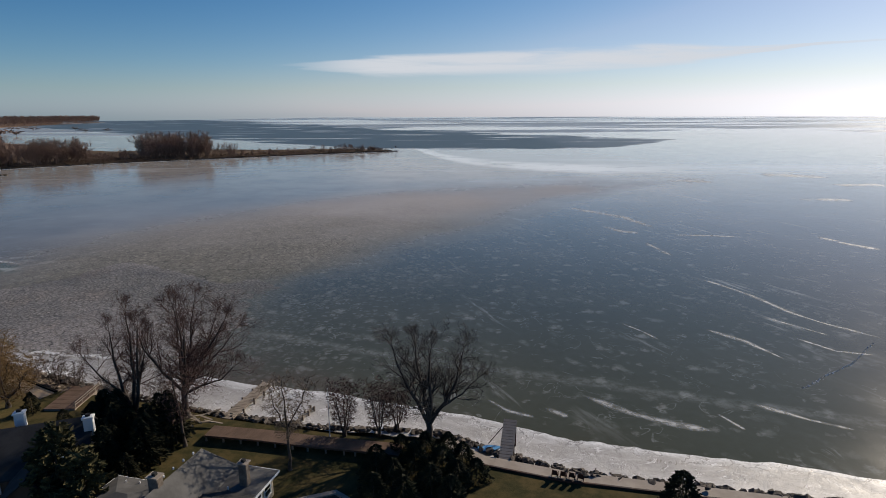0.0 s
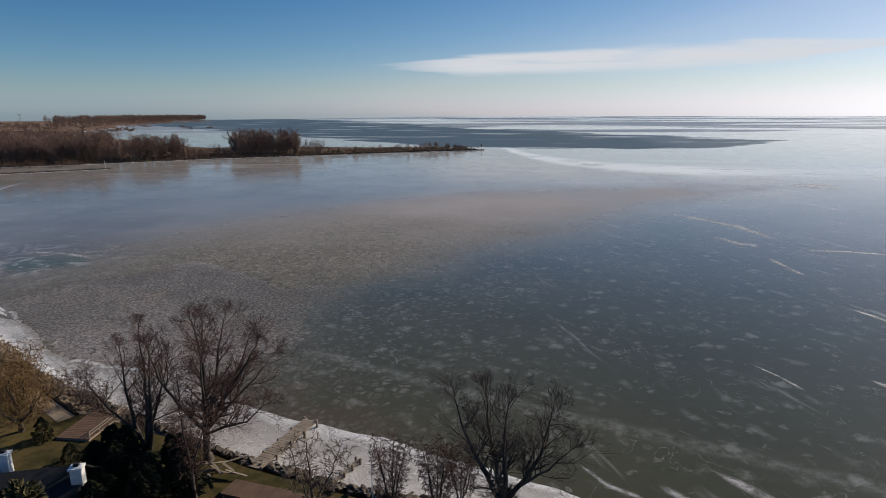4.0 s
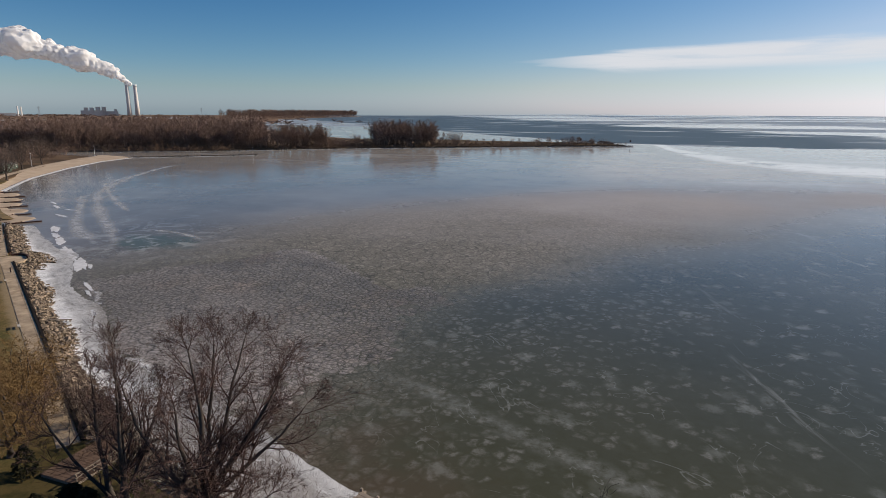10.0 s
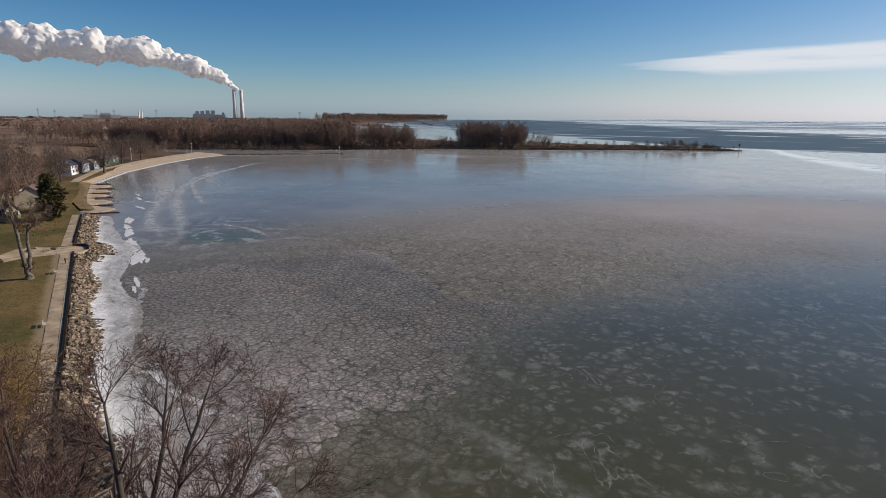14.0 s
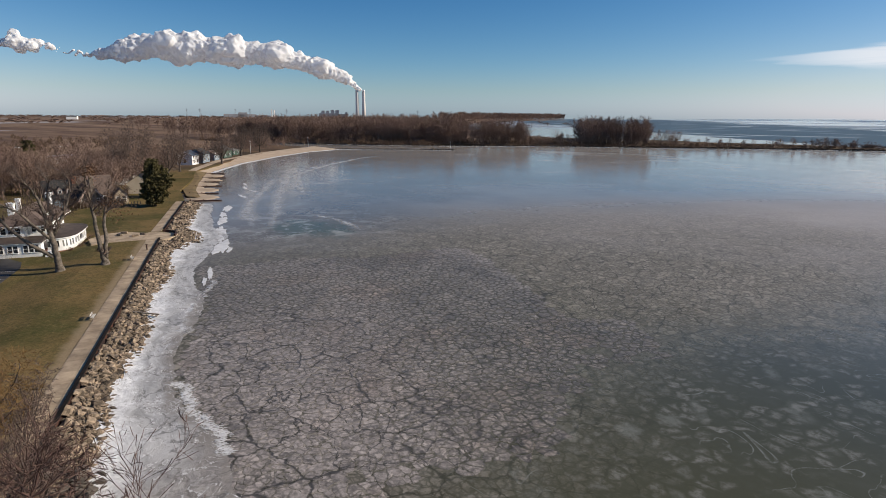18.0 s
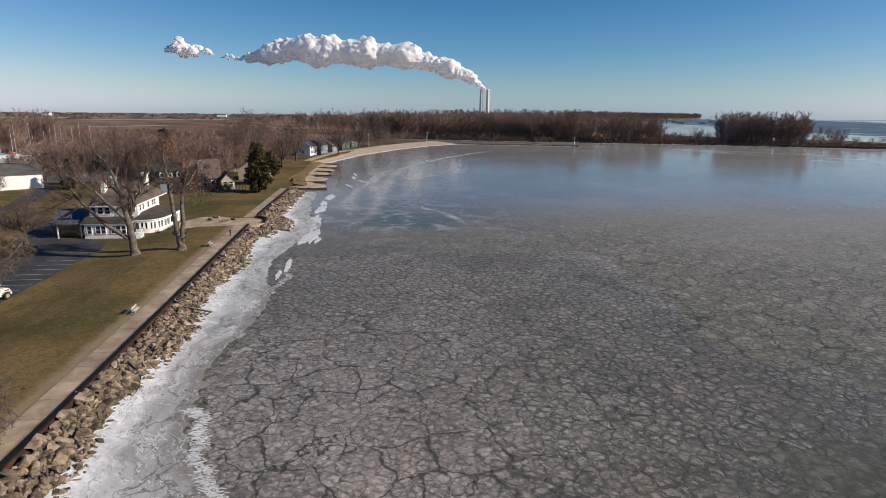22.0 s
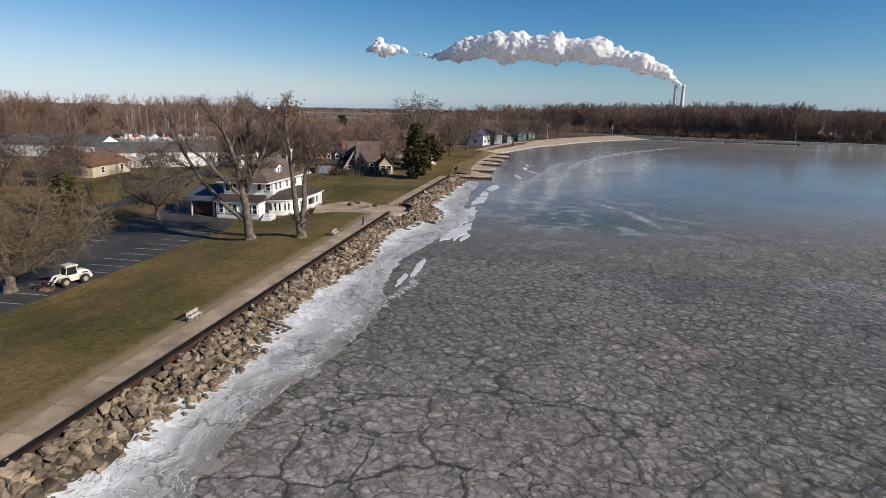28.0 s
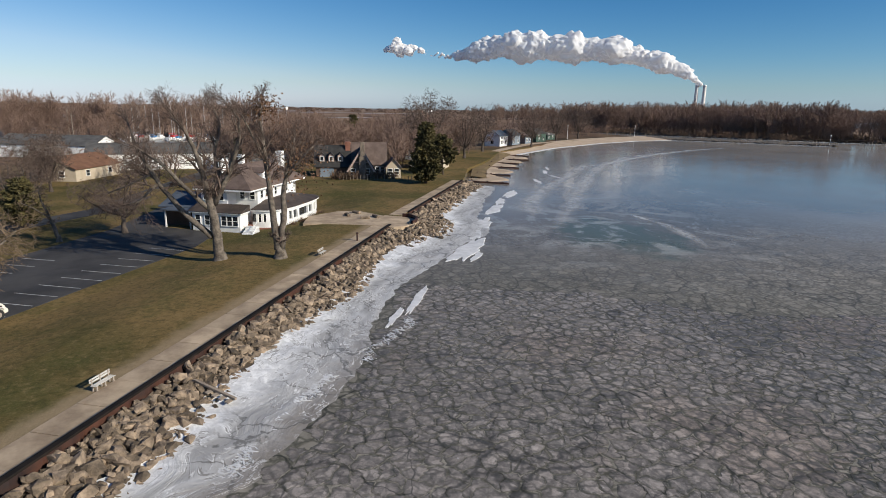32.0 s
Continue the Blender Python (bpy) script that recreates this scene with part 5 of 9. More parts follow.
prism(bm, room_outline(0.45), 2.8, 2.96)
part("sunroom_eave", bm, TRIM, house)
bm = bmesh.new()
a, b = room_outline(0.5), room_outline(-3.6)
va = [bm.verts.new((x, y, 2.97)) for x, y in a]
vb = [bm.verts.new((x * 0.93, min(y, -4.5), 3.85)) for x, y in b]
for i in range(len(a) - 1):
    bm.faces.new((va[i], va[i + 1], vb[i + 1], vb[i]))
bm.faces.new(vb)
bmesh.ops.recalc_face_normals(bm, faces=bm.faces[:])
part("sunroom_roof", bm, WETROOF, house, "low dark-brown sunroom roof")
out_, inn = room_outline(0.02, 52), room_outline(-0.22, 52)
for i in range(1, 52):
    x, y = out_[i]
    if i % 3 == 0 or i in (1, 51):
        w = 0.30 if i % 6 == 0 else 0.16
        tx, ty = out_[min(i + 1, 52)][0] - out_[i - 1][0], out_[min(i + 1, 52)][1] - out_[i - 1][1]
        bm = boxes((-w, -0.04, 1.05, w, 0.26, 2.4))
        bmesh.ops.transform(bm, matrix=Matrix.Translation((x, y, 0)) @ Matrix.Rotation(math.atan2(ty, tx), 4, "Z"), verts=bm.verts[:])
        part("mullion", bm, TRIM, house)
for y in (-3.9, -3.0, -2.1, -0.4, 0.5, 2.0):
    window_at(house, -10.62, y, 0.95, -90, 0.72, 1.35)
for y, z, w, h in ((-0.6, 4.25, 0.8, 1.2), (0.6, 4.25, 0.8, 1.2), (1.8, 4.25, 0.8, 1.2)):
    window_at(house, -8.52, y, z, -90, w, h)
for y, z, w, h in ((-4.2, 4.2, 0.7, 1.1), (-2.6, 4.2, 0.7, 1.1)):
    window_at(house, -6.02, y, z, -90, w, h)
for x in (-4.8, -3.2, -0.4, 2.2, 3.4):
    window_at(house, x, -5.02, 4.3, 0, 0.7, 1.05)
for x in (6.9, 7.8):
    window_at(house, x, -4.22, 4.2, 0, 0.6, 1.05)
window_at(house, 8.62, -3.0, 4.2, 90, 1.2, 1.2)
# dormer with its own little roof
dm = part("dormer", gable_walls(-3.0, -4.4, -1.0, -1.5, 6.5, 7.9, 0.5, "y"), CLAP, house)
part("dormer_roof", gable_roof(-3.0, -4.4, -1.0, -1.2, 7.92, 0.5, 0.25, 0.1, "y"), SHINGLE, dm)
window_at(dm, -2.35, -4.42, 6.95, 0, 0.5, 0.8, 1)
window_at(dm, -1.65, -4.42, 6.95, 0, 0.5, 0.8, 1)
for x, y, top, w in ((-6.0, 0.6, 10.0, 0.62), (1.5, 1.6, 10.0, 0.5), (6.6, -2.6, 10.4, 0.6), (-2.0, 2.2, 9.6, 0.45)):
    ch = part("chimney", boxes((x - w, y - w * 0.7, 6.2, x + w, y + w * 0.7, top), bevel=0.02), WHITE, house)
    part("chimney_cap", boxes((x - w - 0.1, y - w * 0.7 - 0.1, top - 0.3, x + w + 0.1, y + w * 0.7 + 0.1, top + 0.02)), TRIM, ch)
# porch steps and rail on the near side
bm = boxes(*[(-9.9 - 0.3 * (5 - i) - 0.3, -7.0, -0.2, -9.6, -5.4, 0.2 * (i + 1) - 0.02 * i) for i in range(5)])
part("steps", bm, TRIM, house, "white painted porch steps")
v, f = sweep([[(-11.5, -7.0, 0.0, 0.05), (-11.5, -7.0, 0.95, 0.05), (-9.6, -7.0, 1.95, 0.05)]], 5)
part("stair_rail", mesh_of("rail", v, f), TRIM, house)
window_at(house, -8.3, -4.0, 1.0, -90, 0.9, 2.0, 0, "door")
# garage wing on the land side, its dark wall standing in for carport shade
part("garage", gable_walls(-7.8, 2.6, 0.5, 9.4, -0.3, 2.9, 1.5, "y"), BROWNDECK, house)
part("garage_roof", gable_roof(-7.8, 3.6, 0.5, 9.4, 2.92, 1.5, 0.6, 0.16, "y"), BLUEROOF, house)
part("carport_post", boxes((-10.1, 3.6, -0.2, -9.92, 3.78, 2.7)), TRIM, house)
part("carport_post", boxes((-10.1, 7.6, -0.2, -9.92, 7.78, 2.7)), TRIM, house)
part("carport_roof", boxes((-10.5, 3.32, 2.62, -7.6, 8.2, 2.8)), BLUEROOF, house)

# shrubs along the foundation
rng = random.Random(77)
for x, y, h in ((-9.4, -5.2, 0.9), (-7.9, -8.9, 0.8), (-5.0, -10.1, 0.7), (-2.5, -10.3, 0.8), (2.0, -10.2, 0.7), (5.5, -10.0, 0.6)):
    p = shore(100 + x, -25 - y)
    sh = thing("shrub", pose(p[0], p[1], gz(*p)), "dry brown shrub at the house foundation", "shrub", "foundation shrubs")
    tw = []
    for _ in range(120):
        a, e = rng.uniform(0, 6.28), rng.uniform(0.3, 1.4)
        r = rng.uniform(0.2, 0.8)
        b = Vector((rng.gauss(0, 0.2), rng.gauss(0, 0.2), -0.05))
        q = b + Vector((math.cos(a) * math.cos(e), math.sin(a) * math.cos(e), math.sin(e))) * h * (0.6 + r * 0.6)
        tw.append((*b, *q, 0.014, 0.008))
    v, f = tubes(tw, 3)
    part("stems", mesh_of("stems", v, f), SHRUB, sh)["kind"] = "stuff"

# ---- car park ----
LOT = gz(*shore(65, -30))
lot = bmesh.new()
prism(lot, [shore(42, -21.2), shore(80, -21.4), shore(85, -22.6), shore(89, -26), shore(90, -33), shore(118, -44), shore(116, -48), shore(86, -39), shore(62, -37.5), shore(42, -38)], LOT - 0.3, LOT + 0.05)
tagged(part("road", lot, ASPHALT), "dark worn asphalt car park with a drive", "car park", "", "structure")
for i in range(13):
    s = 45.2 + 2.72 * i
    if s < 79:
        bm = bmesh.new()
        prism(bm, [shore(s, -21.6), shore(s + 0.11, -21.6), shore(s + 0.11, -26.4), shore(s, -26.4)], LOT + 0.054, LOT + 0.058)
        tagged(part("parking_line", bm, WHITEPAINT), "worn white parking line", "marking", "parking lines", "structure")
    if 50 < s < 72:
        bm = bmesh.new()
        prism(bm, [shore(s, -32.4), shore(s + 0.11, -32.4), shore(s + 0.11, -36.8), shore(s, -36.8)], LOT + 0.054, LOT + 0.058)
        tagged(part("parking_line", bm, WHITEPAINT), "worn white parking line", "marking", "parking lines", "structure")
tagged(strip("road", [shore(70, -54), shore(100, -52), shore(140, -64), shore(185, -76)], -2.5, 2.5, LOT - 0.2, 0.235, ASPHALT), "narrow grey lane behind the house", "road", "", "structure")

# ---- wheel loader ----
ld = thing("wheel_loader", pose(-120.8, 93.9, LOT + 0.05, 0, 0, -48) @ Matrix.Scale(0.84, 4), "small cream wheel loader parked with its fork lowered", "loader")
def slab_of(profile, y0, y1, bevel=0.0):
    """A body cut from a side profile of x and z."""
    bm = bmesh.new()
    va, vb = [bm.verts.new((x, y0, z)) for x, z in profile], [bm.verts.new((x, y1, z)) for x, z in profile]
    bm.faces.new(va)
    bm.faces.new(vb[::-1])
    n = len(profile)
    for i in range(n):
        bm.faces.new((va[i], vb[i], vb[(i + 1) % n], va[(i + 1) % n]))
    bmesh.ops.recalc_face_normals(bm, faces=bm.faces[:])
    if bevel:
        bmesh.ops.bevel(bm, geom=bm.edges[:], offset=bevel, segments=2, affect="EDGES")
    return bm


part("chassis", boxes((-1.9, -0.5, 0.5, 1.3, 0.5, 0.9), bevel=0.05), CREAM, ld)
part("engine_hood", slab_of([(-0.7, 0.85), (-2.35, 0.75), (-2.42, 1.2), (-2.05, 1.62), (-0.7, 1.78)], -0.66, 0.66, 0.07), CREAM, ld)
for y in (-0.675, 0.665):
    part("vent", boxes((-2.05, y, 1.12, -1.35, y + 0.012, 1.42)), BLACK, ld, "black engine vent")
part("counterweight", slab_of([(-2.1, 0.5), (-2.55, 0.6), (-2.55, 1.0), (-2.1, 1.05)], -0.7, 0.7, 0.05), CREAM, ld)
part("front_frame", slab_of([(0.3, 0.6), (1.35, 0.6), (1.2, 1.25), (0.7, 1.4), (0.3, 1.1)], -0.36, 0.36, 0.04), CREAM, ld)
cab = part("cab", slab_of([(-0.85, 0.9), (0.5, 0.9), (0.62, 1.35), (-0.85, 1.35)], -0.68, 0.68, 0.03), CREAM, ld)
part("cab_glass", slab_of([(-0.78, 1.33), (0.58, 1.33), (0.36, 2.32), (-0.72, 2.32)], -0.6, 0.6), GLASS, cab)
for x0, x1 in ((-0.8, -0.74), (0.58, 0.36)):
    for y in (-0.6, 0.6):
        v, f = sweep([[(x0, y, 1.33, 0.045), (x1, y, 2.34, 0.045)]], 5)
        part("cab_post", mesh_of("post", v, f), CREAM, cab)
part("cab_roof", slab_of([(-0.98, 2.3), (0.62, 2.3), (0.55, 2.5), (-0.3, 2.6), (-0.9, 2.5)], -0.74, 0.74, 0.05), CREAM, cab)
for x, y in ((-1.55, -0.72), (-1.55, 0.72), (0.9, -0.72), (0.9, 0.72)):
    part("mudguard", slab_of([(x - 0.62, 1.02), (x - 0.4, 1.22), (x + 0.4, 1.22), (x + 0.62, 1.02), (x + 0.62, 1.08), (x + 0.42, 1.28), (x - 0.42, 1.28), (x - 0.62, 1.08)], y - 0.22, y + 0.22), CREAM, ld)
for x, y in ((-1.55, -0.72), (-1.55, 0.72), (0.75, -0.72), (0.75, 0.72)):
    bm = bmesh.new()
    bmesh.ops.create_cone(bm, cap_ends=True, segments=20, radius1=0.58, radius2=0.58, depth=0.4, matrix=Matrix.Translation((x, y, 0.57)) @ Matrix.Rotation(math.pi / 2, 4, "X"))
    bmesh.ops.bevel(bm, geom=[e for e in bm.edges if len(e.link_faces) == 2 and e.calc_face_angle(0) > 1], offset=0.09, segments=2, affect="EDGES")
    wh = part("wheel", bm, BLACK, ld)
    bm = bmesh.new()
    bmesh.ops.create_cone(bm, cap_ends=True, segments=16, radius1=0.3, radius2=0.24, depth=0.44, matrix=Matrix.Translation((x, y, 0.57)) @ Matrix.Rotation(math.pi / 2, 4, "X"))
    part("rim", bm, CONCRETE, wh)
for y in (-0.42, 0.42):
    v, f = sweep([[(0.5, y, 1.35, 0.11), (1.4, y, 1.25, 0.12), (2.2, y, 0.55, 0.09)]], 4)
    part("lift_arm", mesh_of("arm", v, f), CREAM, ld)
v, f = sweep([[(0.6, 0, 1.1, 0.06), (2.1, 0, 0.9, 0.05)]], 6)
part("lift_ram", mesh_of("ram", v, f), ALU, ld)
part("fork_frame", boxes((2.15, -0.95, 0.1, 2.28, 0.95, 0.25), (2.15, -0.95, 0.8, 2.28, 0.95, 0.92), (2.15, -0.95, 0.1, 2.27, -0.85, 0.92), (2.15, 0.85, 0.1, 2.27, 0.95, 0.92)), RUST, ld)
for y in (-0.8, -0.4, 0.0, 0.4, 0.8):
    part("fork_tine", slab_of([(2.28, 0.04), (3.25, 0.03), (3.25, 0.07), (2.4, 0.2), (2.28, 0.5)], y - 0.06, y + 0.06), RUST, ld)
for y in (-0.55, 0.55):
    v, f = sweep([[(2.2, y, 0.95, 0.08), (2.75, y, 1.05, 0.08), (3.2, y, 0.75, 0.07), (3.3, y, 0.35, 0.04)]], 5)
    part("grapple_arm", mesh_of("grapple", v, f), STEEL, ld, "dark grapple arm")

# ---- benches ----
BENCHWOOD = mottled("weathered white bench paint", (0.36, 0.345, 0.32), (0.60, 0.58, 0.54), 1.5, 9.0, 0.7, 0.2)


def bench(x, y, turn, label):
    b = thing("bench", pose(x, y, gz(x, y) + 0.05, 0, 0, turn) @ Matrix.Scale(0.78, 4), label, "bench", "promenade benches")
    for yy in (-0.02, 0.15, 0.32):
        part("seat_slat", boxes((-1.05, yy, 0.42, 1.05, yy + 0.13, 0.47), bevel=0.01), BENCHWOOD, b)
    for z in (0.62, 0.82):
        part("back_slat", boxes((-1.05, 0.47, z, 1.05, 0.52, z + 0.15), bevel=0.01), BENCHWOOD, b)
    for xx in (-0.85, 0.0, 0.85):
        part("leg", boxes((xx - 0.05, 0.0, -0.05, xx + 0.05, 0.1, 0.42), (xx - 0.05, 0.36, -0.05, xx + 0.05, 0.46, 0.42), (xx - 0.05, -0.02, 0.36, xx + 0.05, 0.52, 0.42), (xx - 0.05, 0.44, 0.42, xx + 0.05, 0.5, 0.98)), CONCRETE, b)
    return b


for s, n in ((42.6, -2.45), (76.5, -2.45)):
    x, y = shore(s, n)
    bench(x, y, turn_of(E2) + 180 + 180, "white slatted bench on the promenade edge")
bx, by = shore(84.5, -1.2)
pst = thing("post", pose(bx, by, GROUND + 0.05), "short dark post beside the sea wall", "post")
part("shaft", boxes((-0.1, -0.1, 0, 0.1, 0.1, 0.95), bevel=0.02), STEEL, pst)
part("head", boxes((-0.16, -0.16, 0.95, 0.16, 0.16, 1.1), bevel=0.03), STEEL, pst)
bx, by = shore(45.0, 3.2)
tim = thing("driftwood", pose(bx, by, 0.75, 0, 8, turn_of(N2) - 14), "weathered timber frame lodged on the rocks", "timber")
part("beam", boxes((-1.6, -0.2, 0.0, 1.9, -0.02, 0.16), bevel=0.02), TIMBER, tim)
for x in (-0.2, 0.35, 0.9, 1.45):
    part("plank", boxes((x, -0.6, -0.1, x + 0.28, 0.0, -0.03)), TIMBER, tim)

# ---- the two oaks on the lawn ----
def seen(u, z, r, depth=0.0):
    """u across the view from the lake, depth away from it."""
    return (0.31 * u - 0.95 * depth, 0.95 * u + 0.31 * depth, z, r)


oak = stem_tree("oak", pose(-135.2, 112.0, gz(-135.2, 112.0) - 0.1), 11, [
    [seen(0, 0, 0.62), seen(-0.2, 3.0, 0.53), seen(-0.4, 5.0, 0.49), seen(-0.7, 6.9, 0.46)],
    [seen(-0.6, 2.7, 0.36), seen(-3.6, 4.9, 0.31, 0.6), seen(-6.3, 7.9, 0.25, 1.0), seen(-8.8, 12.0, 0.19, 1.4), seen(-9.8, 15.2, 0.08, 1.6)],
    [seen(-7.7, 9.4, 0.14, 1.2), seen(-10.2, 8.2, 0.10, 1.0), seen(-12.2, 7.4, 0.06, 0.6)],
    [seen(-6.9, 8.4, 0.13, 1.0), seen(-8.6, 6.6, 0.09, 0.2), seen(-10.0, 6.2, 0.05, 0.0)],
    [seen(-0.7, 6.7, 0.36), seen(-1.1, 10.1, 0.29, -0.5), seen(-1.7, 12.9, 0.22, -1.0), seen(-2.6, 15.0, 0.16, -1.3), seen(-3.9, 16.8, 0.06, -1.4)],
    [seen(-0.5, 5.6, 0.28), seen(-3.2, 9.2, 0.21, -1.8), seen(-4.5, 11.2, 0.16, -2.6), seen(-7.0, 12.9, 0.08, -3.0)],
    [seen(-0.6, 6.6, 0.32), seen(-0.2, 9.6, 0.26, 1.5), seen(-0.7, 12.4, 0.2, 2.4), seen(-0.2, 15.0, 0.13, 3.2), seen(-0.9, 17.0, 0.05, 3.4)],
    [seen(-0.2, 6.4, 0.34), seen(1.6, 10.0, 0.26, 0.3), seen(2.7, 13.2, 0.2, 0.4), seen(3.1, 15.7, 0.13, 0.2), seen(1.9, 17.2, 0.05, 0.1)]],
    "large leafless oak with a low leaning limb on the lawn", P=FINE, per_metre=1.2, reach=4.2, from_z=7.0, bark=PALEBARK, twig=OAKTWIG, lift=0.02)
oak2 = stem_tree("oak", pose(-133.0, 118.5, gz(-133.0, 118.5)), 12, [
    [seen(0, 0, 0.58), seen(-0.1, 1.0, 0.52), seen(-0.15, 1.8, 0.5)],
    [seen(-0.3, 1.0, 0.42), seen(-0.6, 4.4, 0.36), seen(-0.9, 8.6, 0.29), seen(-1.3, 12.8, 0.2), seen(-1.5, 15.8, 0.12), seen(-1.2, 17.2, 0.06)],
    [seen(0.2, 1.1, 0.40), seen(0.6, 4.4, 0.34), seen(0.6, 8.0, 0.27, 0.5), seen(1.2, 10.6, 0.18, 0.8), seen(1.9, 13.4, 0.08, 1.0)],
    [seen(-1.1, 11.0, 0.15), seen(-2.3, 13.6, 0.1, -0.5), seen(-3.2, 15.8, 0.05, -0.8)],
    [seen(0.8, 9.0, 0.15, 0.5), seen(2.6, 11.2, 0.1, 0.4), seen(4.2, 12.6, 0.05, 0.2)]],
    "tall twin-stemmed oak with a few withered leaves", P=FINE, per_metre=1.2, reach=3.2, from_z=7.5, bark=PALEBARK, twig=OAKTWIG, lift=0.02)


def leaf_cluster(parent, centre, spread, count, seed):
    rng = random.Random(seed)
    V, F = [], []
    for _ in range(count):
        c = Vector(centre) + Vector((rng.gauss(0, spread), rng.gauss(0, spread), rng.gauss(0, spread * 0.9)))
        d = Vector((rng.gauss(0, 1), rng.gauss(0, 1), rng.gauss(0, 1))).normalized()
        e = d.cross(Vector((rng.gauss(0, 1), rng.gauss(0, 1), 0.3))).normalized()
        b = len(V)
        V += [c - d * 0.13, c + e * 0.09, c + d * 0.15, c - e * 0.09]
        F.append((b, b + 1, b + 2, b + 3))
    part("leaves", mesh_of("leaves", np.array(V), np.array(F)), BRONZE, parent, "withered brown leaves")["kind"] = "stuff"


leaf_cluster(oak2, seen(-0.9, 16.6, 0)[:3], 0.8, 420, 1)
leaf_cluster(oak2, seen(2.6, 10.6, 0)[:3], 1.7, 420, 2)

# ---- other trees of the park ----
stem_tree("apple_tree", pose(-156.6, 98.4, gz(-156.6, 98.4)), 21, auto_stems(3, 8.5, 0.34, 6, 2.6, 5.5), "low spreading leafless tree beside the drive", per_metre=1.3, reach=2.6, from_z=2.8, twig=OAKTWIG)
stem_tree("dead_tree", pose(-152.6, 91.5, gz(-152.6, 91.5)), 22, [[(0, 0, 0, 0.28), (-0.4, -0.6, 2.4, 0.22), (-0.8, -1.4, 4.6, 0.15), (-0.6, -1.8, 6.8, 0.06)], [(-0.5, -0.8, 3.0, 0.12), (0.8, -2.0, 4.6, 0.08), (1.4, -3.2, 5.4, 0.04)]], "pale leaning trunk at the car park edge", per_metre=0.8, reach=1.6, from_z=2.8, bark=PALEBARK, twig=TANTWIG)
stem_tree("spreading_tree", pose(-119.8, 89.2, gz(-119.8, 89.2)), 23, auto_stems(5, 10.5, 0.5, 12, 2.0, 8.5), "broad bushy tan tree at the car park corner", P=dict(BRANCHY, kids=(0, 5, 4, 2)), per_metre=1.8, reach=3.2, from_z=2.5, bark=PALEBARK, twig=TANTWIG)
stem_tree("spreading_tree", pose(-137, 76, gz(-137, 76)), 24, auto_stems(8, 9.0, 0.4, 7, 2.2, 6.5), "broad bushy tan tree behind the car park", P=dict(BRANCHY, kids=(0, 5, 4, 2)), per_metre=1.4, reach=2.6, from_z=2.2, bark=PALEBARK, twig=TANTWIG)
stem_tree("spreading_tree", pose(-169, 82, gz(-169, 82)), 25, auto_stems(9, 9.5, 0.35, 6, 2.4, 5.5), "leafless tree behind the car park", P=dict(BRANCHY, kids=(0, 5, 4, 2)), per_metre=1.2, reach=2.6, from_z=2.4, twig=OAKTWIG)
for x, y, h, sd in ((-205.7, 62.9, 11, 61), (-202.8, 77.0, 9.5, 62), (-219, 70.5, 12, 63), (-190, 58, 10, 64), (-211, 93, 8, 65)):
    stem_tree("spreading_tree", pose(x, y, gz(x, y)), sd, auto_stems(sd, h, 0.3, 7, 2.4, h * 0.5), "leafless shade tree among the village gardens", P=dict(BRANCHY, kids=(0, 5, 3, 2), least=0.025), per_metre=1.0, reach=3.4, from_z=2.4, twig=OAKTWIG, group="village shade trees")
cedar("spruce", pose(-163, 84.5, gz(-163, 84.5)), 31, 7.0, 5.0, "small dark evergreen behind the car park")
cedar("cedar", pose(-195.2, 153.6, gz(-195.2, 153.6)), 32, 13.4, 6.2, "shaggy olive-green cedar on the lawn by the promenade", boughs=170, low=0.07)
cedar("cedar", pose(-212, 163.0, gz(-212, 163.0)), 33, 10.0, 9.0, "broad leaning cedar behind the lawn", boughs=80, low=0.3, lean=-1.0)
cedar("spruce", pose(-361.5, 164.4, gz(-361.5, 164.4)), 34, 14.0, 9.0, "dark spruce near the marina")
conifer("spruce", pose(-238, 112, gz(-238, 112)), 35, 9.0, 4.6, "dark evergreen between the houses", tips=600)

# ---- brick and stone cottage beyond the lawn ----
# local x runs towards the lake, the front faces local -y
# wall colours darkened, partly to stand for tree shade on dark stone
cot = thing("cottage", pose(-213.0, 141.5, gz(-213.0, 141.5), 0, 0, 80), "steep-roofed dark stone cottage with half-timbered gable and brick chimney", "cottage")
PINK = mottled("weathered bargeboards", (0.36, 0.26, 0.22), (0.50, 0.38, 0.33), 0.6, 6.0, 0.8, 0.1)
part("garage_wing", gable_walls(-10.5, -3.2, -2.4, 3.6, -0.3, 2.9, 4.4, "x"), BROWNDECK, cot)
part("garage_roof", gable_roof(-10.5, -3.2, -2.4, 3.6, 2.92, 4.4, 0.45, 0.18, "x"), DARKROOF, cot)
part("garage_door", boxes((-9.6, -3.28, 0.0, -6.2, -3.2, 2.2)), SLATE, cot, "blue-grey garage door")
for x in (-9.0, -6.8, -4.6):
    d2 = part("dormer", gable_walls(x - 0.65, -3.0, x + 0.65, -0.9, 3.7, 5.0, 0.8, "y"), PINK, cot)
    part("dormer_roof", gable_roof(x - 0.65, -3.0, x + 0.65, -0.4, 5.02, 0.8, 0.25, 0.12, "y"), DARKROOF, d2)
    window_at(d2, x, -3.02, 3.95, 0, 0.7, 0.9, 0)
part("wall", gable_walls(-2.5, -2.4, 6.4, 4.6, -0.3, 3.4, 4.6, "x"), FIELDSTONE, cot)
part("roof", gable_roof(-2.5, -2.4, 6.4, 4.6, 3.42, 4.6, 0.45, 0.2, "x"), SHINGLE, cot, "steep brown shingle roof")
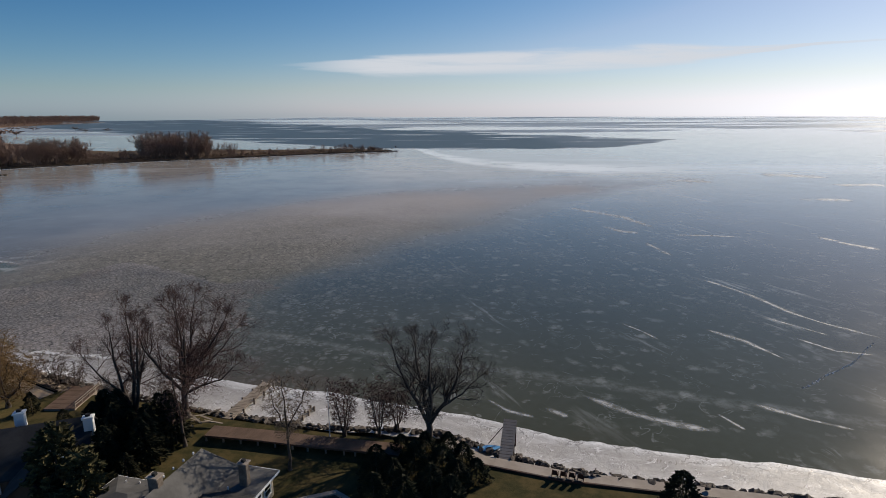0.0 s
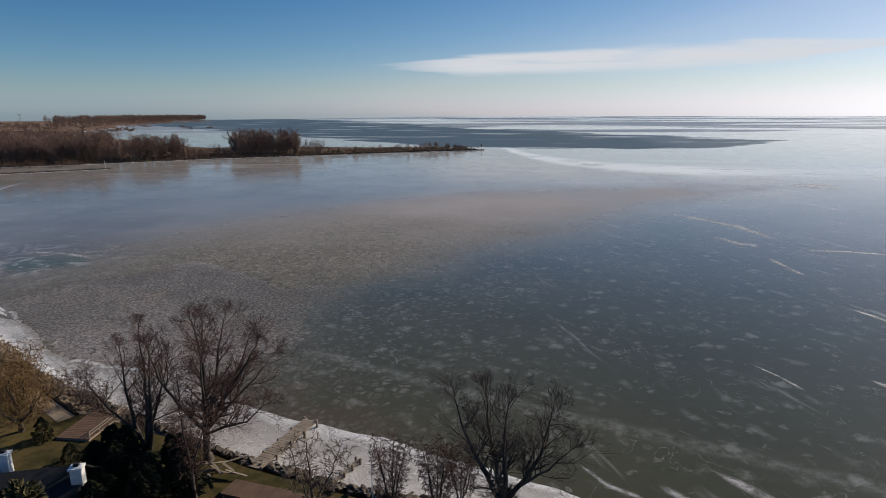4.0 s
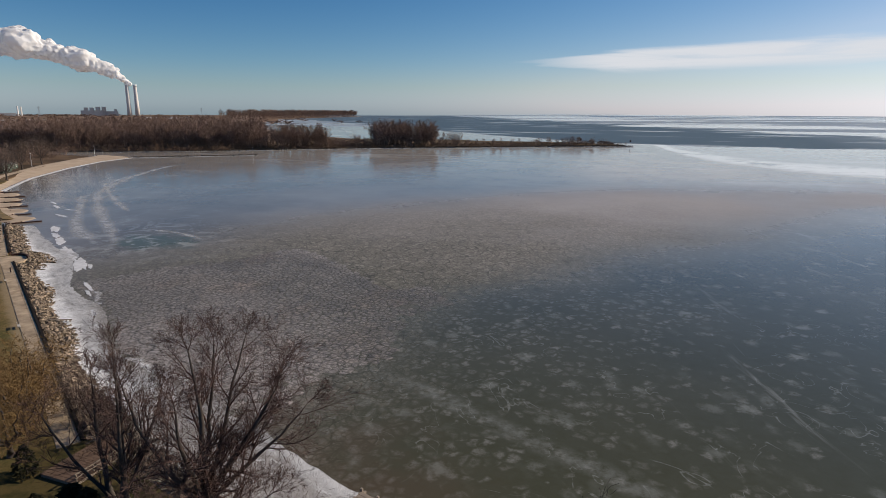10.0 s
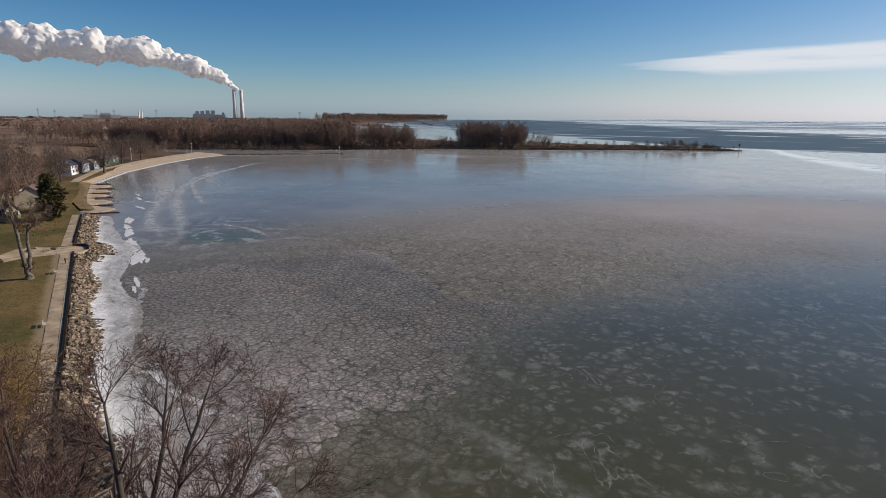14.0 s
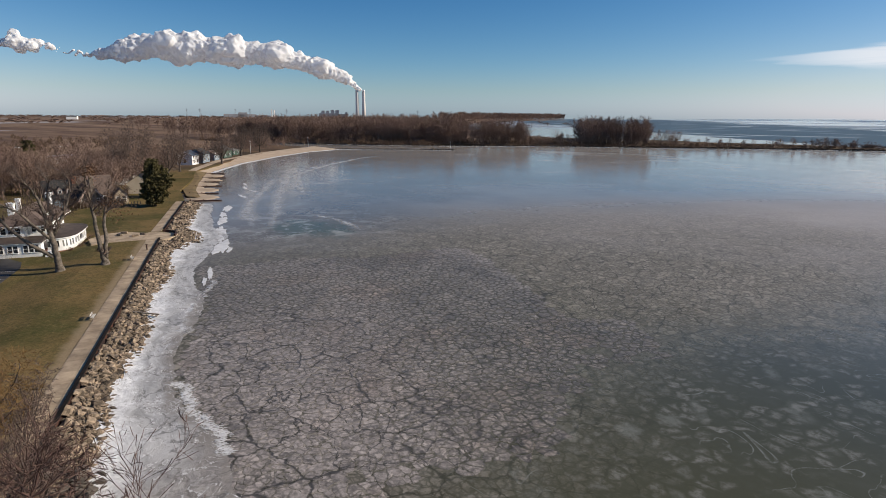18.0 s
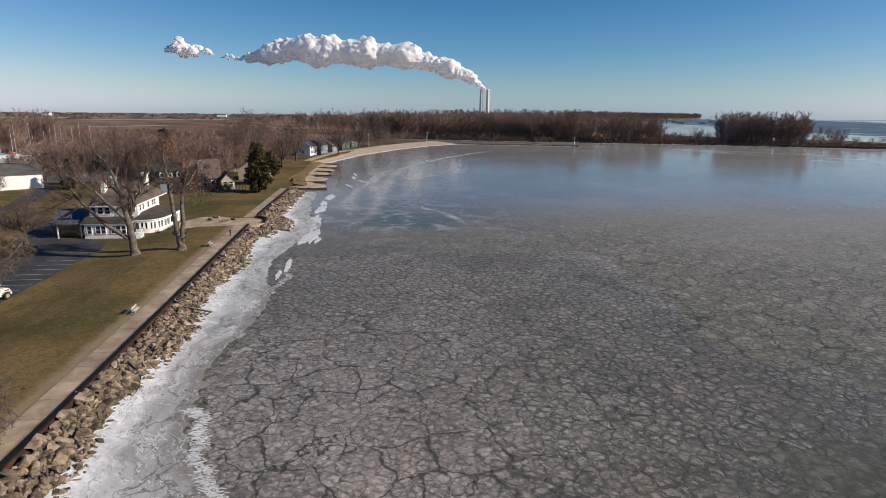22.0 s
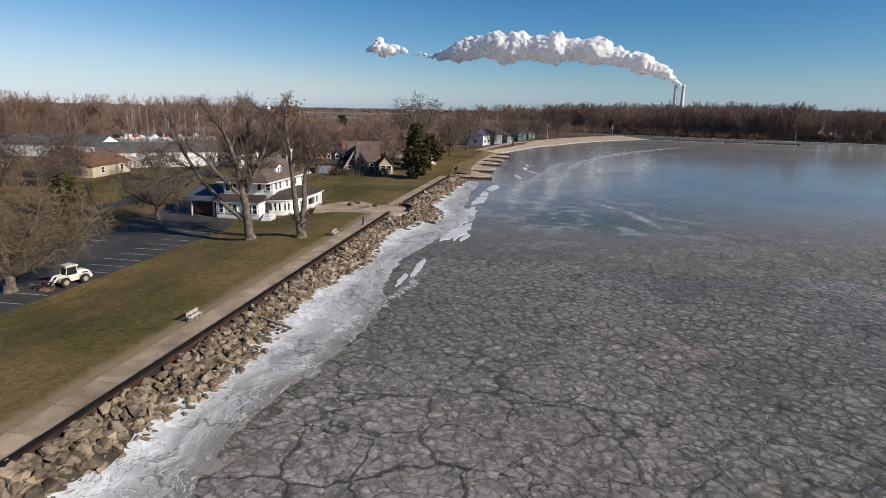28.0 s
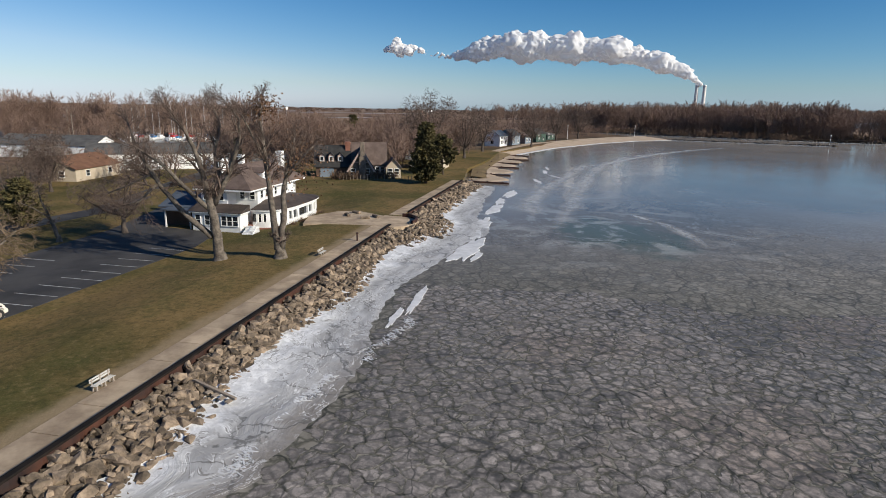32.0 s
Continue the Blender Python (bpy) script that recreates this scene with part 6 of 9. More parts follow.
gb = part("cross_gable", gable_walls(-2.6, -5.6, 3.4, -2.3, -0.3, 2.4, 4.6, "y"), FIELDSTONE, cot)
part("gable_roof", gable_roof(-2.6, -5.6, 3.4, 0.6, 2.42, 4.6, 0.5, 0.2, "y"), DARKROOF, gb)
for sx in (-1, 1):
    bm = bmesh.new()
    poly(bm, [(0.4 + sx * 3.5, -6.15, 1.55), (0.4 + sx * 3.0, -6.15, 1.55), (0.4, -6.15, 6.45), (0.4, -6.15, 7.2)])
    r = bmesh.ops.extrude_face_region(bm, geom=bm.faces[:])
    bmesh.ops.translate(bm, vec=(0, 0.12, 0), verts=[e for e in r["geom"] if isinstance(e, bmesh.types.BMVert)])
    bmesh.ops.recalc_face_normals(bm, faces=bm.faces[:])
    part("bargeboard", bm, PINK, gb)
part("tie_beam", boxes((-1.6, -5.7, 3.7, 2.4, -5.6, 3.95), (0.25, -5.7, 3.9, 0.5, -5.6, 6.2)), PINK, gb)
for x in (-1.5, 1.9):
    window_at(gb, x, -5.62, 0.9, 0, 1.0, 1.3)
part("stone_chimney", boxes((-0.1, -6.7, -0.3, 1.5, -5.62, 5.2), (0.15, -6.5, 5.2, 1.25, -5.7, 8.6), bevel=0.05), FIELDSTONE, cot, "tall field-stone chimney")
part("brick_chimney", boxes((-3.4, -0.8, 4.0, -2.2, 0.2, 8.4), (-3.55, -0.95, 7.9, -2.05, 0.35, 8.15), bevel=0.03), BRICK, cot, "red brick chimney")
part("porch_wall", gable_walls(6.4, -4.8, 10.0, 1.0, -0.3, 2.6, 2.0, "y"), TAN, cot)
part("porch_roof", gable_roof(6.4, -4.8, 10.0, 1.0, 2.62, 2.0, 0.4, 0.15, "y"), SHINGLE, cot)
for x in (7.4, 9.0):
    window_at(cot, x, -4.82, 0.9, 0, 1.0, 1.3)
for x in (4.4, 5.6):
    window_at(cot, x, -2.42, 1.0, 0, 0.9, 1.4)
rng = random.Random(66)
for i in range(9):
    f = i / 8
    x, y = -206.2 + 1.2 * math.sin(i), 134.2 + 14 * f
    tw = []
    sh = thing("shrub", pose(x, y, gz(x, y)), "dark bare garden shrub before the cottage", "shrub", "cottage shrubs")
    for _ in range(150):
        a, e, h = rng.uniform(0, 6.28), rng.uniform(0.4, 1.5), rng.uniform(1.0, 2.3)
        q = Vector((math.cos(a) * math.cos(e), math.sin(a) * math.cos(e), math.sin(e))) * h
        tw.append((rng.gauss(0, 0.2), rng.gauss(0, 0.2), -0.05, *q, 0.035, 0.02))
    v, f = tubes(tw, 3)
    part("stems", mesh_of("stems", v, f), SHRUB, sh)["kind"] = "stuff"
simple_house(pose(-230, 165, gz(-230, 165), 0, 0, turn_of(E3) + 90), 9, 10, 3.6, 3.2, TAN, SHINGLE, "tan gabled house behind the cedar", "y", windows=((0, -5.02, 1.2, 0, 1.4, 1.4), (0, -5.02, 4.2, 0, 1.2, 1.2), (-2.6, -5.02, 1.2, 0, 1.0, 1.3)))
for i in range(22):
    f = i / 21
    x, y = -204.9 + 3.5 * f, 135.4 + 16.5 * f
    ps = thing("fence_post", pose(x, y, gz(x, y)), "thin weathered garden fence post", "fence post", "garden fence posts")
    part("shaft", boxes((-0.05, -0.05, -0.1, 0.05, 0.05, 1.1)), TIMBER, ps)

# ---- village behind the park ----
W4 = lambda w, d: ((-w / 4, -d / 2 - 0.02, 1.0, 0, 1.3, 1.3), (w / 4, -d / 2 - 0.02, 1.0, 0, 1.3, 1.3), (-w / 2 - 0.02, -d / 5, 1.0, -90, 1.2, 1.3), (-w / 2 - 0.02, d / 5, 1.0, -90, 1.2, 1.3))
simple_house(pose(-229, 75.5, gz(-229, 75.5), 0, 0, turn_of(E2) + 8), 17, 11, 2.9, 2.5, TAN, RUSTROOF, "low tan bungalow with a rust-brown roof", "x", windows=W4(17, 11))
simple_house(pose(-293, 55, gz(-293, 55), 0, 0, turn_of(E2) + 95), 34, 13, 4.2, 2.8, WHITE, GREYROOF, "long white storage barn with a grey roof", "x", windows=((-17.02, 0, 1.0, -90, 2.2, 1.8),))
simple_house(pose(-251.5, 89.5, gz(-251.5, 89.5), 0, 0, 96), 32, 13, 4.4, 2.4, WHITE, GREYROOF, "long white shed with a grey roof", "x")
simple_house(pose(-262, 118, gz(-262, 118), 0, 0, turn_of(E2) + 90), 20, 12, 3.8, 2.8, WHITE, DARKROOF, "white shed with a dark roof", "x", windows=W4(20, 12))
simple_house(pose(-292, 122, gz(-292, 122), 0, 0, turn_of(E2) + 92), 22, 11, 4.2, 2.6, TAN, DARKROOF, "pale boat shed with a dark roof", "x")
simple_house(pose(-300, 150, gz(-300, 150), 0, 0, turn_of(E2) + 60), 12, 9, 3.4, 2.4, WHITE, GREYROOF, "small white house near the marina", "x", windows=W4(12, 9))
simple_house(pose(-330, 20, gz(-330, 20), 0, 0, turn_of(E2) + 90), 40, 12, 4.2, 2.4, WHITE, GREYROOF, "long white barn below the tree row", "x")
simple_house(pose(-246, 44, gz(-246, 44), 0, 0, turn_of(E2) + 10), 14, 10, 3.0, 2.4, TAN, DARKROOF, "low tan house among bare trees", "x", windows=W4(14, 10))
simple_house(pose(-264, 172, gz(-264, 172), 0, 0, turn_of(E3) + 5), 12, 9, 3.6, 2.6, WHITE, SHINGLE, "white cottage under bare trees", "x", windows=W4(12, 9))

# beach cottages
for x, y, w, d, h, r, wall, roof, lab in ((-323, 233, 8, 8, 4.8, 2.2, WHITE, BLUEROOF, "white two-storey beach house with a blue roof"), (-333, 244, 9, 8, 4.6, 2.6, SLATE, DARKROOF, "blue-grey beach house with a steep roof"),
                                           (-343, 256, 7, 7, 3.4, 2.0, SLATE, SHINGLE, "small blue-grey beach house"), (-358, 270, 13, 9, 4.4, 2.6, GREEN, DARKROOF, "dark green beach house"), (-376, 286, 12, 8, 2.8, 1.2, GREEN, GREYROOF, "low dark green beach pavilion")):
    simple_house(pose(x - 5.5, y - 6.0, GROUND, 0, 0, 130), w, d, h, r, wall, roof, lab, "x", group="beach houses", windows=((-w / 4, -d / 2 - 0.02, 1.0, 0, 1.3, 1.4), (w / 4, -d / 2 - 0.02, 1.0, 0, 1.3, 1.4), (-w / 4, -d / 2 - 0.02, 3.3, 0, 1.1, 1.0), (-w / 2 - 0.02, 0, 1.0, -90, 1.6, 1.4), (w / 2 + 0.02, 0, 1.0, 90, 1.6, 1.4)))

# ---- marina ----
bm = bmesh.new()
prism(bm, [(-372, 60), (-350, 112), (-368, 150), (-395, 205), (-440, 240), (-470, 215), (-440, 150), (-420, 90), (-410, 50)], 0.0, 0.39)
tagged(part("water", bm, mottled("basin ice", (0.20, 0.205, 0.21), (0.36, 0.365, 0.37), 0.03, 0.4, 0.3, 0.05)), "grey-blue frozen marina basin", "basin", "", "structure")
rng = random.Random(5)


def boat_hull(L, B, H):
    bm = bmesh.new()
    rows = []
    for f, wid, low in ((-0.5, 0.8, 0.15), (-0.2, 1.0, 0.0), (0.15, 0.9, 0.0), (0.38, 0.5, 0.15), (0.5, 0.03, 0.5)):
        x = f * L
        rows.append([bm.verts.new((x, -B / 2 * wid, H)), bm.verts.new((x, -B / 2 * wid * 0.7, H * 0.35 + low * H)), bm.verts.new((x, 0, low * H)), bm.verts.new((x, B / 2 * wid * 0.7, H * 0.35 + low * H)), bm.verts.new((x, B / 2 * wid, H))])
    for p, q in zip(rows, rows[1:]):
        for i in range(4):
            bm.faces.new((p[i], p[i + 1], q[i + 1], q[i]))
        bm.faces.new((p[4], p[0], q[0], q[4]))
    bm.faces.new(rows[0])
    bmesh.ops.recalc_face_normals(bm, faces=bm.faces[:])
    return bm


def boat(x, y, turn, L, mast, label, cover):
    b = thing("sailboat" if mast else "motorboat", pose(x, y, gz(x, y) + 0.02, 0, 0, turn), label, "boat", "marina boats")
    part("hull", boat_hull(L, L * 0.3, L * 0.2), TRIM, b)
    part("cabin", boxes((-L * 0.2, -L * 0.09, L * 0.19, L * 0.18, L * 0.09, L * 0.3), bevel=0.1), cover, b)
    if mast:
        v, f = sweep([[(L * 0.05, 0, L * 0.2, 0.13), (L * 0.05, 0, mast, 0.08)]], 6)
        part("mast", mesh_of("mast", v, f), MAST, b)
        v, f = sweep([[(L * 0.05, 0, L * 0.36, 0.09), (-L * 0.4, 0, L * 0.37, 0.09)]], 6)
        part("boom", mesh_of("boom", v, f), cover, b)


k = 0
for i in range(26):
    f = i / 25
    boat(-393 + 20 * f + rng.uniform(-7, 7), 62 + 68 * f + rng.uniform(-3, 3), 150 + rng.uniform(-8, 8), rng.uniform(7.5, 10), rng.uniform(12.5, 17), "white sailboat with a bare mast in the marina", (BLUE, TRIM, RED, TRIM)[i % 4])
for i in range(8):
    boat(-366 - 4 * i + rng.uniform(-3, 3), 138 + 7.5 * i, 150 + rng.uniform(-10, 10), rng.uniform(6, 9), 0, "white motorboat laid up in the marina", (TRIM, BLUE)[i % 2])
for i in range(5):
    boat(-306 + rng.uniform(-3, 3), 62 + 7 * i, 60 + rng.uniform(-10, 10), rng.uniform(6, 8.5), 0, "white motorboat stored on land", (TRIM, RED, TRIM, BLUE, TRIM)[i])
for x, y, h in ((-300, 58, 14), (-335, 48, 15), (-330, 70, 13)):
    p = thing("utility_pole", pose(x, y, gz(x, y)), "tall thin pale utility pole", "pole", "utility poles")
    v, f = sweep([[(0, 0, -0.3, 0.17), (0, 0, h, 0.11)]], 6)
    part("shaft", mesh_of("shaft", v, f), TIMBER, p)
    part("crossarm", boxes((-1.0, -0.06, h - 0.8, 1.0, 0.06, h - 0.65)), TIMBER, p)

# ---- cars on the road beyond the marina ----
tagged(strip("road", [(-585, 120), (-560, 190), (-548, 260), (-600, 380)], -3.5, 3.5, 0.1, 0.30, ASPHALT), "straight grey road across the marsh", "road", "", "structure")
for i in range(7):
    x, y = -566 + 3 * (i % 3), 168 + 13 * i
    c = thing("car", pose(x, y, gz(x, y) + 0.04, 0, 0, 80), ("dark parked car on the marsh road", "white parked car on the marsh road")[i % 2], "car", "cars on the marsh road")
    part("body", boxes((-2.2, -0.9, 0.35, 2.2, 0.9, 0.95), bevel=0.15), (BLACK, TRIM)[i % 2], c)
    part("cabin", boxes((-1.4, -0.75, 0.93, 0.9, 0.75, 1.5), bevel=0.2), GLASS, c)
    for sx in (-1.4, 1.4):
        for sy in (-0.85, 0.85):
            bm = bmesh.new()
            bmesh.ops.create_cone(bm, cap_ends=True, segments=10, radius1=0.34, radius2=0.34, depth=0.22, matrix=Matrix.Translation((sx, sy, 0.34)) @ Matrix.Rotation(math.pi / 2, 4, "X"))
            part("wheel", bm, BLACK, c)

# ---- sand beach, groynes, jetty ----
bm = bmesh.new()
water_line = [(-214, 177.5), (-232, 185), (-252, 196), (-270, 207), (-291, 219.5), (-303, 231), (-330, 258), (-366, 306), (-392, 350), (-402, 385), (-414, 392)]
grass_line = [(-211, 173.6), (-229.5, 181), (-249.5, 192), (-267, 202.6), (-290, 212), (-300, 219), (-338, 250), (-382, 304), (-412, 352), (-420, 372), (-428, 382)]
vs = []
for (wx, wy), (gx, gy) in zip(water_line, grass_line):
    low = wx > -280
    vs.append([bm.verts.new((wx, wy, -0.06)), bm.verts.new(((wx + gx) / 2, (wy + gy) / 2, 0.3 if low else 0.75)), bm.verts.new((gx, gy, 0.55 if low else GROUND + 0.06)), bm.verts.new((gx - 3, gy - 2, 0.7 if low else GROUND + 0.03))])
for p, q in list(zip(vs, vs[1:]))[4:]:
    for i in range(3):
        bm.faces.new((p[i], p[i + 1], q[i + 1], q[i]))
bank = bmesh.new()
rows = [[bank.verts.new(v.co) for v in r] for r in vs[:5]]
for p, q in zip(rows, rows[1:]):
    for i in range(3):
        bank.faces.new((p[i], p[i + 1], q[i + 1], q[i]))
bmesh.ops.recalc_face_normals(bank, faces=bank.faces[:])
for fc in bank.faces:
    if fc.normal.z < 0:
        fc.normal_flip()
tagged(part("bank", bank, mottled("dry bank grass", (0.10, 0.075, 0.032), (0.24, 0.165, 0.08), 0.3, 3.0, 0.95, 0.5)), "grassy bank that slopes to the shore ice", "bank", "", "structure")
apron = bmesh.new()
rows = [[apron.verts.new((r[0].co.x + 1.6 * N3.x, r[0].co.y + 1.6 * N3.y, -0.05)), apron.verts.new((r[0].co.x, r[0].co.y, 0.22)), apron.verts.new((r[1].co.x, r[1].co.y, 0.36))] for r in vs[:5]]
for p, q in zip(rows, rows[1:]):
    for i in range(2):
        apron.faces.new((p[i], p[i + 1], q[i + 1], q[i]))
bmesh.ops.recalc_face_normals(apron, faces=apron.faces[:])
for fc in apron.faces:
    if fc.normal.z < 0:
        fc.normal_flip()
tagged(part("sand_apron", apron, SAND), "narrow pale sand strip between the groynes", "sand", "", "structure")
for v in [v for v in bm.verts if not v.link_faces]:
    bm.verts.remove(v)
bmesh.ops.recalc_face_normals(bm, faces=bm.faces[:])
for fc in bm.faces:
    if fc.normal.z < 0:
        fc.normal_flip()
tagged(part("beach", bm, SAND), "pale sand beach with a snowy waterline", "beach", "", "structure")
tagged(strip("waterline_ice", water_line[4:], -2.2, -0.2, -0.03, 0.1, SNOW), "narrow white ice rim along the beach", "ice", "", "structure")
for x, y, a in ((-205, 170, 0), (-222, 178, 1), (-241, 189.5, 0), (-255, 196, 1), (-268, 206, 0), (-285, 214.5, 1)):
    d = N3
    gr = thing("groyne", pose(x, y, 0, 0, 0, turn_of(Vector((0.55, 0.83)))), "low dark timber groyne across the beach", "groyne", "beach groynes")
    for i in range(3):
        part("pile", boxes((-1.5 + i * 4.0, -0.16, -0.3, -1.2 + i * 4.0, 0.16, 0.8 - 0.15 * i), bevel=0.03), STEEL, gr)
    part("plank", boxes((-1.6, -0.16, -0.1, 8.2, 0.16, 0.42), bevel=0.03), STEEL, gr)


# sand and frozen slush held between the groynes
for i, (x, y) in enumerate(((-213, 174.5), (-231, 184), (-248, 193), (-261, 201), (-276, 210.5))):
    pad = bmesh.new()
    rim = []
    for j in range(28):
        a = 2 * math.pi * j / 28
        r = 1 + 0.25 * noise.noise(Vector((math.cos(a) * 2 + i, math.sin(a) * 2, i * 1.7)))
        u, w = 6.6 * math.cos(a) * r, 5.2 * math.sin(a) * r
        rim.append((x + u * E3.x + (w + 2.2) * N3.x, y + u * E3.y + (w + 2.2) * N3.y))
    lo = [pad.verts.new((*p, -0.04)) for p in rim]
    hi = [pad.verts.new((x + 2.2 * N3.x + (p[0] - x - 2.2 * N3.x) * 0.8, y + 2.2 * N3.y + (p[1] - y - 2.2 * N3.y) * 0.8, 0.24)) for p in rim]
    pad.faces.new(hi)
    for j in range(28):
        pad.faces.new((lo[j], lo[(j + 1) % 28], hi[(j + 1) % 28], hi[j]))
    bmesh.ops.recalc_face_normals(pad, faces=pad.faces[:])
    tagged(part("sand_pad", pad, SAND), "pale frozen sand caught between two groynes", "sand", "sand pads between groynes", "structure")


def rock_mesh(seed, n=13):
    rng = random.Random(seed)
    bm = bmesh.new()
    for _ in range(n):
        v = Vector((rng.gauss(0, 1), rng.gauss(0, 1), rng.gauss(0, 1))).normalized()
        bm.verts.new((v.x * 0.62 * rng.uniform(0.7, 1.15), v.y * 0.48 * rng.uniform(0.7, 1.15), v.z * 0.38 * rng.uniform(0.7, 1.15)))
    bmesh.ops.convex_hull(bm, input=bm.verts[:])
    for v in [v for v in bm.verts if not v.link_faces]:
        bm.verts.remove(v)
    me = bpy.data.meshes.new("rock")
    bm.to_mesh(me)
    bm.free()
    return me


ROCKS = [rock_mesh(i) for i in range(14)]


def rock_arrays(spots):
    """Joined rocks: spots are rows x y z size turn tip kind."""
    V, F, off = [], [], 0
    for x, y, z, s, a, b, i in spots:
        me = ROCKS[int(i) % len(ROCKS)]
        m = np.array(Matrix.Rotation(a, 3, "Z") @ Matrix.Rotation(b, 3, "X")) * s
        v = np.array([q.co for q in me.vertices]) @ m.T + (x, y, z)
        V.append(v)
        for p in me.polygons:
            F.append([j + off for j in p.vertices])
        off += len(v)
    return mesh_of("rocks", np.concatenate(V), F)


ROCKSTUFF = mottled("riprap", (0.045, 0.035, 0.026), (0.36, 0.275, 0.195), 1.6, 9.0, 0.9, 0.9, 0.10, vary=0.5, island=True)
DARKROCK = mottled("dark riprap", (0.035, 0.029, 0.025), (0.14, 0.115, 0.092), 0.9, 6.0, 0.9, 0.5, 0.05, vary=0.4, island=True)
rng = random.Random(21)
sp = []
for i in range(190):
    f = i / 189
    for _ in range(3):
        x, y = -405 + 72 * f + rng.uniform(-1.5, 1.5), 386 + 64 * f + rng.uniform(-1.8, 1.8)
        sp.append((x, y, rng.uniform(-0.1, 0.5), rng.uniform(0.9, 1.9), rng.uniform(0, 6), rng.uniform(0, 6), rng.randrange(14)))
jt = part("jetty", rock_arrays(sp), DARKROCK)
tagged(jt, "low dark rubble jetty at the channel mouth", "jetty", "", "stuff")
tagged(strip("waterline_ice", [(-402, 386), (-370, 415), (-334, 447)], -3.6, -1.4, -0.03, 0.09, SNOW), "white ice rim along the jetty", "ice", "", "structure")
for x, y, h in ((-336, 447.5, 6.0), (-383, 296, 9), (-432, 378, 8)):
    lp = thing("lamp_post", pose(x, y, 0.2), "slim white lamp post on the shore", "lamp post", "shore lamp posts")
    v, f = sweep([[(0, 0, -0.3, 0.12), (0, 0, h, 0.08)]], 6)
    part("pole", mesh_of("pole", v, f), TRIM, lp)
    part("head", boxes((-0.25, -0.25, h, 0.25, 0.25, h + 0.5), bevel=0.08), TRIM, lp)

# ---- woods, thickets and reeds ----
COTTON = dict(FAR, segs=(4, 3, 2, 1, 1), kids=(9, 5, 4, 3), first=(0.14, 0.1, 0.05, 0.1), ang=((14, 44), (14, 40), (14, 42), (14, 45)), ratio=(0.58, 0.6, 0.6, 0.6), rise=(0.03, 0.12, 0.12, 0.1, 0.05), wob=0.09)
ROUND = dict(FAR, segs=(4, 3, 2, 1, 1), kids=(8, 6, 5, 3), first=(0.12, 0.1, 0.05, 0.1), ang=((22, 62), (18, 45), (14, 40), (14, 45)), ratio=(0.75, 0.62, 0.62, 0.6), stem=0.55, wob=0.1, rise=(0.03, 0.12, 0.1, 0.08, 0.05))
BRUSH = dict(FAR, kids=(8, 5, 3), first=(0.02, 0.1, 0.05), ang=((25, 75), (18, 45), (14, 40)), ratio=(0.8, 0.62, 0.62), stem=0.35, wob=0.12, rise=(0.03, 0.12, 0.1, 0.08))
brushes = [far_tree(s, 12.0, BRUSH, 4.0) for s in range(90, 96)]
cotton = [far_tree(s, 29.0, COTTON, 2.6) for s in range(40, 47)]
rounded = [far_tree(s, 12.0, ROUND, 0.9) for s in range(60, 66)]
midtall = [far_tree(s, 21.0, dict(COTTON, kids=(9, 6, 4, 3)), 1.3) for s in range(70, 76)]
rng = random.Random(9)


def scatter(n, a, b, depth, size, kinds, power=1.4):
    """Spots along the line a b and back from it by up to depth."""
    a, b = Vector(a), Vector(b)
    t = (b - a).normalized()
    o = Vector((-t.y, t.x)) * (1 if depth > 0 else -1)
    out = []
    for _ in range(n):
        p = a.lerp(b, rng.random()) + o * (rng.random() ** power) * abs(depth)
        out.append((p.x, p.y, gz(p.x, p.y) - 0.4, rng.uniform(*size), rng.uniform(0, 6.28), rng.randrange(kinds)))
    return out


def on_land(x, y, keep=25.0):
    """True inside the coast line and at least keep metres from its corners' edges."""
    c, hit_ = COAST, False
    for (x0, y0), (x1, y1) in zip(c, c[1:] + c[:1]):
        if (y0 > y) != (y1 > y) and x < x0 + (x1 - x0) * (y - y0) / (y1 - y0):
            hit_ = not hit_
        dx, dy = x1 - x0, y1 - y0
        f = min(1.0, max(0.0, ((x - x0) * dx + (y - y0) * dy) / (dx * dx + dy * dy)))
        if math.hypot(x - x0 - dx * f, y - y0 - dy * f) < keep:
            return False
    return hit_


spots = scatter(260, (-380, 500), (-470, 440), -200, (0.66, 0.98), 7) + scatter(330, (-470, 440), (-575, 395), -260, (0.64, 0.96), 7)
spots += scatter(240, (-380, 500), (-575, 395), -70, (0.25, 0.6), 7)
spots += scatter(130, (-575, 395), (-720, 390), -220, (0.62, 0.9), 7)
grove("woods", spots, cotton, WOODS, "dense tall leafless woods on the spit")
spots = scatter(110, (-294, 582), (-238, 620), 46, (0.6, 0.98), 7, 0.9) + scatter(80, (-312, 570), (-215, 634), 40, (0.22, 0.55), 7)
grove("woods", spots, cotton, WOODS, "clump of tall bare trees on the spit")
spots = scatter(70, (-358, 520), (-326, 550), 44, (0.5, 0.86), 7, 0.9) + scatter(60, (-412, 474), (-354, 524), 70, (0.4, 0.82), 7) + scatter(50, (-392, 490), (-306, 568), 40, (0.15, 0.32), 7)
grove("woods", spots, cotton, WOODS, "smaller clump of bare trees on the spit")
spots = scatter(60, (-225, 628), (-75, 722), 14, (0.25, 0.8), 6) + scatter(14, (-150, 684), (-85, 716), 10, (0.5, 0.95), 6) + scatter(26, (-330, 548), (-296, 580), 34, (0.4, 0.9), 6)
grove("thicket", spots, rounded, WOODS, "scattered small bare trees along the spit")
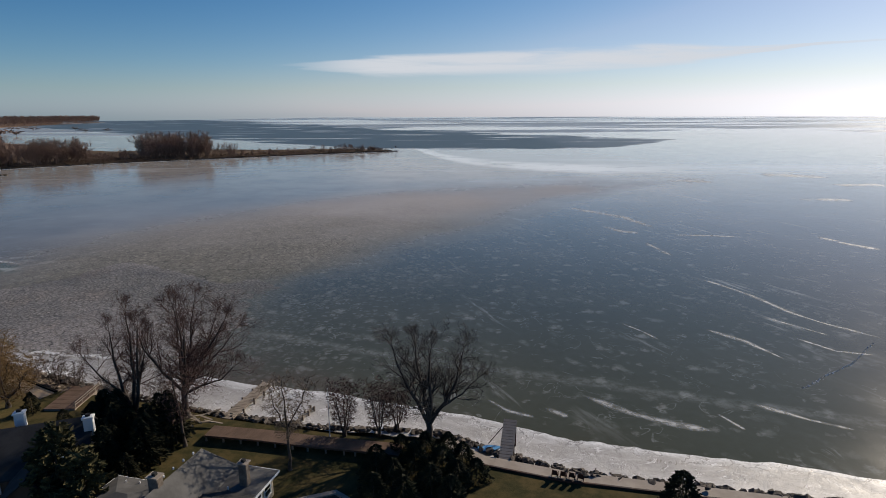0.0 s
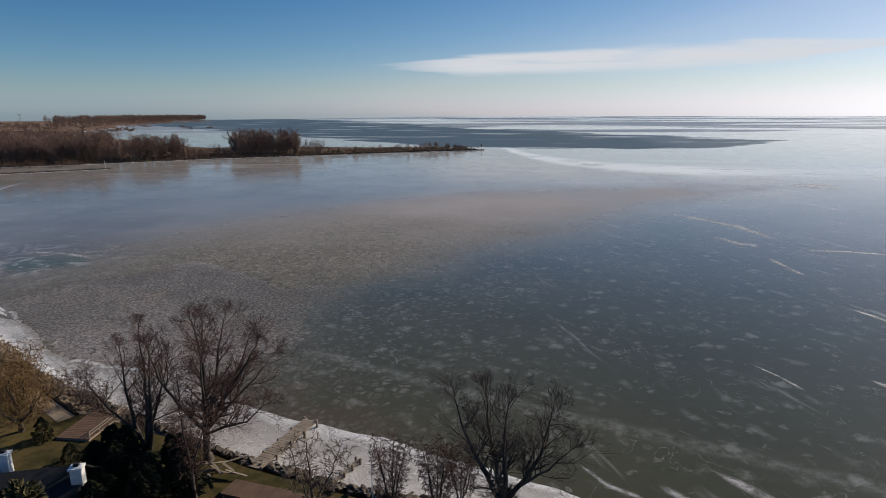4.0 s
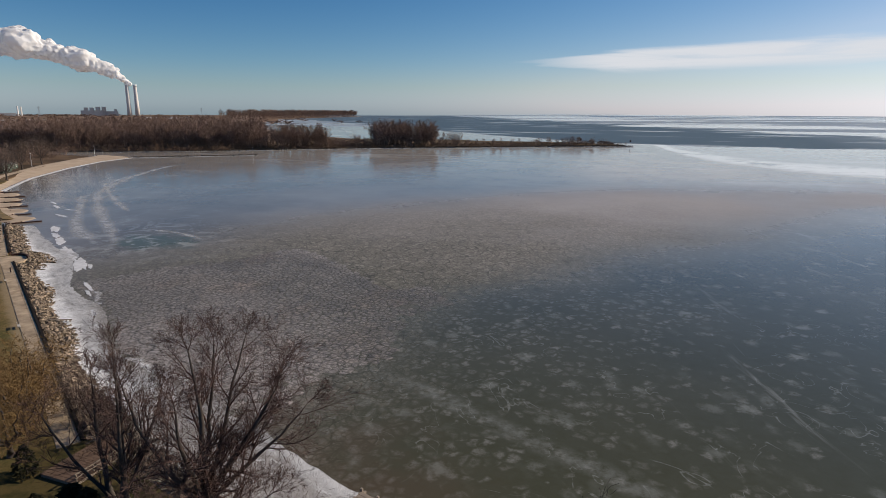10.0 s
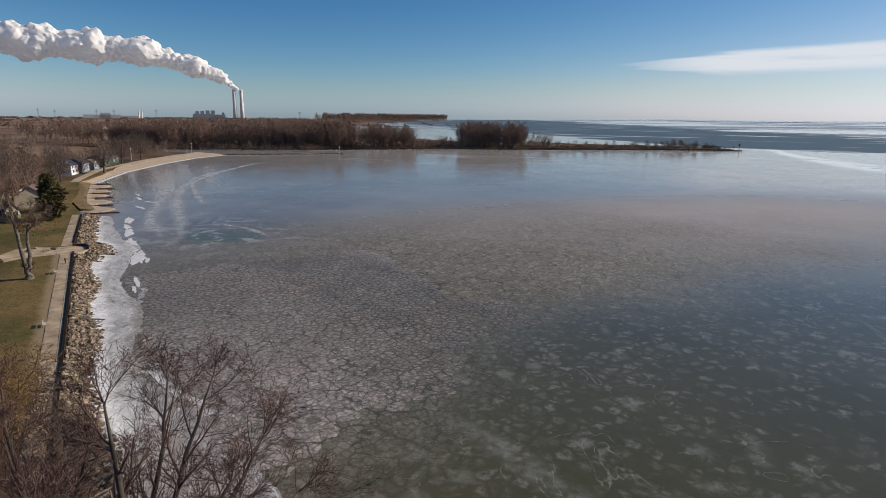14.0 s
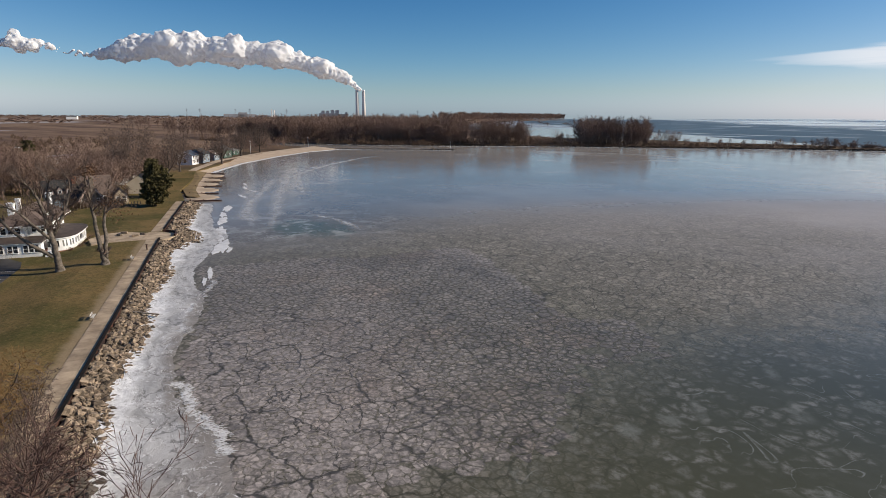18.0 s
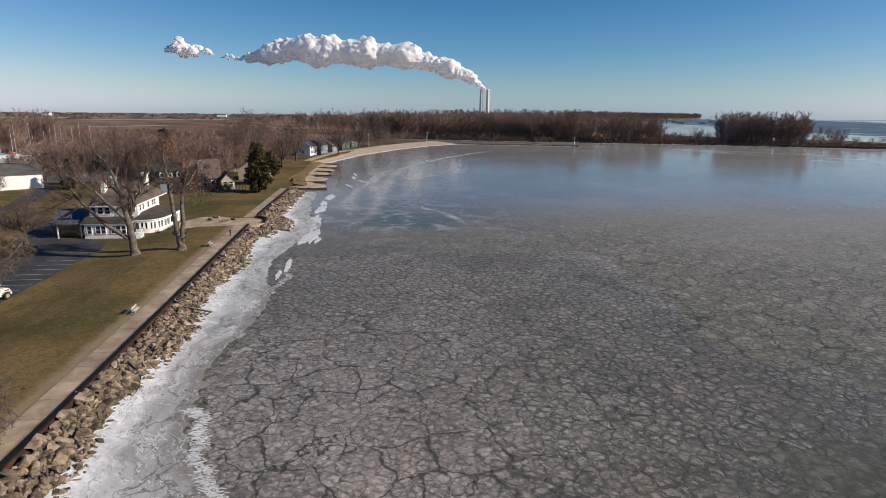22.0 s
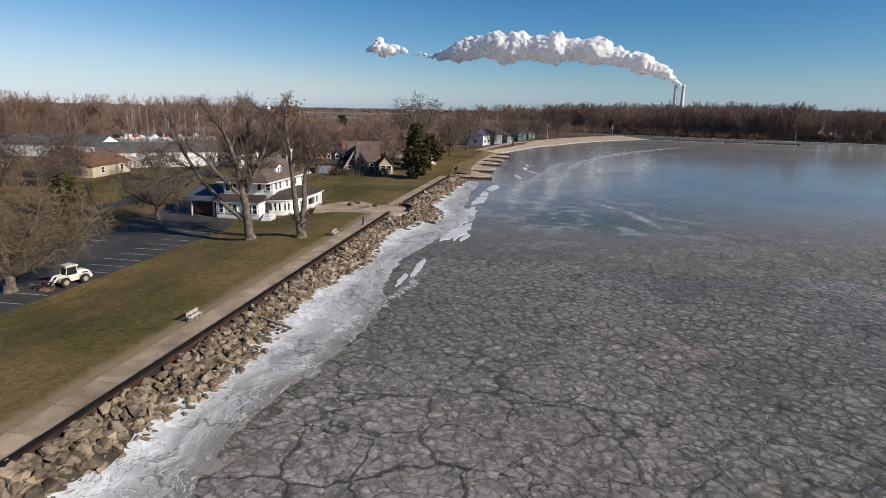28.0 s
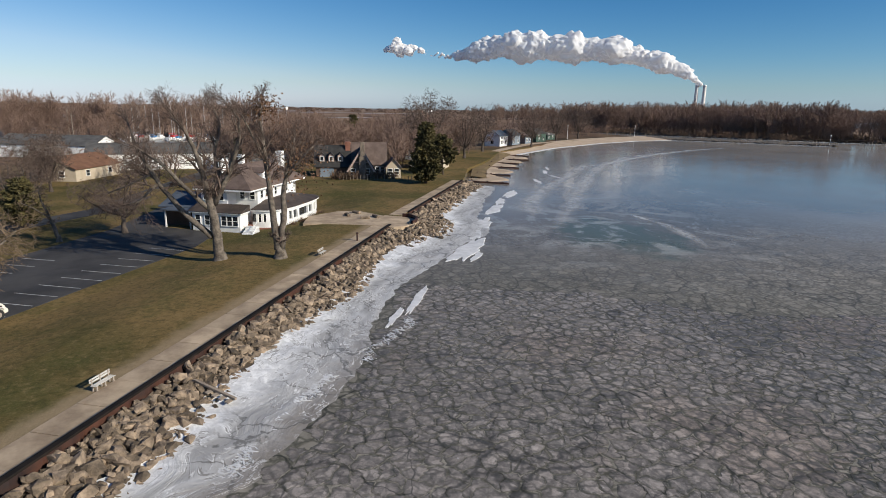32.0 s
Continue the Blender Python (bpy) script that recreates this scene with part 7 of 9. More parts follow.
spots = scatter(1000, (-395, 486), (-62, 728), 40, (0.12, 0.32), 6, 1.0) + scatter(500, (-440, 462), (-225, 628), 110, (0.14, 0.34), 6, 0.9) + scatter(420, (-600, 388), (-390, 490), -34, (0.14, 0.42), 6, 0.8)
grove("shrubs", spots, brushes, SHRUB, "low dark brush along the spit shore", "brush")
# far points of land
spots = []
for _ in range(1100):
    f = rng.random()
    a, b = Vector((-1380, 1840)), Vector((-1960, 3460))
    p = a.lerp(b, f ** 0.8) + Vector((-0.94, -0.1)) * rng.random() ** 1.4 * 320 + Vector((-10, 0))
    if on_land(p.x, p.y, 12.0):
        spots.append((p.x, p.y, GROUND, rng.uniform(1.2, 1.75), rng.uniform(0, 6.28), rng.randrange(7)))
for _ in range(420):
    f = rng.random()
    a, b = Vector((-720, 400)), Vector((-1400, 1700))
    p = a.lerp(b, f) + Vector((-0.88, 0.2)) * rng.random() * 500
    if on_land(p.x, p.y, 40.0):
        spots.append((p.x, p.y, GROUND, rng.uniform(0.5, 0.95), rng.uniform(0, 6.28), rng.randrange(7)))
fat = [far_tree(s, 24.0, dict(COTTON, kids=(7, 4, 3, 1)), 6.0) for s in range(80, 87)]
grove("woods", spots, fat, WOODS, "distant bare woods on the far point")
# low hedge line of trees on the horizon of the marsh
spots = []
for i in range(1300):
    a = rng.uniform(radians(112), radians(200))
    r = rng.uniform(1500, 4300) if i < 700 else rng.uniform(3700, 4100)
    x, y = r * math.cos(a) * 1.05, r * math.sin(a) * 0.95
    if x < -900 and y < 2600 and y < 1500 - 0.35 * x:
        spots.append((x, y, GROUND - 1, rng.uniform(0.4, 0.8), rng.uniform(0, 6.28), rng.randrange(7)))
hedge = [far_tree(s, 15.0, dict(ROUND, kids=(5, 3, 3, 1)), 22.0) for s in range(100, 107)]
hedge = [(v * np.array((3.0, 3.0, 0.8)), f) for v, f in hedge]
grove("woods", [(x, y, z, s * 1.25, a, i) for x, y, z, s, a, i in spots], hedge, WOODS, "distant tree lines across the marsh")

# trees round the marina and the village
spots = scatter(110, (-375, 10), (-425, 125), 28, (0.8, 1.2), 6, 0.9) + scatter(70, (-360, -40), (-378, 20), 40, (0.8, 1.15), 6) + scatter(40, (-430, 125), (-520, 170), 50, (0.5, 0.8), 6)
spots += scatter(22, (-300, 20), (-318, 80), 20, (0.5, 0.75), 6)
grove("tree_row", spots, midtall, WOODS, "tall row of bare trees behind the marina")
spots = scatter(70, (-232, 158), (-292, 202), 34, (0.65, 1.15), 6, 0.8) + scatter(26, (-300, 206), (-400, 308), 26, (0.6, 1.1), 6, 0.8)
spots += scatter(26, (-176, 60), (-240, 100), 40, (0.35, 0.75), 6) + scatter(26, (-235, 118), (-330, 160), 40, (0.4, 0.9), 6) + scatter(40, (-400, 300), (-445, 372), 30, (0.5, 1.0), 6)
spots += scatter(120, (-222, 158), (-312, 214), 70, (0.8, 1.45), 6, 0.9) + scatter(10, (-318, 224), (-352, 256), 5, (0.5, 0.9), 6)
spots += scatter(18, (-150, 55), (-215, 62), 25, (0.4, 0.8), 6) + scatter(16, (-240, 60), (-300, 100), 30, (0.35, 0.7), 6)
grove("trees", spots, rounded, WOODS, "bare brown trees around the village houses")
spots = scatter(260, (-430, 180), (-640, 330), 120, (0.2, 0.6), 6) + scatter(200, (-440, 20), (-760, 260), 200, (0.2, 0.6), 6) + scatter(80, (-440, 40), (-700, 160), 160, (0.2, 0.6), 6)
grove("thicket", spots, brushes, SHRUB, "scattered brush on the marsh edge", "brush")
for x, y, h, sd in ((-274, 178, 22, 1), (-293, 206, 17, 2), (-321, 242, 16, 3), (-369, 281, 17, 4), (-393, 309, 18, 5), (-262, 187, 15, 6), (-250, 168, 18, 7)):
    stem_tree("shore_tree", pose(x, y, gz(x, y)), 50 + sd, auto_stems(sd, h, 0.45, 6, 4.0, h * 0.42), "large bare shade tree near the beach", P=dict(BRANCHY, least=0.022), per_metre=0.8, reach=5.2, from_z=4.5, twig=OAKTWIG, group="beach trees")

# ---- power plant ----
PD = Vector((-2997, 2636)).normalized()
PR = Vector((PD.y, -PD.x))
PC = Vector((-2997, 2636))


def at_plant(px, back=0.0):
    p = PC + PR * px + PD * back
    return p.x, p.y


for off in (-18, 24):
    x, y = at_plant(off)
    stk = thing("smokestack", pose(x, y, gz(x, y)), "tall pale concrete power plant stack", "smokestack", "power plant stacks")
    v, f = sweep([[(0, 0, -1, 13), (0, 0, 60, 11), (0, 0, 172, 9), (0, 0, 176, 9.6)]], 24)
    part("shaft", mesh_of("shaft", v, f, True), STACK, stk)
    v, f = sweep([[(0, 0, 166, 9.7), (0, 0, 176.5, 9.8)]], 24)
    part("cap", mesh_of("cap", v, f, True), TRIM, stk)
plant = thing("power_plant", pose(*at_plant(-165), GROUND, 0, 0, turn_of(PR)), "long grey power station with boiler blocks", "power station")
for x0, x1, h, d in ((-95, 20, 30, 40), (-80, -60, 46, 30), (-52, -32, 46, 30), (-22, 0, 50, 30), (8, 30, 50, 30), (30, 90, 26, 40), (70, 84, 38, 20)):
    part("block", boxes((x0, -d / 2, -1, x1, d / 2, h)), GREYBLOCK, plant)
works = thing("factory", pose(-3270, 1980, gz(-3270, 1980) + 3, 0, 0, 60), "low distant factory with thin stacks", "factory")
for x0, x1, h in ((-120, 60, 18), (60, 140, 13), (-40, 10, 28)):
    part("block", boxes((x0, -30, -1, x1, 30, h)), GREYBLOCK, works)
for x, h in ((150, 48), (165, 44)):
    v, f = sweep([[(x, 0, -1, 4), (x, 0, h, 3)]], 8)
    part("stack", mesh_of("stack", v, f), STACK, works)
for px, back, h in ((-520, -900, 46), (-610, -800, 46), (-900, -600, 48), (-700, -1100, 44), (-360, -800, 46), (330, -500, 44)):
    x, y = at_plant(px, back)
    tw = thing("pylon", pose(x, y, gz(x, y) + 2, 0, 0, 30), "thin distant lattice power pylon", "pylon", "power pylons")
    v, f = sweep([[(sx * 4, sy * 4, -1, 0.5), (sx * 0.6, sy * 0.6, h, 0.3)] for sx in (-1, 1) for sy in (-1, 1)] + [[(-8, 0, z, 0.45), (8, 0, z, 0.45)] for z in (h * 0.75, h * 0.9)], 4)
    part("lattice", mesh_of("lattice", v, f), GREYBLOCK, tw)
for x, y, w in ((-2500, 830, 34), (-2650, 250, 26)):
    simple_house(pose(x, y, gz(x, y) + 1, 0, 0, 60), w, 24, 9, 4, WHITE, GREYROOF, "distant white farm building on the marsh", "x", name="farm_building", category="building", group="distant farm buildings")


def steam_mesh():
    rng = random.Random(3)
    bm0 = bmesh.new()
    bmesh.ops.create_icosphere(bm0, subdivisions=3, radius=1.0)
    sv = np.array([v.co for v in bm0.verts])
    sf = np.array([[v.index for v in f.verts] for f in bm0.faces])
    bm0.free()
    K = 3.86
    V, F, off = [], [], 0
    # across, up and radius along the drift, in units of K metres
    line = [(0, 2, 3.5), (-8, 9, 6), (-20, 17, 9), (-38, 27, 11), (-60, 34, 13), (-90, 44, 15), (-125, 52, 18), (-165, 56, 18), (-205, 58, 20), (-240, 63, 21), (-275, 63, 21), (-310, 66, 20), (-345, 60, 17), (-375, 54, 13), (-402, 49, 8)]
    puffs = []
    for (x0, z0, r0), (x1, z1, r1) in zip(line, line[1:]):
        n = max(3, int((x0 - x1) / 4.5))
        for j in range(n):
            f = (j + rng.random()) / n
            r = r0 + (r1 - r0) * f
            cx, cz = x0 + (x1 - x0) * f, z0 + (z1 - z0) * f
            lump = 1 + 0.22 * math.sin(cx * 0.085) + 0.14 * math.sin(cx * 0.19 + 1)
            puffs.append((cx, rng.gauss(0, r * 0.15), cz + rng.gauss(0, r * 0.1), r * rng.uniform(0.72, 0.9) * lump))
            for _ in range(8):
                a = rng.uniform(0, 6.28)
                puffs.append((cx + rng.gauss(0, r * 0.3), math.sin(a) * r * 0.62, cz + math.cos(a) * r * 0.72 * lump, r * rng.uniform(0.16, 0.42)))
    for cx, cz, r, n in ((-500, 62, 11, 16), (-520, 66, 12, 18), (-536, 64, 7, 12), (-470, 60, 6, 8)):
        for _ in range(n):
            puffs.append((cx + rng.gauss(0, r * 0.5), rng.gauss(0, r * 0.3), cz + rng.gauss(0, r * 0.3), r * rng.uniform(0.4, 0.7)))
    for i in range(26):
        f = i / 25
        puffs.append((-398 - 70 * f, rng.gauss(0, 1), 50 + 6 * f + rng.gauss(0, 2.0), (3.6 - 2.6 * f) * rng.uniform(0.5, 1.0)))
    for x, d, z, r in puffs:
        sh = np.array([1 + 0.42 * noise.fractal(Vector(p) * 1.3 + Vector((x, z, d)), 0.8, 2.0, 4) for p in sv])
        p = sv * (sh * r)[:, None] * (1.12, 1, 0.95) + (x, d, z)
        w = np.empty_like(p)
        w[:, 0] = PC.x + (p[:, 0] * PR.x + p[:, 1] * PD.x) * K
        w[:, 1] = PC.y + (p[:, 0] * PR.y + p[:, 1] * PD.y) * K
        w[:, 2] = GROUND + 178 + (p[:, 2] - 2) * K
        V.append(w)
        F.append(sf + off)
        off += len(p)
    return mesh_of("steam", np.concatenate(V), np.concatenate(F), True)


plume = part("steam_plume", steam_mesh(), STEAM)
rem = plume.modifiers.new("merge", "REMESH")
rem.mode, rem.voxel_size, rem.use_smooth_shade = "VOXEL", 4.6, True
tagged(plume, "long white billowing steam plume drifting from the stacks", "steam", "", "stuff")


# ---- thin cloud bank low over the lake ----
def cloud_material():
    k = Nodes("cloud")
    x, z, _ = k.xyz(k.n("TexCoord").outputs["UV"])
    v = k.vec(k.m("MULTIPLY", x, 0.06), k.m("MULTIPLY", z, 0.9), 0.0)
    n = k.noise(1.0, v, 6.0, 0.6, 0.5)
    mid = k.m("ADD", 4.55, k.m("MULTIPLY", x, 0.022))
    body = k.m("MULTIPLY", k.step(x, -15.0, -3.0), k.step(x, 31.0, 18.0))
    half = k.m("ADD", 0.13, k.m("MULTIPLY", body, 0.95))
    d = k.m("DIVIDE", k.m("ABSOLUTE", k.m("SUBTRACT", z, k.m("ADD", mid, k.m("MULTIPLY", k.m("SUBTRACT", n, 0.5), 1.5)))), half)
    low = k.step(d, 1.15, 0.45)
    a = k.m("MULTIPLY", k.m("MULTIPLY", low, k.step(x, -16.0, -6.0)), k.step(x, 42.0, 26.0))
    a = k.m("MULTIPLY", a, k.step(n, 0.25, 0.55, 0.35, 0.9))
    tr = k.n("BsdfTransparent")
    em = k.n("Emission")
    em.inputs[0].default_value = (0.80, 0.84, 0.90, 1)
    em.inputs[1].default_value = 0.92
    mx = k.n("MixShader")
    k.put(a, mx.inputs[0])
    k.put(tr.outputs[0], mx.inputs[1])
    k.put(em.outputs[0], mx.inputs[2])
    k.put(mx.outputs[0], k.out.inputs[0])
    return k.mat


verts, faces, angles = [], [], []
for i in range(61):
    az = -18 + 62 * i / 60
    for j in range(9):
        el = 2.0 + 6.0 * j / 8
        angles.append((az, el))
        verts.append((4600 * math.sin(radians(az)), 4600 * math.cos(radians(az)), 40 + 4600 * math.tan(radians(el))))
for i in range(60):
    for j in range(8):
        a = i * 9 + j
        faces.append((a, a + 9, a + 10, a + 1))
me = mesh_of("cloud", verts, faces)
lay = me.uv_layers.new(name="angles")
for lp in me.loops:
    lay.data[lp.index].uv = angles[lp.vertex_index]
cloud = part("backdrop", me, cloud_material())
tagged(cloud, "thin white cloud bank low over the lake", "cloud", "", "structure")

# ---- gardens and houses at the near end of the shore ----
gh = thing("house", pose(-29.0, 57.4, GROUND, 0, 0, -14), "grey-shingled house with stone chimneys near the shore", "house")
part("wall", boxes((-2.9, -9.0, -0.3, 2.9, 4.9, 3.0), (-8.4, -6.0, -0.3, -2.85, 0.0, 2.8), (2.85, -4.0, -0.3, 8.0, 5.3, 2.8)), TAN, gh)
steep = part("roof", hip_roof(-2.5, -9.0, 3.5, 4.9, 3.0, 3.3, 0.45, ridge=2.2), GREYROOF, gh, "steep pale-grey shingle roof")
part("side_roof", hip_roof(-8.4, -6.0, -2.0, 0.0, 2.82, 1.0, 0.55, ridge=3.0), GREYROOF, gh, "low grey side roof")
part("side_roof", hip_roof(2.2, 0.8, 8.0, 5.3, 2.82, 0.5, 0.55, ridge=2.4), GREYROOF, gh, "low grey side roof")
part("side_roof", hip_roof(2.2, -5.0, 8.0, 0.75, 2.78, 1.4, 0.5, ridge=2.6), DARKROOF, gh, "dark lower side roof")
part("fascia", boxes((-9.02, -6.6, 2.74, -8.92, 0.6, 3.0), (-8.95, 0.5, 2.74, -3.0, 0.6, 3.0), (8.52, 0.2, 2.74, 8.62, 5.9, 3.0), (4.0, 5.83, 2.74, 8.55, 5.93, 3.0)), TRIM, gh, "white fascia board")
part("solar_panel", boxes((4.4, -3.9, 3.62, 6.6, -2.2, 3.7)), GLASS, gh)
for x, y, z0, top, w in ((6.4, 2.3, 2.8, 5.9, 0.5), (0.1, -3.8, 4.4, 7.2, 0.6)):
    ch = part("chimney", boxes((x - w, y - w * 0.8, z0, x + w, y + w * 0.8, top), bevel=0.08), FIELDSTONE, gh, "field-stone chimney")
    part("chimney_cap", boxes((x - w - 0.1, y - w * 0.8 - 0.1, top - 0.02, x + w + 0.1, y + w * 0.8 + 0.1, top + 0.14)), CONCRETE, ch)
    part("flue", boxes((x - 0.2, y - 0.2, top + 0.13, x + 0.2, y + 0.2, top + 0.45)), BLACK, ch)
for x, y, z in ((0.1, 2.2, 6.25), (-0.3, 1.0, 6.05), (-0.7, -0.2, 5.75), (-1.2, -1.2, 5.3)):
    part("ridge_lamp", boxes((x - 0.1, y - 0.1, z - 0.2, x + 0.1, y + 0.1, z + 0.1), bevel=0.03), TRIM, gh)
for x, y in ((-6.8, -0.6), (-5.2, -0.4), (-4.0, -0.3), (5.0, 1.1)):
    v, f = sweep([[(x, y, 2.8, 0.08), (x, y, 3.5, 0.08)]], 8)
    part("vent_pipe", mesh_of("vent", v, f), TRIM, gh)
for x in (4.2, 6.4):
    window_at(gh, x, 5.32, 0.9, 180, 1.5, 1.4)
window_at(gh, 0.0, 4.92, 0.9, 180, 1.8, 1.5)
for y in (2.0, 4.0):
    window_at(gh, 8.02, y, 0.9, 90, 1.2, 1.4)
bm = bmesh.new()
prism(bm, [(-18.5, 58.5), (-12.8, 60.5), (-11.2, 59.0), (-12.0, 55.0), (-18.0, 53.0)], GROUND - 0.2, GROUND + 0.12)
tagged(part("patio", bm, BROWNDECK), "brown garden patio with a pale edge", "patio", "", "structure")
tagged(strip("patio_edge", [(-18.6, 58.7), (-12.7, 60.8), (-10.8, 59.3), (-11.5, 55.2)], -0.35, 0.35, GROUND - 0.2, 0.5, CONCRETE), "pale concrete coping round the patio", "coping", "", "structure")
dh = thing("house", pose(-48.6, 65.4, GROUND, 0, 0, 20), "house with a dark shingle roof among evergreens", "house")
part("wall", gable_walls(-6.5, -4.5, 4.2, 4.5, -0.3, 3.2, 3.4, "x"), BROWNDECK, dh)
part("roof", gable_roof(-6.5, -4.5, 4.2, 4.5, 3.22, 3.4, 0.7, 0.2, "x"), DARKROOF, dh)
part("porch_wall", boxes((-11.6, -3.0, -0.3, -6.4, 2.2, 2.65)), BROWNDECK, dh)
part("porch_roof", hip_roof(-11.6, -3.2, -6.4, 2.4, 2.66, 0.9, 0.5), DARKROOF, dh)
part("rear_wall", gable_walls(-2.6, -9.6, 2.4, -4.4, -0.3, 2.9, 2.0, "y"), BROWNDECK, dh)
part("rear_roof", gable_roof(-2.6, -9.6, 2.4, -3.0, 2.92, 2.0, 0.5, 0.18, "y"), DARKROOF, dh)
for x, y, top in ((-3.6, 2.6, 7.6), (4.6, -1.2, 7.4)):
    ch = part("chimney", boxes((x - 0.55, y - 0.45, 2.2, x + 0.55, y + 0.45, top), bevel=0.05), WHITE, dh, "white painted chimney")
    part("chimney_cap", boxes((x - 0.65, y - 0.55, top - 0.25, x + 0.65, y + 0.55, top - 0.05)), TRIM, ch)
    part("flue", boxes((x - 0.25, y - 0.2, top - 0.02, x + 0.25, y + 0.2, top + 0.3)), BLACK, ch)
d3 = part("dormer", gable_walls(0.0, -4.6, 2.2, -1.5, 3.9, 5.2, 0.8, "y"), WHITE, dh)
part("dormer_roof", gable_roof(0.0, -4.6, 2.2, -0.6, 5.22, 0.8, 0.25, 0.1, "y"), DARKROOF, d3)
window_at(d3, 1.1, -4.62, 4.1, 0, 0.9, 0.9)
for x in (-5.0, -1.0):
    window_at(dh, x, -4.52, 1.0, 0, 1.2, 1.3)

# evergreens that shade the gardens
for x, y, h, w, sd in ((-43.2, 58.4, 10.0, 7.6, 1), (-39.6, 56.8, 8.0, 6.2, 2)):
    cedar("evergreen", pose(x, y, GROUND), 100 + sd, h, w, "tall olive-green garden evergreen", "garden evergreens")
# evergreen mass with extra plants added to stand in for deep shadow
rng = random.Random(64)
for i in range(30):
    x, y = -47.8 + 12.0 * rng.random(), 64.6 + 10.8 * rng.random()
    conifer("evergreen", pose(x, y, GROUND), 110 + i, rng.uniform(4.0, 7.0), rng.uniform(4.2, 5.6), "dense dark evergreen in the garden", "garden evergreens", tips=900)
for x, y, h, w, sd in ((-54.5, 76.5, 2.6, 3.2, 18), (-62.0, 80.6, 3.2, 3.0, 20), (-41.8, 64.6, 4.4, 4.2, 11), (-38.6, 63.4, 3.8, 4.2, 12)):
    conifer("evergreen", pose(x, y, GROUND), 140 + sd, h, w, "low dense dark evergreen in the garden", "garden evergreens", tips=900)
for x, y, h, w, sd in ((-3.6, 65.5, 4.0, 5.0, 1), (-0.2, 64.2, 4.4, 5.2, 2), (2.4, 66.0, 3.6, 4.6, 3), (-6.0, 61.5, 4.2, 5.0, 4), (-1.5, 60.0, 4.4, 5.2, 5), (1.6, 61.8, 3.8, 4.8, 6), (-2.4, 68.8, 3.4, 4.4, 7), (26.6, 57.6, 5.0, 6.0, 8), (-8.6, 66.8, 2.8, 4.2, 9), (-4.5, 57.5, 4.6, 5.4, 10),
                       (-8.2, 63.4, 3.8, 5.0, 11), (-8.0, 58.6, 4.2, 5.4, 13), (0.8, 57.8, 4.4, 5.4, 14), (4.0, 63.4, 3.0, 4.2, 15), (-5.6, 69.2, 2.8, 4.0, 16), (0.6, 69.4, 3.0, 4.0, 17)):
    conifer("juniper", pose(x, y, GROUND), 130 + sd, h, w, "rounded dark juniper bush on the shore bank", "garden junipers", tips=1400)

# bare garden trees
stem_tree("maple", pose(-2.0, 72.0, GROUND), 13, [
    [(0, 0, 0, 0.5), (0.1, 0.1, 2.0, 0.44), (0.0, 0.1, 3.2, 0.42)],
    [(-0.1, 0, 2.8, 0.30), (-1.6, 0.6, 5.6, 0.24), (-3.2, 0.9, 8.4, 0.17), (-4.2, 0.6, 11.5, 0.10), (-4.8, 0.2, 14.2, 0.04)],
    [(0, 0, 3.0, 0.32), (-0.7, 1.4, 6.5, 0.24), (-1.6, 2.4, 10, 0.15), (-1.9, 2.9, 14.0, 0.05)],
    [(0, 0, 3.0, 0.32), (0.3, -0.8, 6.6, 0.25), (0.1, -1.2, 10.2, 0.16), (0.5, -1.5, 14.6, 0.05)],
    [(0.1, 0, 2.8, 0.30), (2.2, 0.4, 5.6, 0.24), (3.8, 0.2, 8.8, 0.16), (4.3, -0.2, 12.0, 0.08), (4.6, -0.6, 14.0, 0.04)],
    [(1.8, 0.3, 5.0, 0.17), (4.4, 1.0, 6.6, 0.12), (6.6, 1.4, 8.6, 0.05)]],
    "large bare maple among junipers above the rocks", P=FINE, per_metre=1.3, reach=4.4, from_z=4.2, twig=BARK)
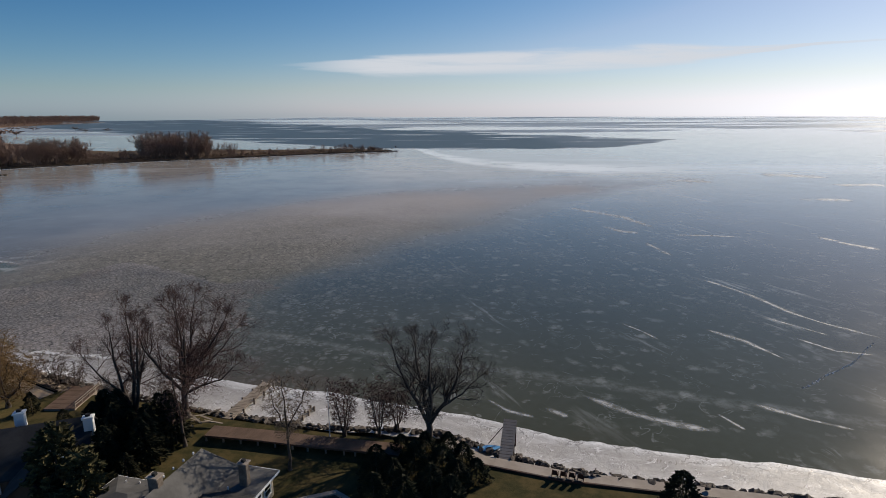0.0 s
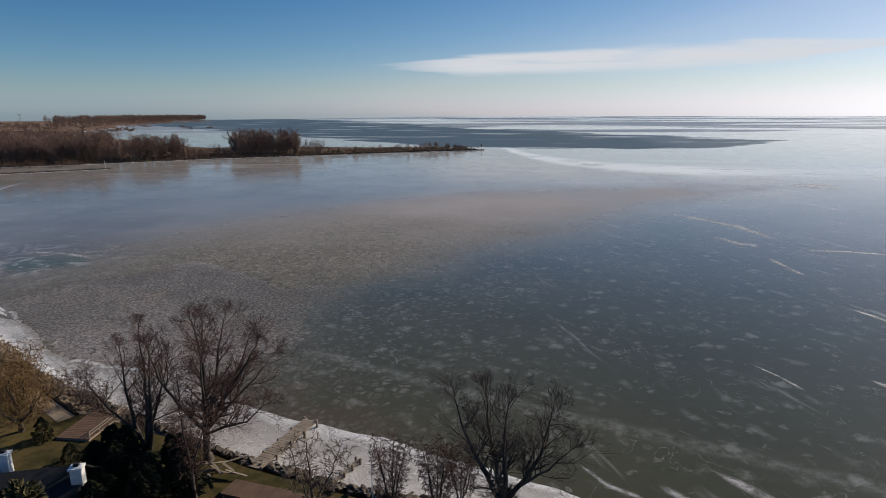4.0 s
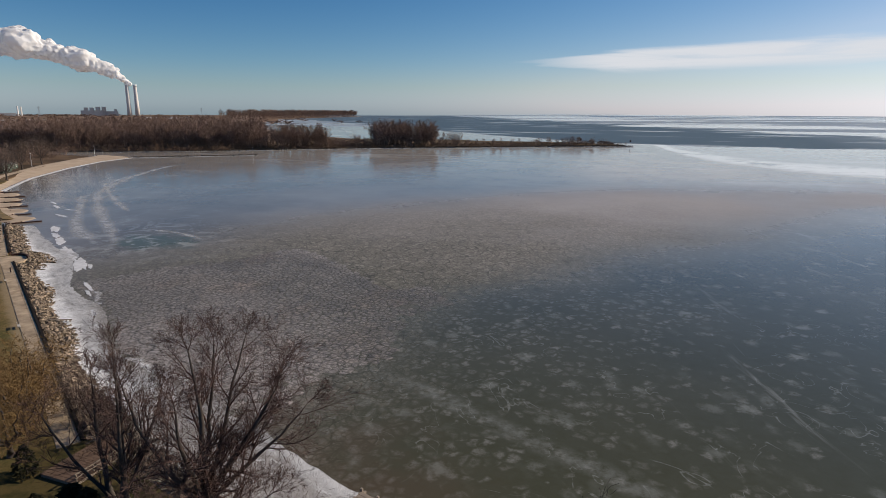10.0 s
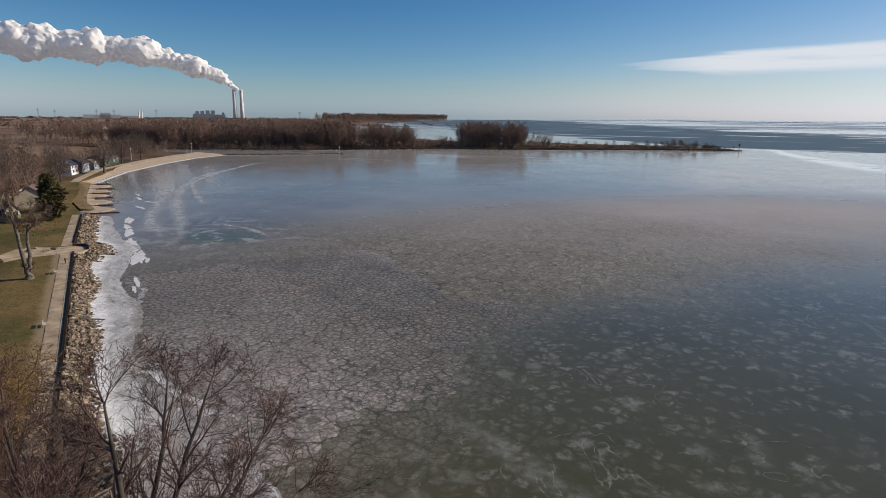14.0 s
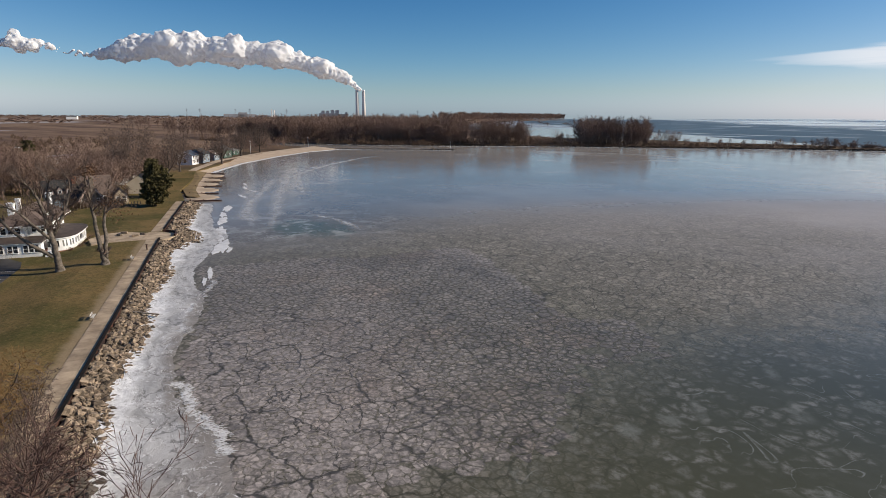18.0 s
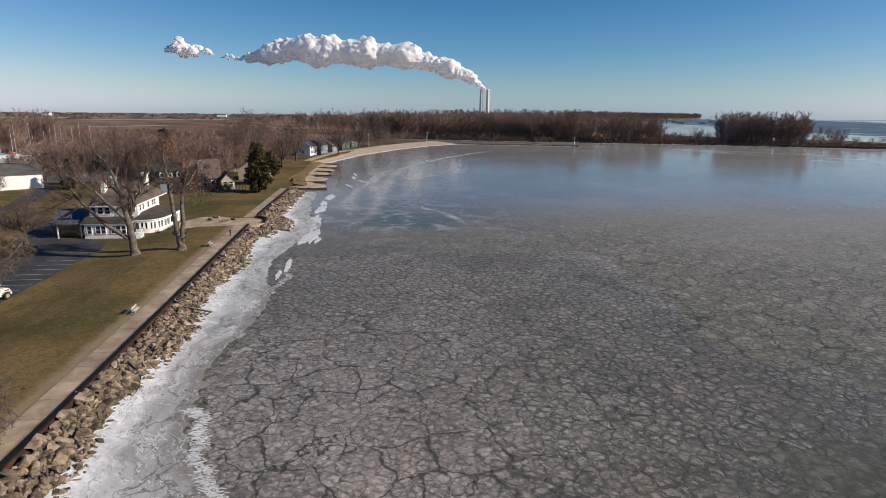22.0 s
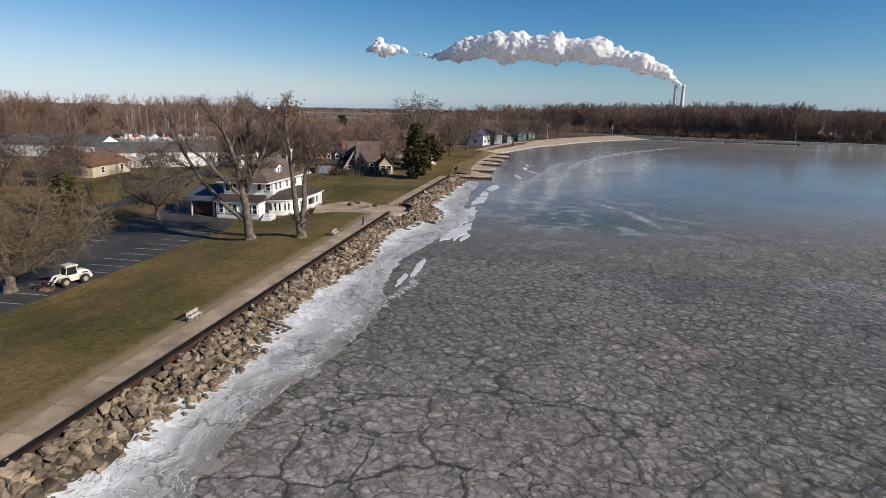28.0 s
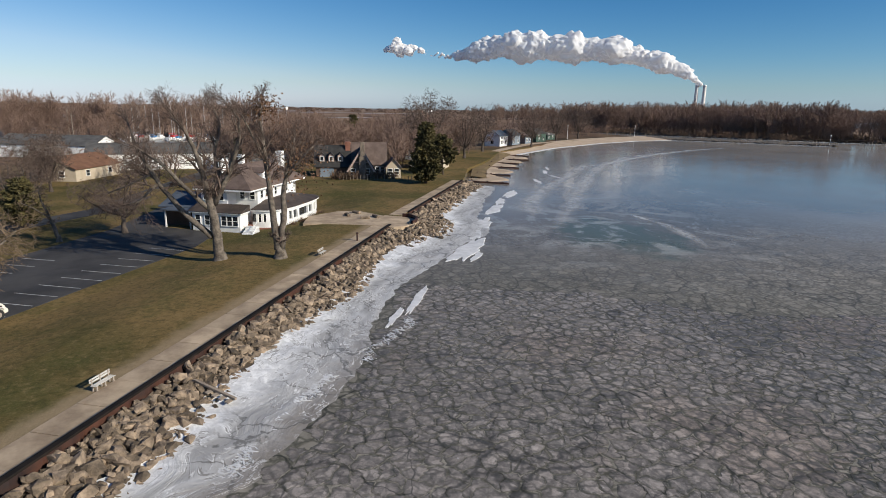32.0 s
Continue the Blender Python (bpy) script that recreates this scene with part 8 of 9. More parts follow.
stem_tree("maple", pose(-38.2, 79.2, GROUND), 14, [
    [(0, 0, 0, 0.50), (0.1, 0, 2.6, 0.44), (0.2, 0, 4.6, 0.42)],
    [(0.1, 0, 4.2, 0.30), (0.5, 0.3, 8.5, 0.24), (0.2, 0.6, 12.5, 0.16), (-0.6, 0.8, 17.2, 0.05)],
    [(0.1, 0, 4.0, 0.27), (-2.2, -0.8, 7.4, 0.20), (-4.2, -1.6, 11.2, 0.12), (-5.0, -1.8, 15.0, 0.04)],
    [(0.2, 0, 4.4, 0.27), (2.4, 1.0, 8.0, 0.21), (4.6, 1.8, 11.4, 0.14), (6.4, 2.2, 14.6, 0.05)],
    [(0.2, 0, 3.6, 0.22), (3.2, -1.0, 5.4, 0.16), (6.4, -1.6, 6.6, 0.10), (8.6, -1.6, 8.8, 0.04)],
    [(0.2, 0, 4.6, 0.25), (1.6, -2.0, 8.4, 0.18), (2.6, -3.8, 12.4, 0.12), (3.2, -4.4, 16.0, 0.04)],
    [(0.1, 0, 4.4, 0.24), (-1.2, 2.6, 8.6, 0.17), (-2.0, 4.4, 12.6, 0.10), (-2.2, 5.2, 16.2, 0.04)],
    [(0.1, 0, 4.2, 0.26), (1.4, 2.8, 7.4, 0.20), (2.4, 5.4, 10.4, 0.12), (2.8, 7.4, 13.2, 0.04)],
    [(0.1, 0, 4.0, 0.24), (2.6, 2.4, 6.8, 0.18), (4.6, 4.6, 9.0, 0.10), (6.0, 6.6, 11.2, 0.04)],
    [(0.2, 0, 4.6, 0.24), (0.6, 2.2, 8.8, 0.18), (0.2, 4.4, 13.0, 0.11), (0.4, 6.2, 16.6, 0.04)]],
    "wide bare maple beside the pier", P=FINE, per_metre=1.1, reach=4.6, from_z=4.6)
stem_tree("maple", pose(-44.4, 77.0, GROUND), 15, [
    [(0, 0, 0, 0.42), (-0.1, 0, 2.0, 0.38)],
    [(-0.1, 0, 1.4, 0.28), (-1.4, 0.2, 5.4, 0.22), (-2.4, 0.6, 9.6, 0.15), (-2.8, 1.0, 14.5, 0.04)],
    [(0, 0, 1.6, 0.30), (0.2, 0.5, 6.2, 0.24), (0.0, 1.0, 11.0, 0.16), (-0.2, 1.2, 17.0, 0.04)],
    [(0.1, 0, 1.6, 0.28), (1.2, -0.3, 6.0, 0.22), (1.6, -0.6, 10.5, 0.14), (2.4, -0.8, 16.0, 0.04)],
    [(-1.0, 0, 4.4, 0.16), (-3.6, -0.8, 7.6, 0.12), (-5.8, -1.4, 11.5, 0.05)],
    [(0.1, 0.3, 4.6, 0.16), (0.6, 2.4, 8.0, 0.12), (1.0, 4.2, 12.5, 0.05)]],
    "bare three-stemmed maple above the rocks", P=FINE, per_metre=0.85, reach=4.2, from_z=4.6)
stem_tree("young_tree", pose(-34.8, 71.0, GROUND), 16, [[(0, 0, 0, 0.24), (-0.2, 0, 4.0, 0.19), (-0.7, 0.3, 7.4, 0.12), (-1.2, 0.5, 11.0, 0.04)], [(-0.3, 0, 4.2, 0.13), (0.9, 0.5, 7.8, 0.08), (1.6, 0.8, 10.6, 0.03)]], "slender bare tree on the lawn", per_metre=1.3, reach=2.6, from_z=4.4)
stem_tree("young_tree", pose(-19.2, 65.6, GROUND), 17, [[(0, 0, 0, 0.22), (-0.1, 0, 4.5, 0.17), (-0.2, 0, 8.2, 0.10), (-0.4, 0, 12.2, 0.03)], [(-0.1, 0, 6.0, 0.1), (1.8, 0.3, 9.2, 0.06), (2.6, 0.4, 11.6, 0.03)], [(-0.1, 0, 5.6, 0.1), (-1.7, 0.3, 8.6, 0.06), (-2.2, 0.4, 11.2, 0.03)]], "slender bare lawn tree", per_metre=1.2, reach=2.3, from_z=5.4, twig=TANTWIG)
for x, y, sd, h in ((-13.8, 73.5, 18, 8.5), (-9.0, 74.2, 19, 8.0), (-6.6, 75.4, 26, 6.5)):
    stem_tree("sapling", pose(x, y, GROUND), sd, [[(0.2 * math.cos(a), 0.2 * math.sin(a), 0, 0.09), (1.0 * math.cos(a), 1.0 * math.sin(a), h * 0.5, 0.06), (1.7 * math.cos(a), 1.7 * math.sin(a), h * 0.9, 0.025)] for a in (0.3, 1.6, 2.9, 4.2, 5.4)], "bare multi-stemmed sapling on the bank", per_metre=1.3, reach=1.7, from_z=1.8)
for x, y, sd, h in ((-50, 83.2, 41, 4.6), (-60.5, 89.0, 43, 4.0), (-42.5, 81.4, 45, 5.0), (-64.5, 90.4, 46, 5.0), (-69, 91.0, 47, 4.4), (-74, 91.8, 48, 5.2), (-79, 93.6, 49, 5.0)):
    stem_tree("bush", pose(x, y, GROUND - 0.3), sd, [[(0.15 * math.cos(a), 0.15 * math.sin(a), 0, 0.06), (0.9 * math.cos(a), 0.9 * math.sin(a), h * 0.45, 0.045), (1.8 * math.cos(a), 1.8 * math.sin(a), h * 0.9, 0.02)] for a in (0.2, 1.2, 2.1, 3.3, 4.1, 5.2, 5.9)], "bare brown bush on the shore bank", per_metre=0.5, reach=1.9, from_z=0.8, group="shore bushes", twig=OAKTWIG)
for x, y, h, sd in ((-71, 86.0, 9.5, 27), (-75.5, 89.5, 8.5, 28), (-66.5, 82.0, 8.0, 29)):
    stem_tree("willow", pose(x, y, GROUND), sd, auto_stems(sd, h, 0.3, 6, 1.6, 5.0), "golden-twigged bare willow at the promenade end", per_metre=1.5, reach=3.0, from_z=2.0, twig=WILLOW, lift=-0.02, group="shore willows")

# raised timber walk, decks and piers
tw_ = tagged(strip("boardwalk", [(-32.5, 73.6), (-25.0, 72.4), (-18.0, 70.9), (-11.5, 69.8), (-5.6, 68.6)], -1.3, 1.3, GROUND + 0.6, 0.25, BROWNDECK), "raised brown timber walk behind the rocks", "boardwalk", "", "structure")
line = [Vector(p) for p in ((-32.5, 73.6), (-25.0, 72.4), (-18.0, 70.9), (-11.5, 69.8), (-5.6, 68.6))]
for a, b in zip(line, line[1:]):
    t = (b - a).normalized()
    n = int((b - a).length / 0.42)
    for i in range(n):
        p = a + t * (0.42 * i + 0.2)
        bm = boxes((-0.19, -1.35, GROUND + 0.855, 0.19, 1.35, GROUND + 0.90))
        bmesh.ops.transform(bm, matrix=Matrix.Translation((p.x, p.y, 0.003 * (i % 2))) @ Matrix.Rotation(math.atan2(t.y, t.x), 4, "Z"), verts=bm.verts[:])
        part("plank", bm, BROWNDECK, tw_)
        if i % 6 == 0:
            for side in (-1.2, 1.2):
                bm = boxes((-0.1, side - 0.1, GROUND - 0.3, 0.1, side + 0.1, GROUND + 0.6))
                bmesh.ops.transform(bm, matrix=Matrix.Translation((p.x, p.y, 0)) @ Matrix.Rotation(math.atan2(t.y, t.x), 4, "Z"), verts=bm.verts[:])
                part("post", bm, TIMBER, tw_)


def pier(a, b, width, z, label, step=0.45, seed=0):
    a, b = Vector(a), Vector(b)
    t = (b - a).normalized()
    L = (b - a).length
    rng = random.Random(seed)
    pr = thing("pier", pose(a.x, a.y, 0, 0, 0, math.degrees(math.atan2(t.y, t.x))), label, "pier")
    for y in (-width / 2 + 0.15, width / 2 - 0.15):
        part("stringer", boxes((0, y - 0.1, z - 0.3, L, y + 0.1, z - 0.05)), TIMBER, pr)
    n = int(L / step)
    for i in range(n):
        x = i * step
        o = rng.uniform(-0.08, 0.08)
        part("plank", boxes((x + 0.02, -width / 2 + o, z - 0.05, x + step - 0.02, width / 2 + o, z + rng.uniform(0, 0.025))), TIMBER, pr)
    for i in range(5):
        x = 0.3 + (L - 0.6) * i / 4
        for y in (-width / 2 - 0.08, width / 2 + 0.08):
            part("pile", boxes((x - 0.13, y - 0.13, -0.4, x + 0.13, y + 0.13, z + rng.uniform(0.05, 0.4)), bevel=0.03), TIMBER, pr)
    return pr


pier((-32.4, 79.2), (-29.5, 91.4), 1.9, 0.95, "weathered plank pier reaching over the shore ice", seed=1)
pier((-22.5, 76.6), (-20.2, 83.2), 0.5, 0.7, "narrow broken timber pier over the ice", seed=2)
deck = thing("deck", pose(-58.2, 84.8, GROUND - 0.35, 0, 0, 92), "raised brown garden deck with a pale rail", "deck")
part("frame", boxes((-3.9, -2.3, -0.4, 3.9, 2.3, 0.62)), TIMBER, deck)
for i in range(18):
    part("plank", boxes((-3.9 + 0.43 * i, -2.35, 0.62, -3.9 + 0.43 * i + 0.40, 2.35, 0.67 + 0.004 * (i % 3))), BROWNDECK, deck)
for z in (1.1, 1.5):
    part("rail", boxes((-3.8, -2.35, z, 3.8, -2.25, z + 0.1)), TIMBER, deck)
for x in (-3.7, -1.85, 0, 1.85, 3.7):
    part("post", boxes((x - 0.05, -2.35, 0.6, x + 0.05, -2.25, 1.5)), TIMBER, deck)
rng = random.Random(31)
for i in range(9):
    x, y = -35.5 + rng.uniform(-1.5, 2.5), 77.6 + rng.uniform(-1.5, 1.2)
    bd = thing("board", pose(x, y, GROUND + 0.3 + 0.1 * i, rng.uniform(-8, 8), rng.uniform(-10, 10), rng.uniform(-40, 50)), "loose weathered board on a debris heap", "board", "debris boards")
    part("plank", boxes((-1.4, -0.15, 0, 1.4, 0.15, 0.07)), TIMBER, bd)
fp = thing("flagpole", pose(-15.6, 72.6, GROUND), "thin pale flagpole on the bank", "flagpole")
v, f = sweep([[(0, 0, -0.2, 0.07), (0, 0, 7.5, 0.04)]], 8)
part("pole", mesh_of("pole", v, f), TRIM, fp)
part("ball", boxes((-0.08, -0.08, 7.5, 0.08, 0.08, 7.66), bevel=0.04), TRIM, fp)

# shore walk with chairs and a boat ramp
tagged(strip("pavement", [(0.6, 72.4), (2.2, 70.0), (5.0, 67.6), (14.8, 64.2), (23.2, 62.4), (33, 60.4), (50, 56.8)], -0.95, 0.95, GROUND - 0.4, 0.5, CONCRETE), "pale concrete walk above the rocks", "path", "", "structure")
tagged(strip("retaining_wall", [(4.2, 66.6), (14.4, 63.0), (23.0, 61.2), (33, 59.2), (50, 55.6)], -0.12, 0.12, GROUND - 0.3, 0.55, STEEL), "low dark edging wall beside the lawn", "wall", "", "structure")
ramp = thing("boat_hoist", pose(8.2, 68.6, 0.0, 0, 0, -12), "tilted grey plank ramp of a boat hoist", "boat hoist")
bm = bmesh.new()
box(bm, -0.85, 0, 0, 0.85, 6.4, 0.16)
bmesh.ops.transform(bm, matrix=Matrix.Translation((0, -1.0, 1.2)) @ Matrix.Rotation(radians(24), 4, "X"), verts=bm.verts[:])
part("ramp_bed", bm, TIMBER, ramp)
for i in range(14):
    bm = bmesh.new()
    box(bm, -0.9, 0.46 * i, 0.17, 0.9, 0.46 * i + 0.41, 0.21)
    bmesh.ops.transform(bm, matrix=Matrix.Translation((0, -1.0, 1.2)) @ Matrix.Rotation(radians(24), 4, "X"), verts=bm.verts[:])
    part("plank", bm, CONCRETE, ramp)
for x in (-0.8, 0.8):
    part("post", boxes((x - 0.08, 4.4, -0.3, x + 0.08, 4.56, 3.6)), STEEL, ramp)
    part("post", boxes((x - 0.08, 2.0, -0.3, x + 0.08, 2.16, 2.5)), STEEL, ramp)
v, f = sweep([[(-0.8, 4.4, 3.2, 0.06), (-2.8, 3.4, 0.8, 0.06)]], 5)
part("brace", mesh_of("brace", v, f), STEEL, ramp)
bo = thing("rowing_boat", pose(6.2, 71.2, 0.35, 0, 6, 20), "small blue boat lying by the hoist", "boat")
part("hull", boat_hull(3.2, 1.4, 0.6), BLUE, bo)
for i in range(4):
    f = i / 3
    ch = thing("garden_chair", pose(13.7 + 3.0 * f, 64.0 - 0.75 * f, GROUND + 0.1, 0, 0, 160), "dark slatted garden chair facing the lake", "chair", "garden chairs on the walk")
    part("seat", boxes((-0.3, -0.28, 0.32, 0.3, 0.3, 0.38)), STEEL, ch)
    bm = boxes((-0.3, 0, 0, 0.3, 0.06, 0.85))
    bmesh.ops.transform(bm, matrix=Matrix.Translation((0, 0.26, 0.34)) @ Matrix.Rotation(radians(-20), 4, "X"), verts=bm.verts[:])
    part("backrest", bm, STEEL, ch)
    for x in (-0.34, 0.34):
        part("armrest", boxes((x - 0.06, -0.36, 0.55, x + 0.06, 0.34, 0.59)), STEEL, ch)
        part("leg", boxes((x - 0.04, -0.32, -0.02, x + 0.04, -0.24, 0.55)), STEEL, ch)
        part("leg", boxes((x - 0.04, 0.22, -0.02, x + 0.04, 0.3, 0.55)), STEEL, ch)

# ---- riprap along the sea wall ----
rng = random.Random(17)
pieces = []
for i in range(6800):
    s = rng.uniform(-4, 108)
    f = rng.random()
    reach = 4.1 + 0.7 * math.sin(s * 0.21) + (1.6 if s > 88 else 0)
    n = 0.32 + (reach - 0.32) * f
    z = 1.12 - 1.2 * f + rng.uniform(-0.25, 0.25)
    if s > 94.5:
        n += 2.2
    x, y = shore(s, n)
    pieces.append((s, x, y, z, (0.30 + 0.85 * rng.random() ** 2.2) * (1.1 - 0.15 * f), rng.uniform(0, 6.28), rng.uniform(-1.2, 1.2), rng.randrange(14)))
for i in range(700):
    s = rng.uniform(2, 52)
    f = rng.random()
    x, y = shore2(s, 0.5 + 4.4 * f)
    pieces.append((150 + s, x, y, 1.15 - 1.25 * f + rng.uniform(-0.15, 0.2), rng.uniform(0.6, 1.4), rng.uniform(0, 6.28), rng.uniform(-0.6, 0.6), rng.randrange(14)))
rip = thing("riprap", pose(-100, 112, 0), "bank of broken tan limestone boulders below the sea wall", "rocks")
near_ones = [p for p in pieces if 26 <= p[0] <= 40][:300]
for s, x, y, z, size, a, b, i in near_ones:
    ob = new("rock", ROCKS[i])
    if not ROCKS[i].materials:
        ROCKS[i].materials.append(ROCK)
    ob.parent = rip
    ob.matrix_basis = Matrix.Translation((x + 100, y - 112, z)) @ Matrix.Rotation(a, 4, "Z") @ Matrix.Rotation(b, 4, "X") @ Matrix.Scale(size, 4)
picked = set(id(p) for p in near_ones)
rest = part("rock_bank", rock_arrays([p[1:] for p in pieces if id(p) not in picked]), ROCKSTUFF, rip)
rest.matrix_parent_inverse = rip.matrix_basis.inverted()
rest["kind"] = "stuff"
bm = bmesh.new()
rows = []
for s in np.linspace(-6, 112, 60):
    w = 1.6 if s > 88 else 0
    a, b, c = shore(s, -0.3), shore(s, 2.2 + w * 0.6), shore(s, 4.6 + w + 0.6 * math.sin(s * 0.3))
    rows.append([bm.verts.new((*a, 1.0)), bm.verts.new((*b, 0.55)), bm.verts.new((*c, -0.12))])
for p, q in zip(rows, rows[1:]):
    bm.faces.new((p[0], p[1], q[1], q[0]))
    bm.faces.new((p[1], p[2], q[2], q[1]))
bmesh.ops.recalc_face_normals(bm, faces=bm.faces[:])
# earth coloured dark to put the shade between boulders into the bank
tagged(part("bank", bm, mottled("stony earth in gap shade", (0.035, 0.027, 0.02), (0.10, 0.078, 0.055), 0.5, 5.0, 0.95, 0.4)), "stony bank under the boulders, darkened for gap shade", "bank", "", "structure")
# darker rocks along the gardens
coast = [(60, 57.5), (41, 61.2), (31.8, 63.0), (22, 64.8), (15.3, 66.8), (8, 70.0), (2.5, 74.0), (-0.5, 75.6), (-8, 76.6), (-15, 77.0), (-22, 78.0), (-33, 81), (-38.4, 82.6), (-48.8, 86.6), (-61.4, 91.6), (-69, 95.0)]
sp = []
for (x0, y0), (x1, y1) in zip(coast, coast[1:]):
    L = math.hypot(x1 - x0, y1 - y0)
    for _ in range(int(L * 7)):
        f = rng.random()
        o = rng.gauss(0, 1.0)
        sp.append((x0 + (x1 - x0) * f + 0.35 * o, y0 + (y1 - y0) * f + 0.9 * o, 0.55 - 0.5 * o + rng.uniform(-0.15, 0.2), rng.uniform(0.6, 1.35), rng.uniform(0, 6.28), rng.uniform(-0.6, 0.6), rng.randrange(14)))
rk = part("riprap", rock_arrays(sp), DARKROCK)
tagged(rk, "dark rounded boulders along the garden shore", "rocks", "", "stuff")
sp = []
for (x0, y0), (x1, y1) in zip([(-56, 728), (-135, 686), (-238, 611), (-310, 563), (-385, 490), (-470, 430)], [(-135, 686), (-238, 611), (-310, 563), (-385, 490), (-470, 430), (-560, 391)]):
    for _ in range(150):
        f = rng.random()
        sp.append((x0 + (x1 - x0) * f + rng.uniform(-1, 1) + 1.2, y0 + (y1 - y0) * f + rng.uniform(-1, 1) - 1.2, rng.uniform(0, 0.9), rng.uniform(1.0, 2.2), rng.uniform(0, 6.28), rng.uniform(-0.6, 0.6), rng.randrange(14)))
tagged(part("riprap", rock_arrays(sp), DARKROCK), "dark boulders along the wooded spit", "rocks", "", "stuff")
tagged(strip("waterline_ice", [(-52, 727), (-132, 683), (-236, 607.5), (-308, 559), (-383, 486), (-468, 426)], -0.6, 1.6, -0.03, 0.08, SNOW), "thin white ice rim along the spit", "ice", "", "structure")
mk = thing("channel_marker", pose(-57.5, 727.5, 0.3), "small channel marker on the tip of the spit", "marker")
v, f = sweep([[(0, 0, -0.2, 0.15), (0, 0, 6.0, 0.12)]], 6)
part("pole", mesh_of("pole", v, f), STEEL, mk)
part("board", boxes((-0.8, -0.1, 4.6, 0.8, 0.1, 6.4)), STEEL, mk)

# ---- shelf ice along the shore ----
inner = [(62, 57.6), (41, 61.4), (22, 65.0), (15.3, 66.9), (5.6, 71.4), (-0.5, 75.4), (-15, 77.4), (-33, 81.4), (-45, 86), (-61, 92), (-70, 96.4)] + [shore(s, 4.0) for s in range(16, 88, 6)] + [shore(92, 5.6), shore(100, 7.4), shore(108, 7.2)] + [shore2(s, 4.6) for s in range(10, 55, 7)]
outer = [(64, 63.0), (45, 68.8), (27.5, 72.7), (18.6, 74.8), (6.0, 81.0), (-8, 86.0), (-20, 90.0), (-34, 93.5), (-46, 98), (-60, 103), (-68, 105.6)] + [shore(s, 9.6 + 1.3 * math.sin(s * 0.16)) for s in range(16, 88, 6)] + [shore(92, 11.4), shore(100, 13.6), shore(108, 13.4)] + [shore2(s, 11.0 - 0.06 * s) for s in range(10, 55, 7)]


def fine_line(pts, step):
    out = []
    for (x0, y0), (x1, y1) in zip(pts, pts[1:]):
        n = step
        for j in range(n):
            out.append(Vector((x0 + (x1 - x0) * j / n, y0 + (y1 - y0) * j / n)))
    out.append(Vector(pts[-1]))
    return out


A, B = fine_line(inner, 10), fine_line(outer, 10)
M = 14
vs = []
for i, (a, b) in enumerate(zip(A, B)):
    wig = 0.8 * noise.noise(Vector((b.x * 0.12, b.y * 0.12, 3))) + 0.5 * noise.noise(Vector((b.x * 0.7, b.y * 0.7, 9)))
    d = (b - a).normalized()
    a = a - d * (1.2 + 1.0 * noise.noise(Vector((a.x * 0.55, a.y * 0.55, 5))))
    for j in range(M + 1):
        f = j / M
        p = a.lerp(b + d * wig * 1.3, f)
        h = 0.34 * (1 - f) ** 2 + 0.075 * (1 - f) + 0.01 + 0.11 * (1.1 - f) * noise.fractal(Vector((p.x * 0.45, p.y * 0.45, 1)), 1.0, 2.0, 4) 
        vs.append((p.x, p.y, max(h, 0.02) if j < M else -0.03))
fs = [(i * (M + 1) + j, i * (M + 1) + j + 1, (i + 1) * (M + 1) + j + 1, (i + 1) * (M + 1) + j) for i in range(len(A) - 1) for j in range(M)]
me = mesh_of("shelf", vs, fs, True)
run = [0.0]
for p, q in zip(B, B[1:]):
    run.append(run[-1] + (q - p).length)
lay = me.uv_layers.new(name="shore")
for lp in me.loops:
    lay.data[lp.index].uv = (run[lp.vertex_index // (M + 1)], (lp.vertex_index % (M + 1)) / M)
bm = bmesh.new()
bm.from_mesh(me)
for fc in bm.faces:
    if fc.normal.z < 0:
        fc.normal_flip()
bm.to_mesh(me)
bm.free()
tagged(part("shore_ice", me, SHELF), "white and grey refrozen shelf ice below the rocks", "ice", "", "structure")


def floe(outline_r, x, y, turn, stretch, seed, z=0.045):
    rng = random.Random(seed)
    pts = []
    for i in range(96):
        a = 2 * math.pi * i / 96
        r = outline_r * (1 + 0.5 * noise.fractal(Vector((math.cos(a) * 1.8 + seed, math.sin(a) * 1.8, seed * 0.7)), 1.0, 2.1, 4))
        px, py = r * math.cos(a) * stretch, r * math.sin(a)
        c, s = math.cos(turn), math.sin(turn)
        pts.append((x + px * c - py * s, y + px * s + py * c))
    bm = bmesh.new()
    lo = [bm.verts.new((px, py, -0.02)) for px, py in pts]
    hi = [bm.verts.new((x + (px - x) * 0.96, y + (py - y) * 0.96, z)) for px, py in pts]
    n = len(pts)
    bm.faces.new(hi)
    for i in range(n):
        bm.faces.new((lo[i], lo[(i + 1) % n], hi[(i + 1) % n], hi[i]))
    bmesh.ops.recalc_face_normals(bm, faces=bm.faces[:])
    fl = part("ice_floe", bm, SNOW)
    return tagged(fl, "flat white snow-crusted ice floe", "ice floe", "white ice floes")


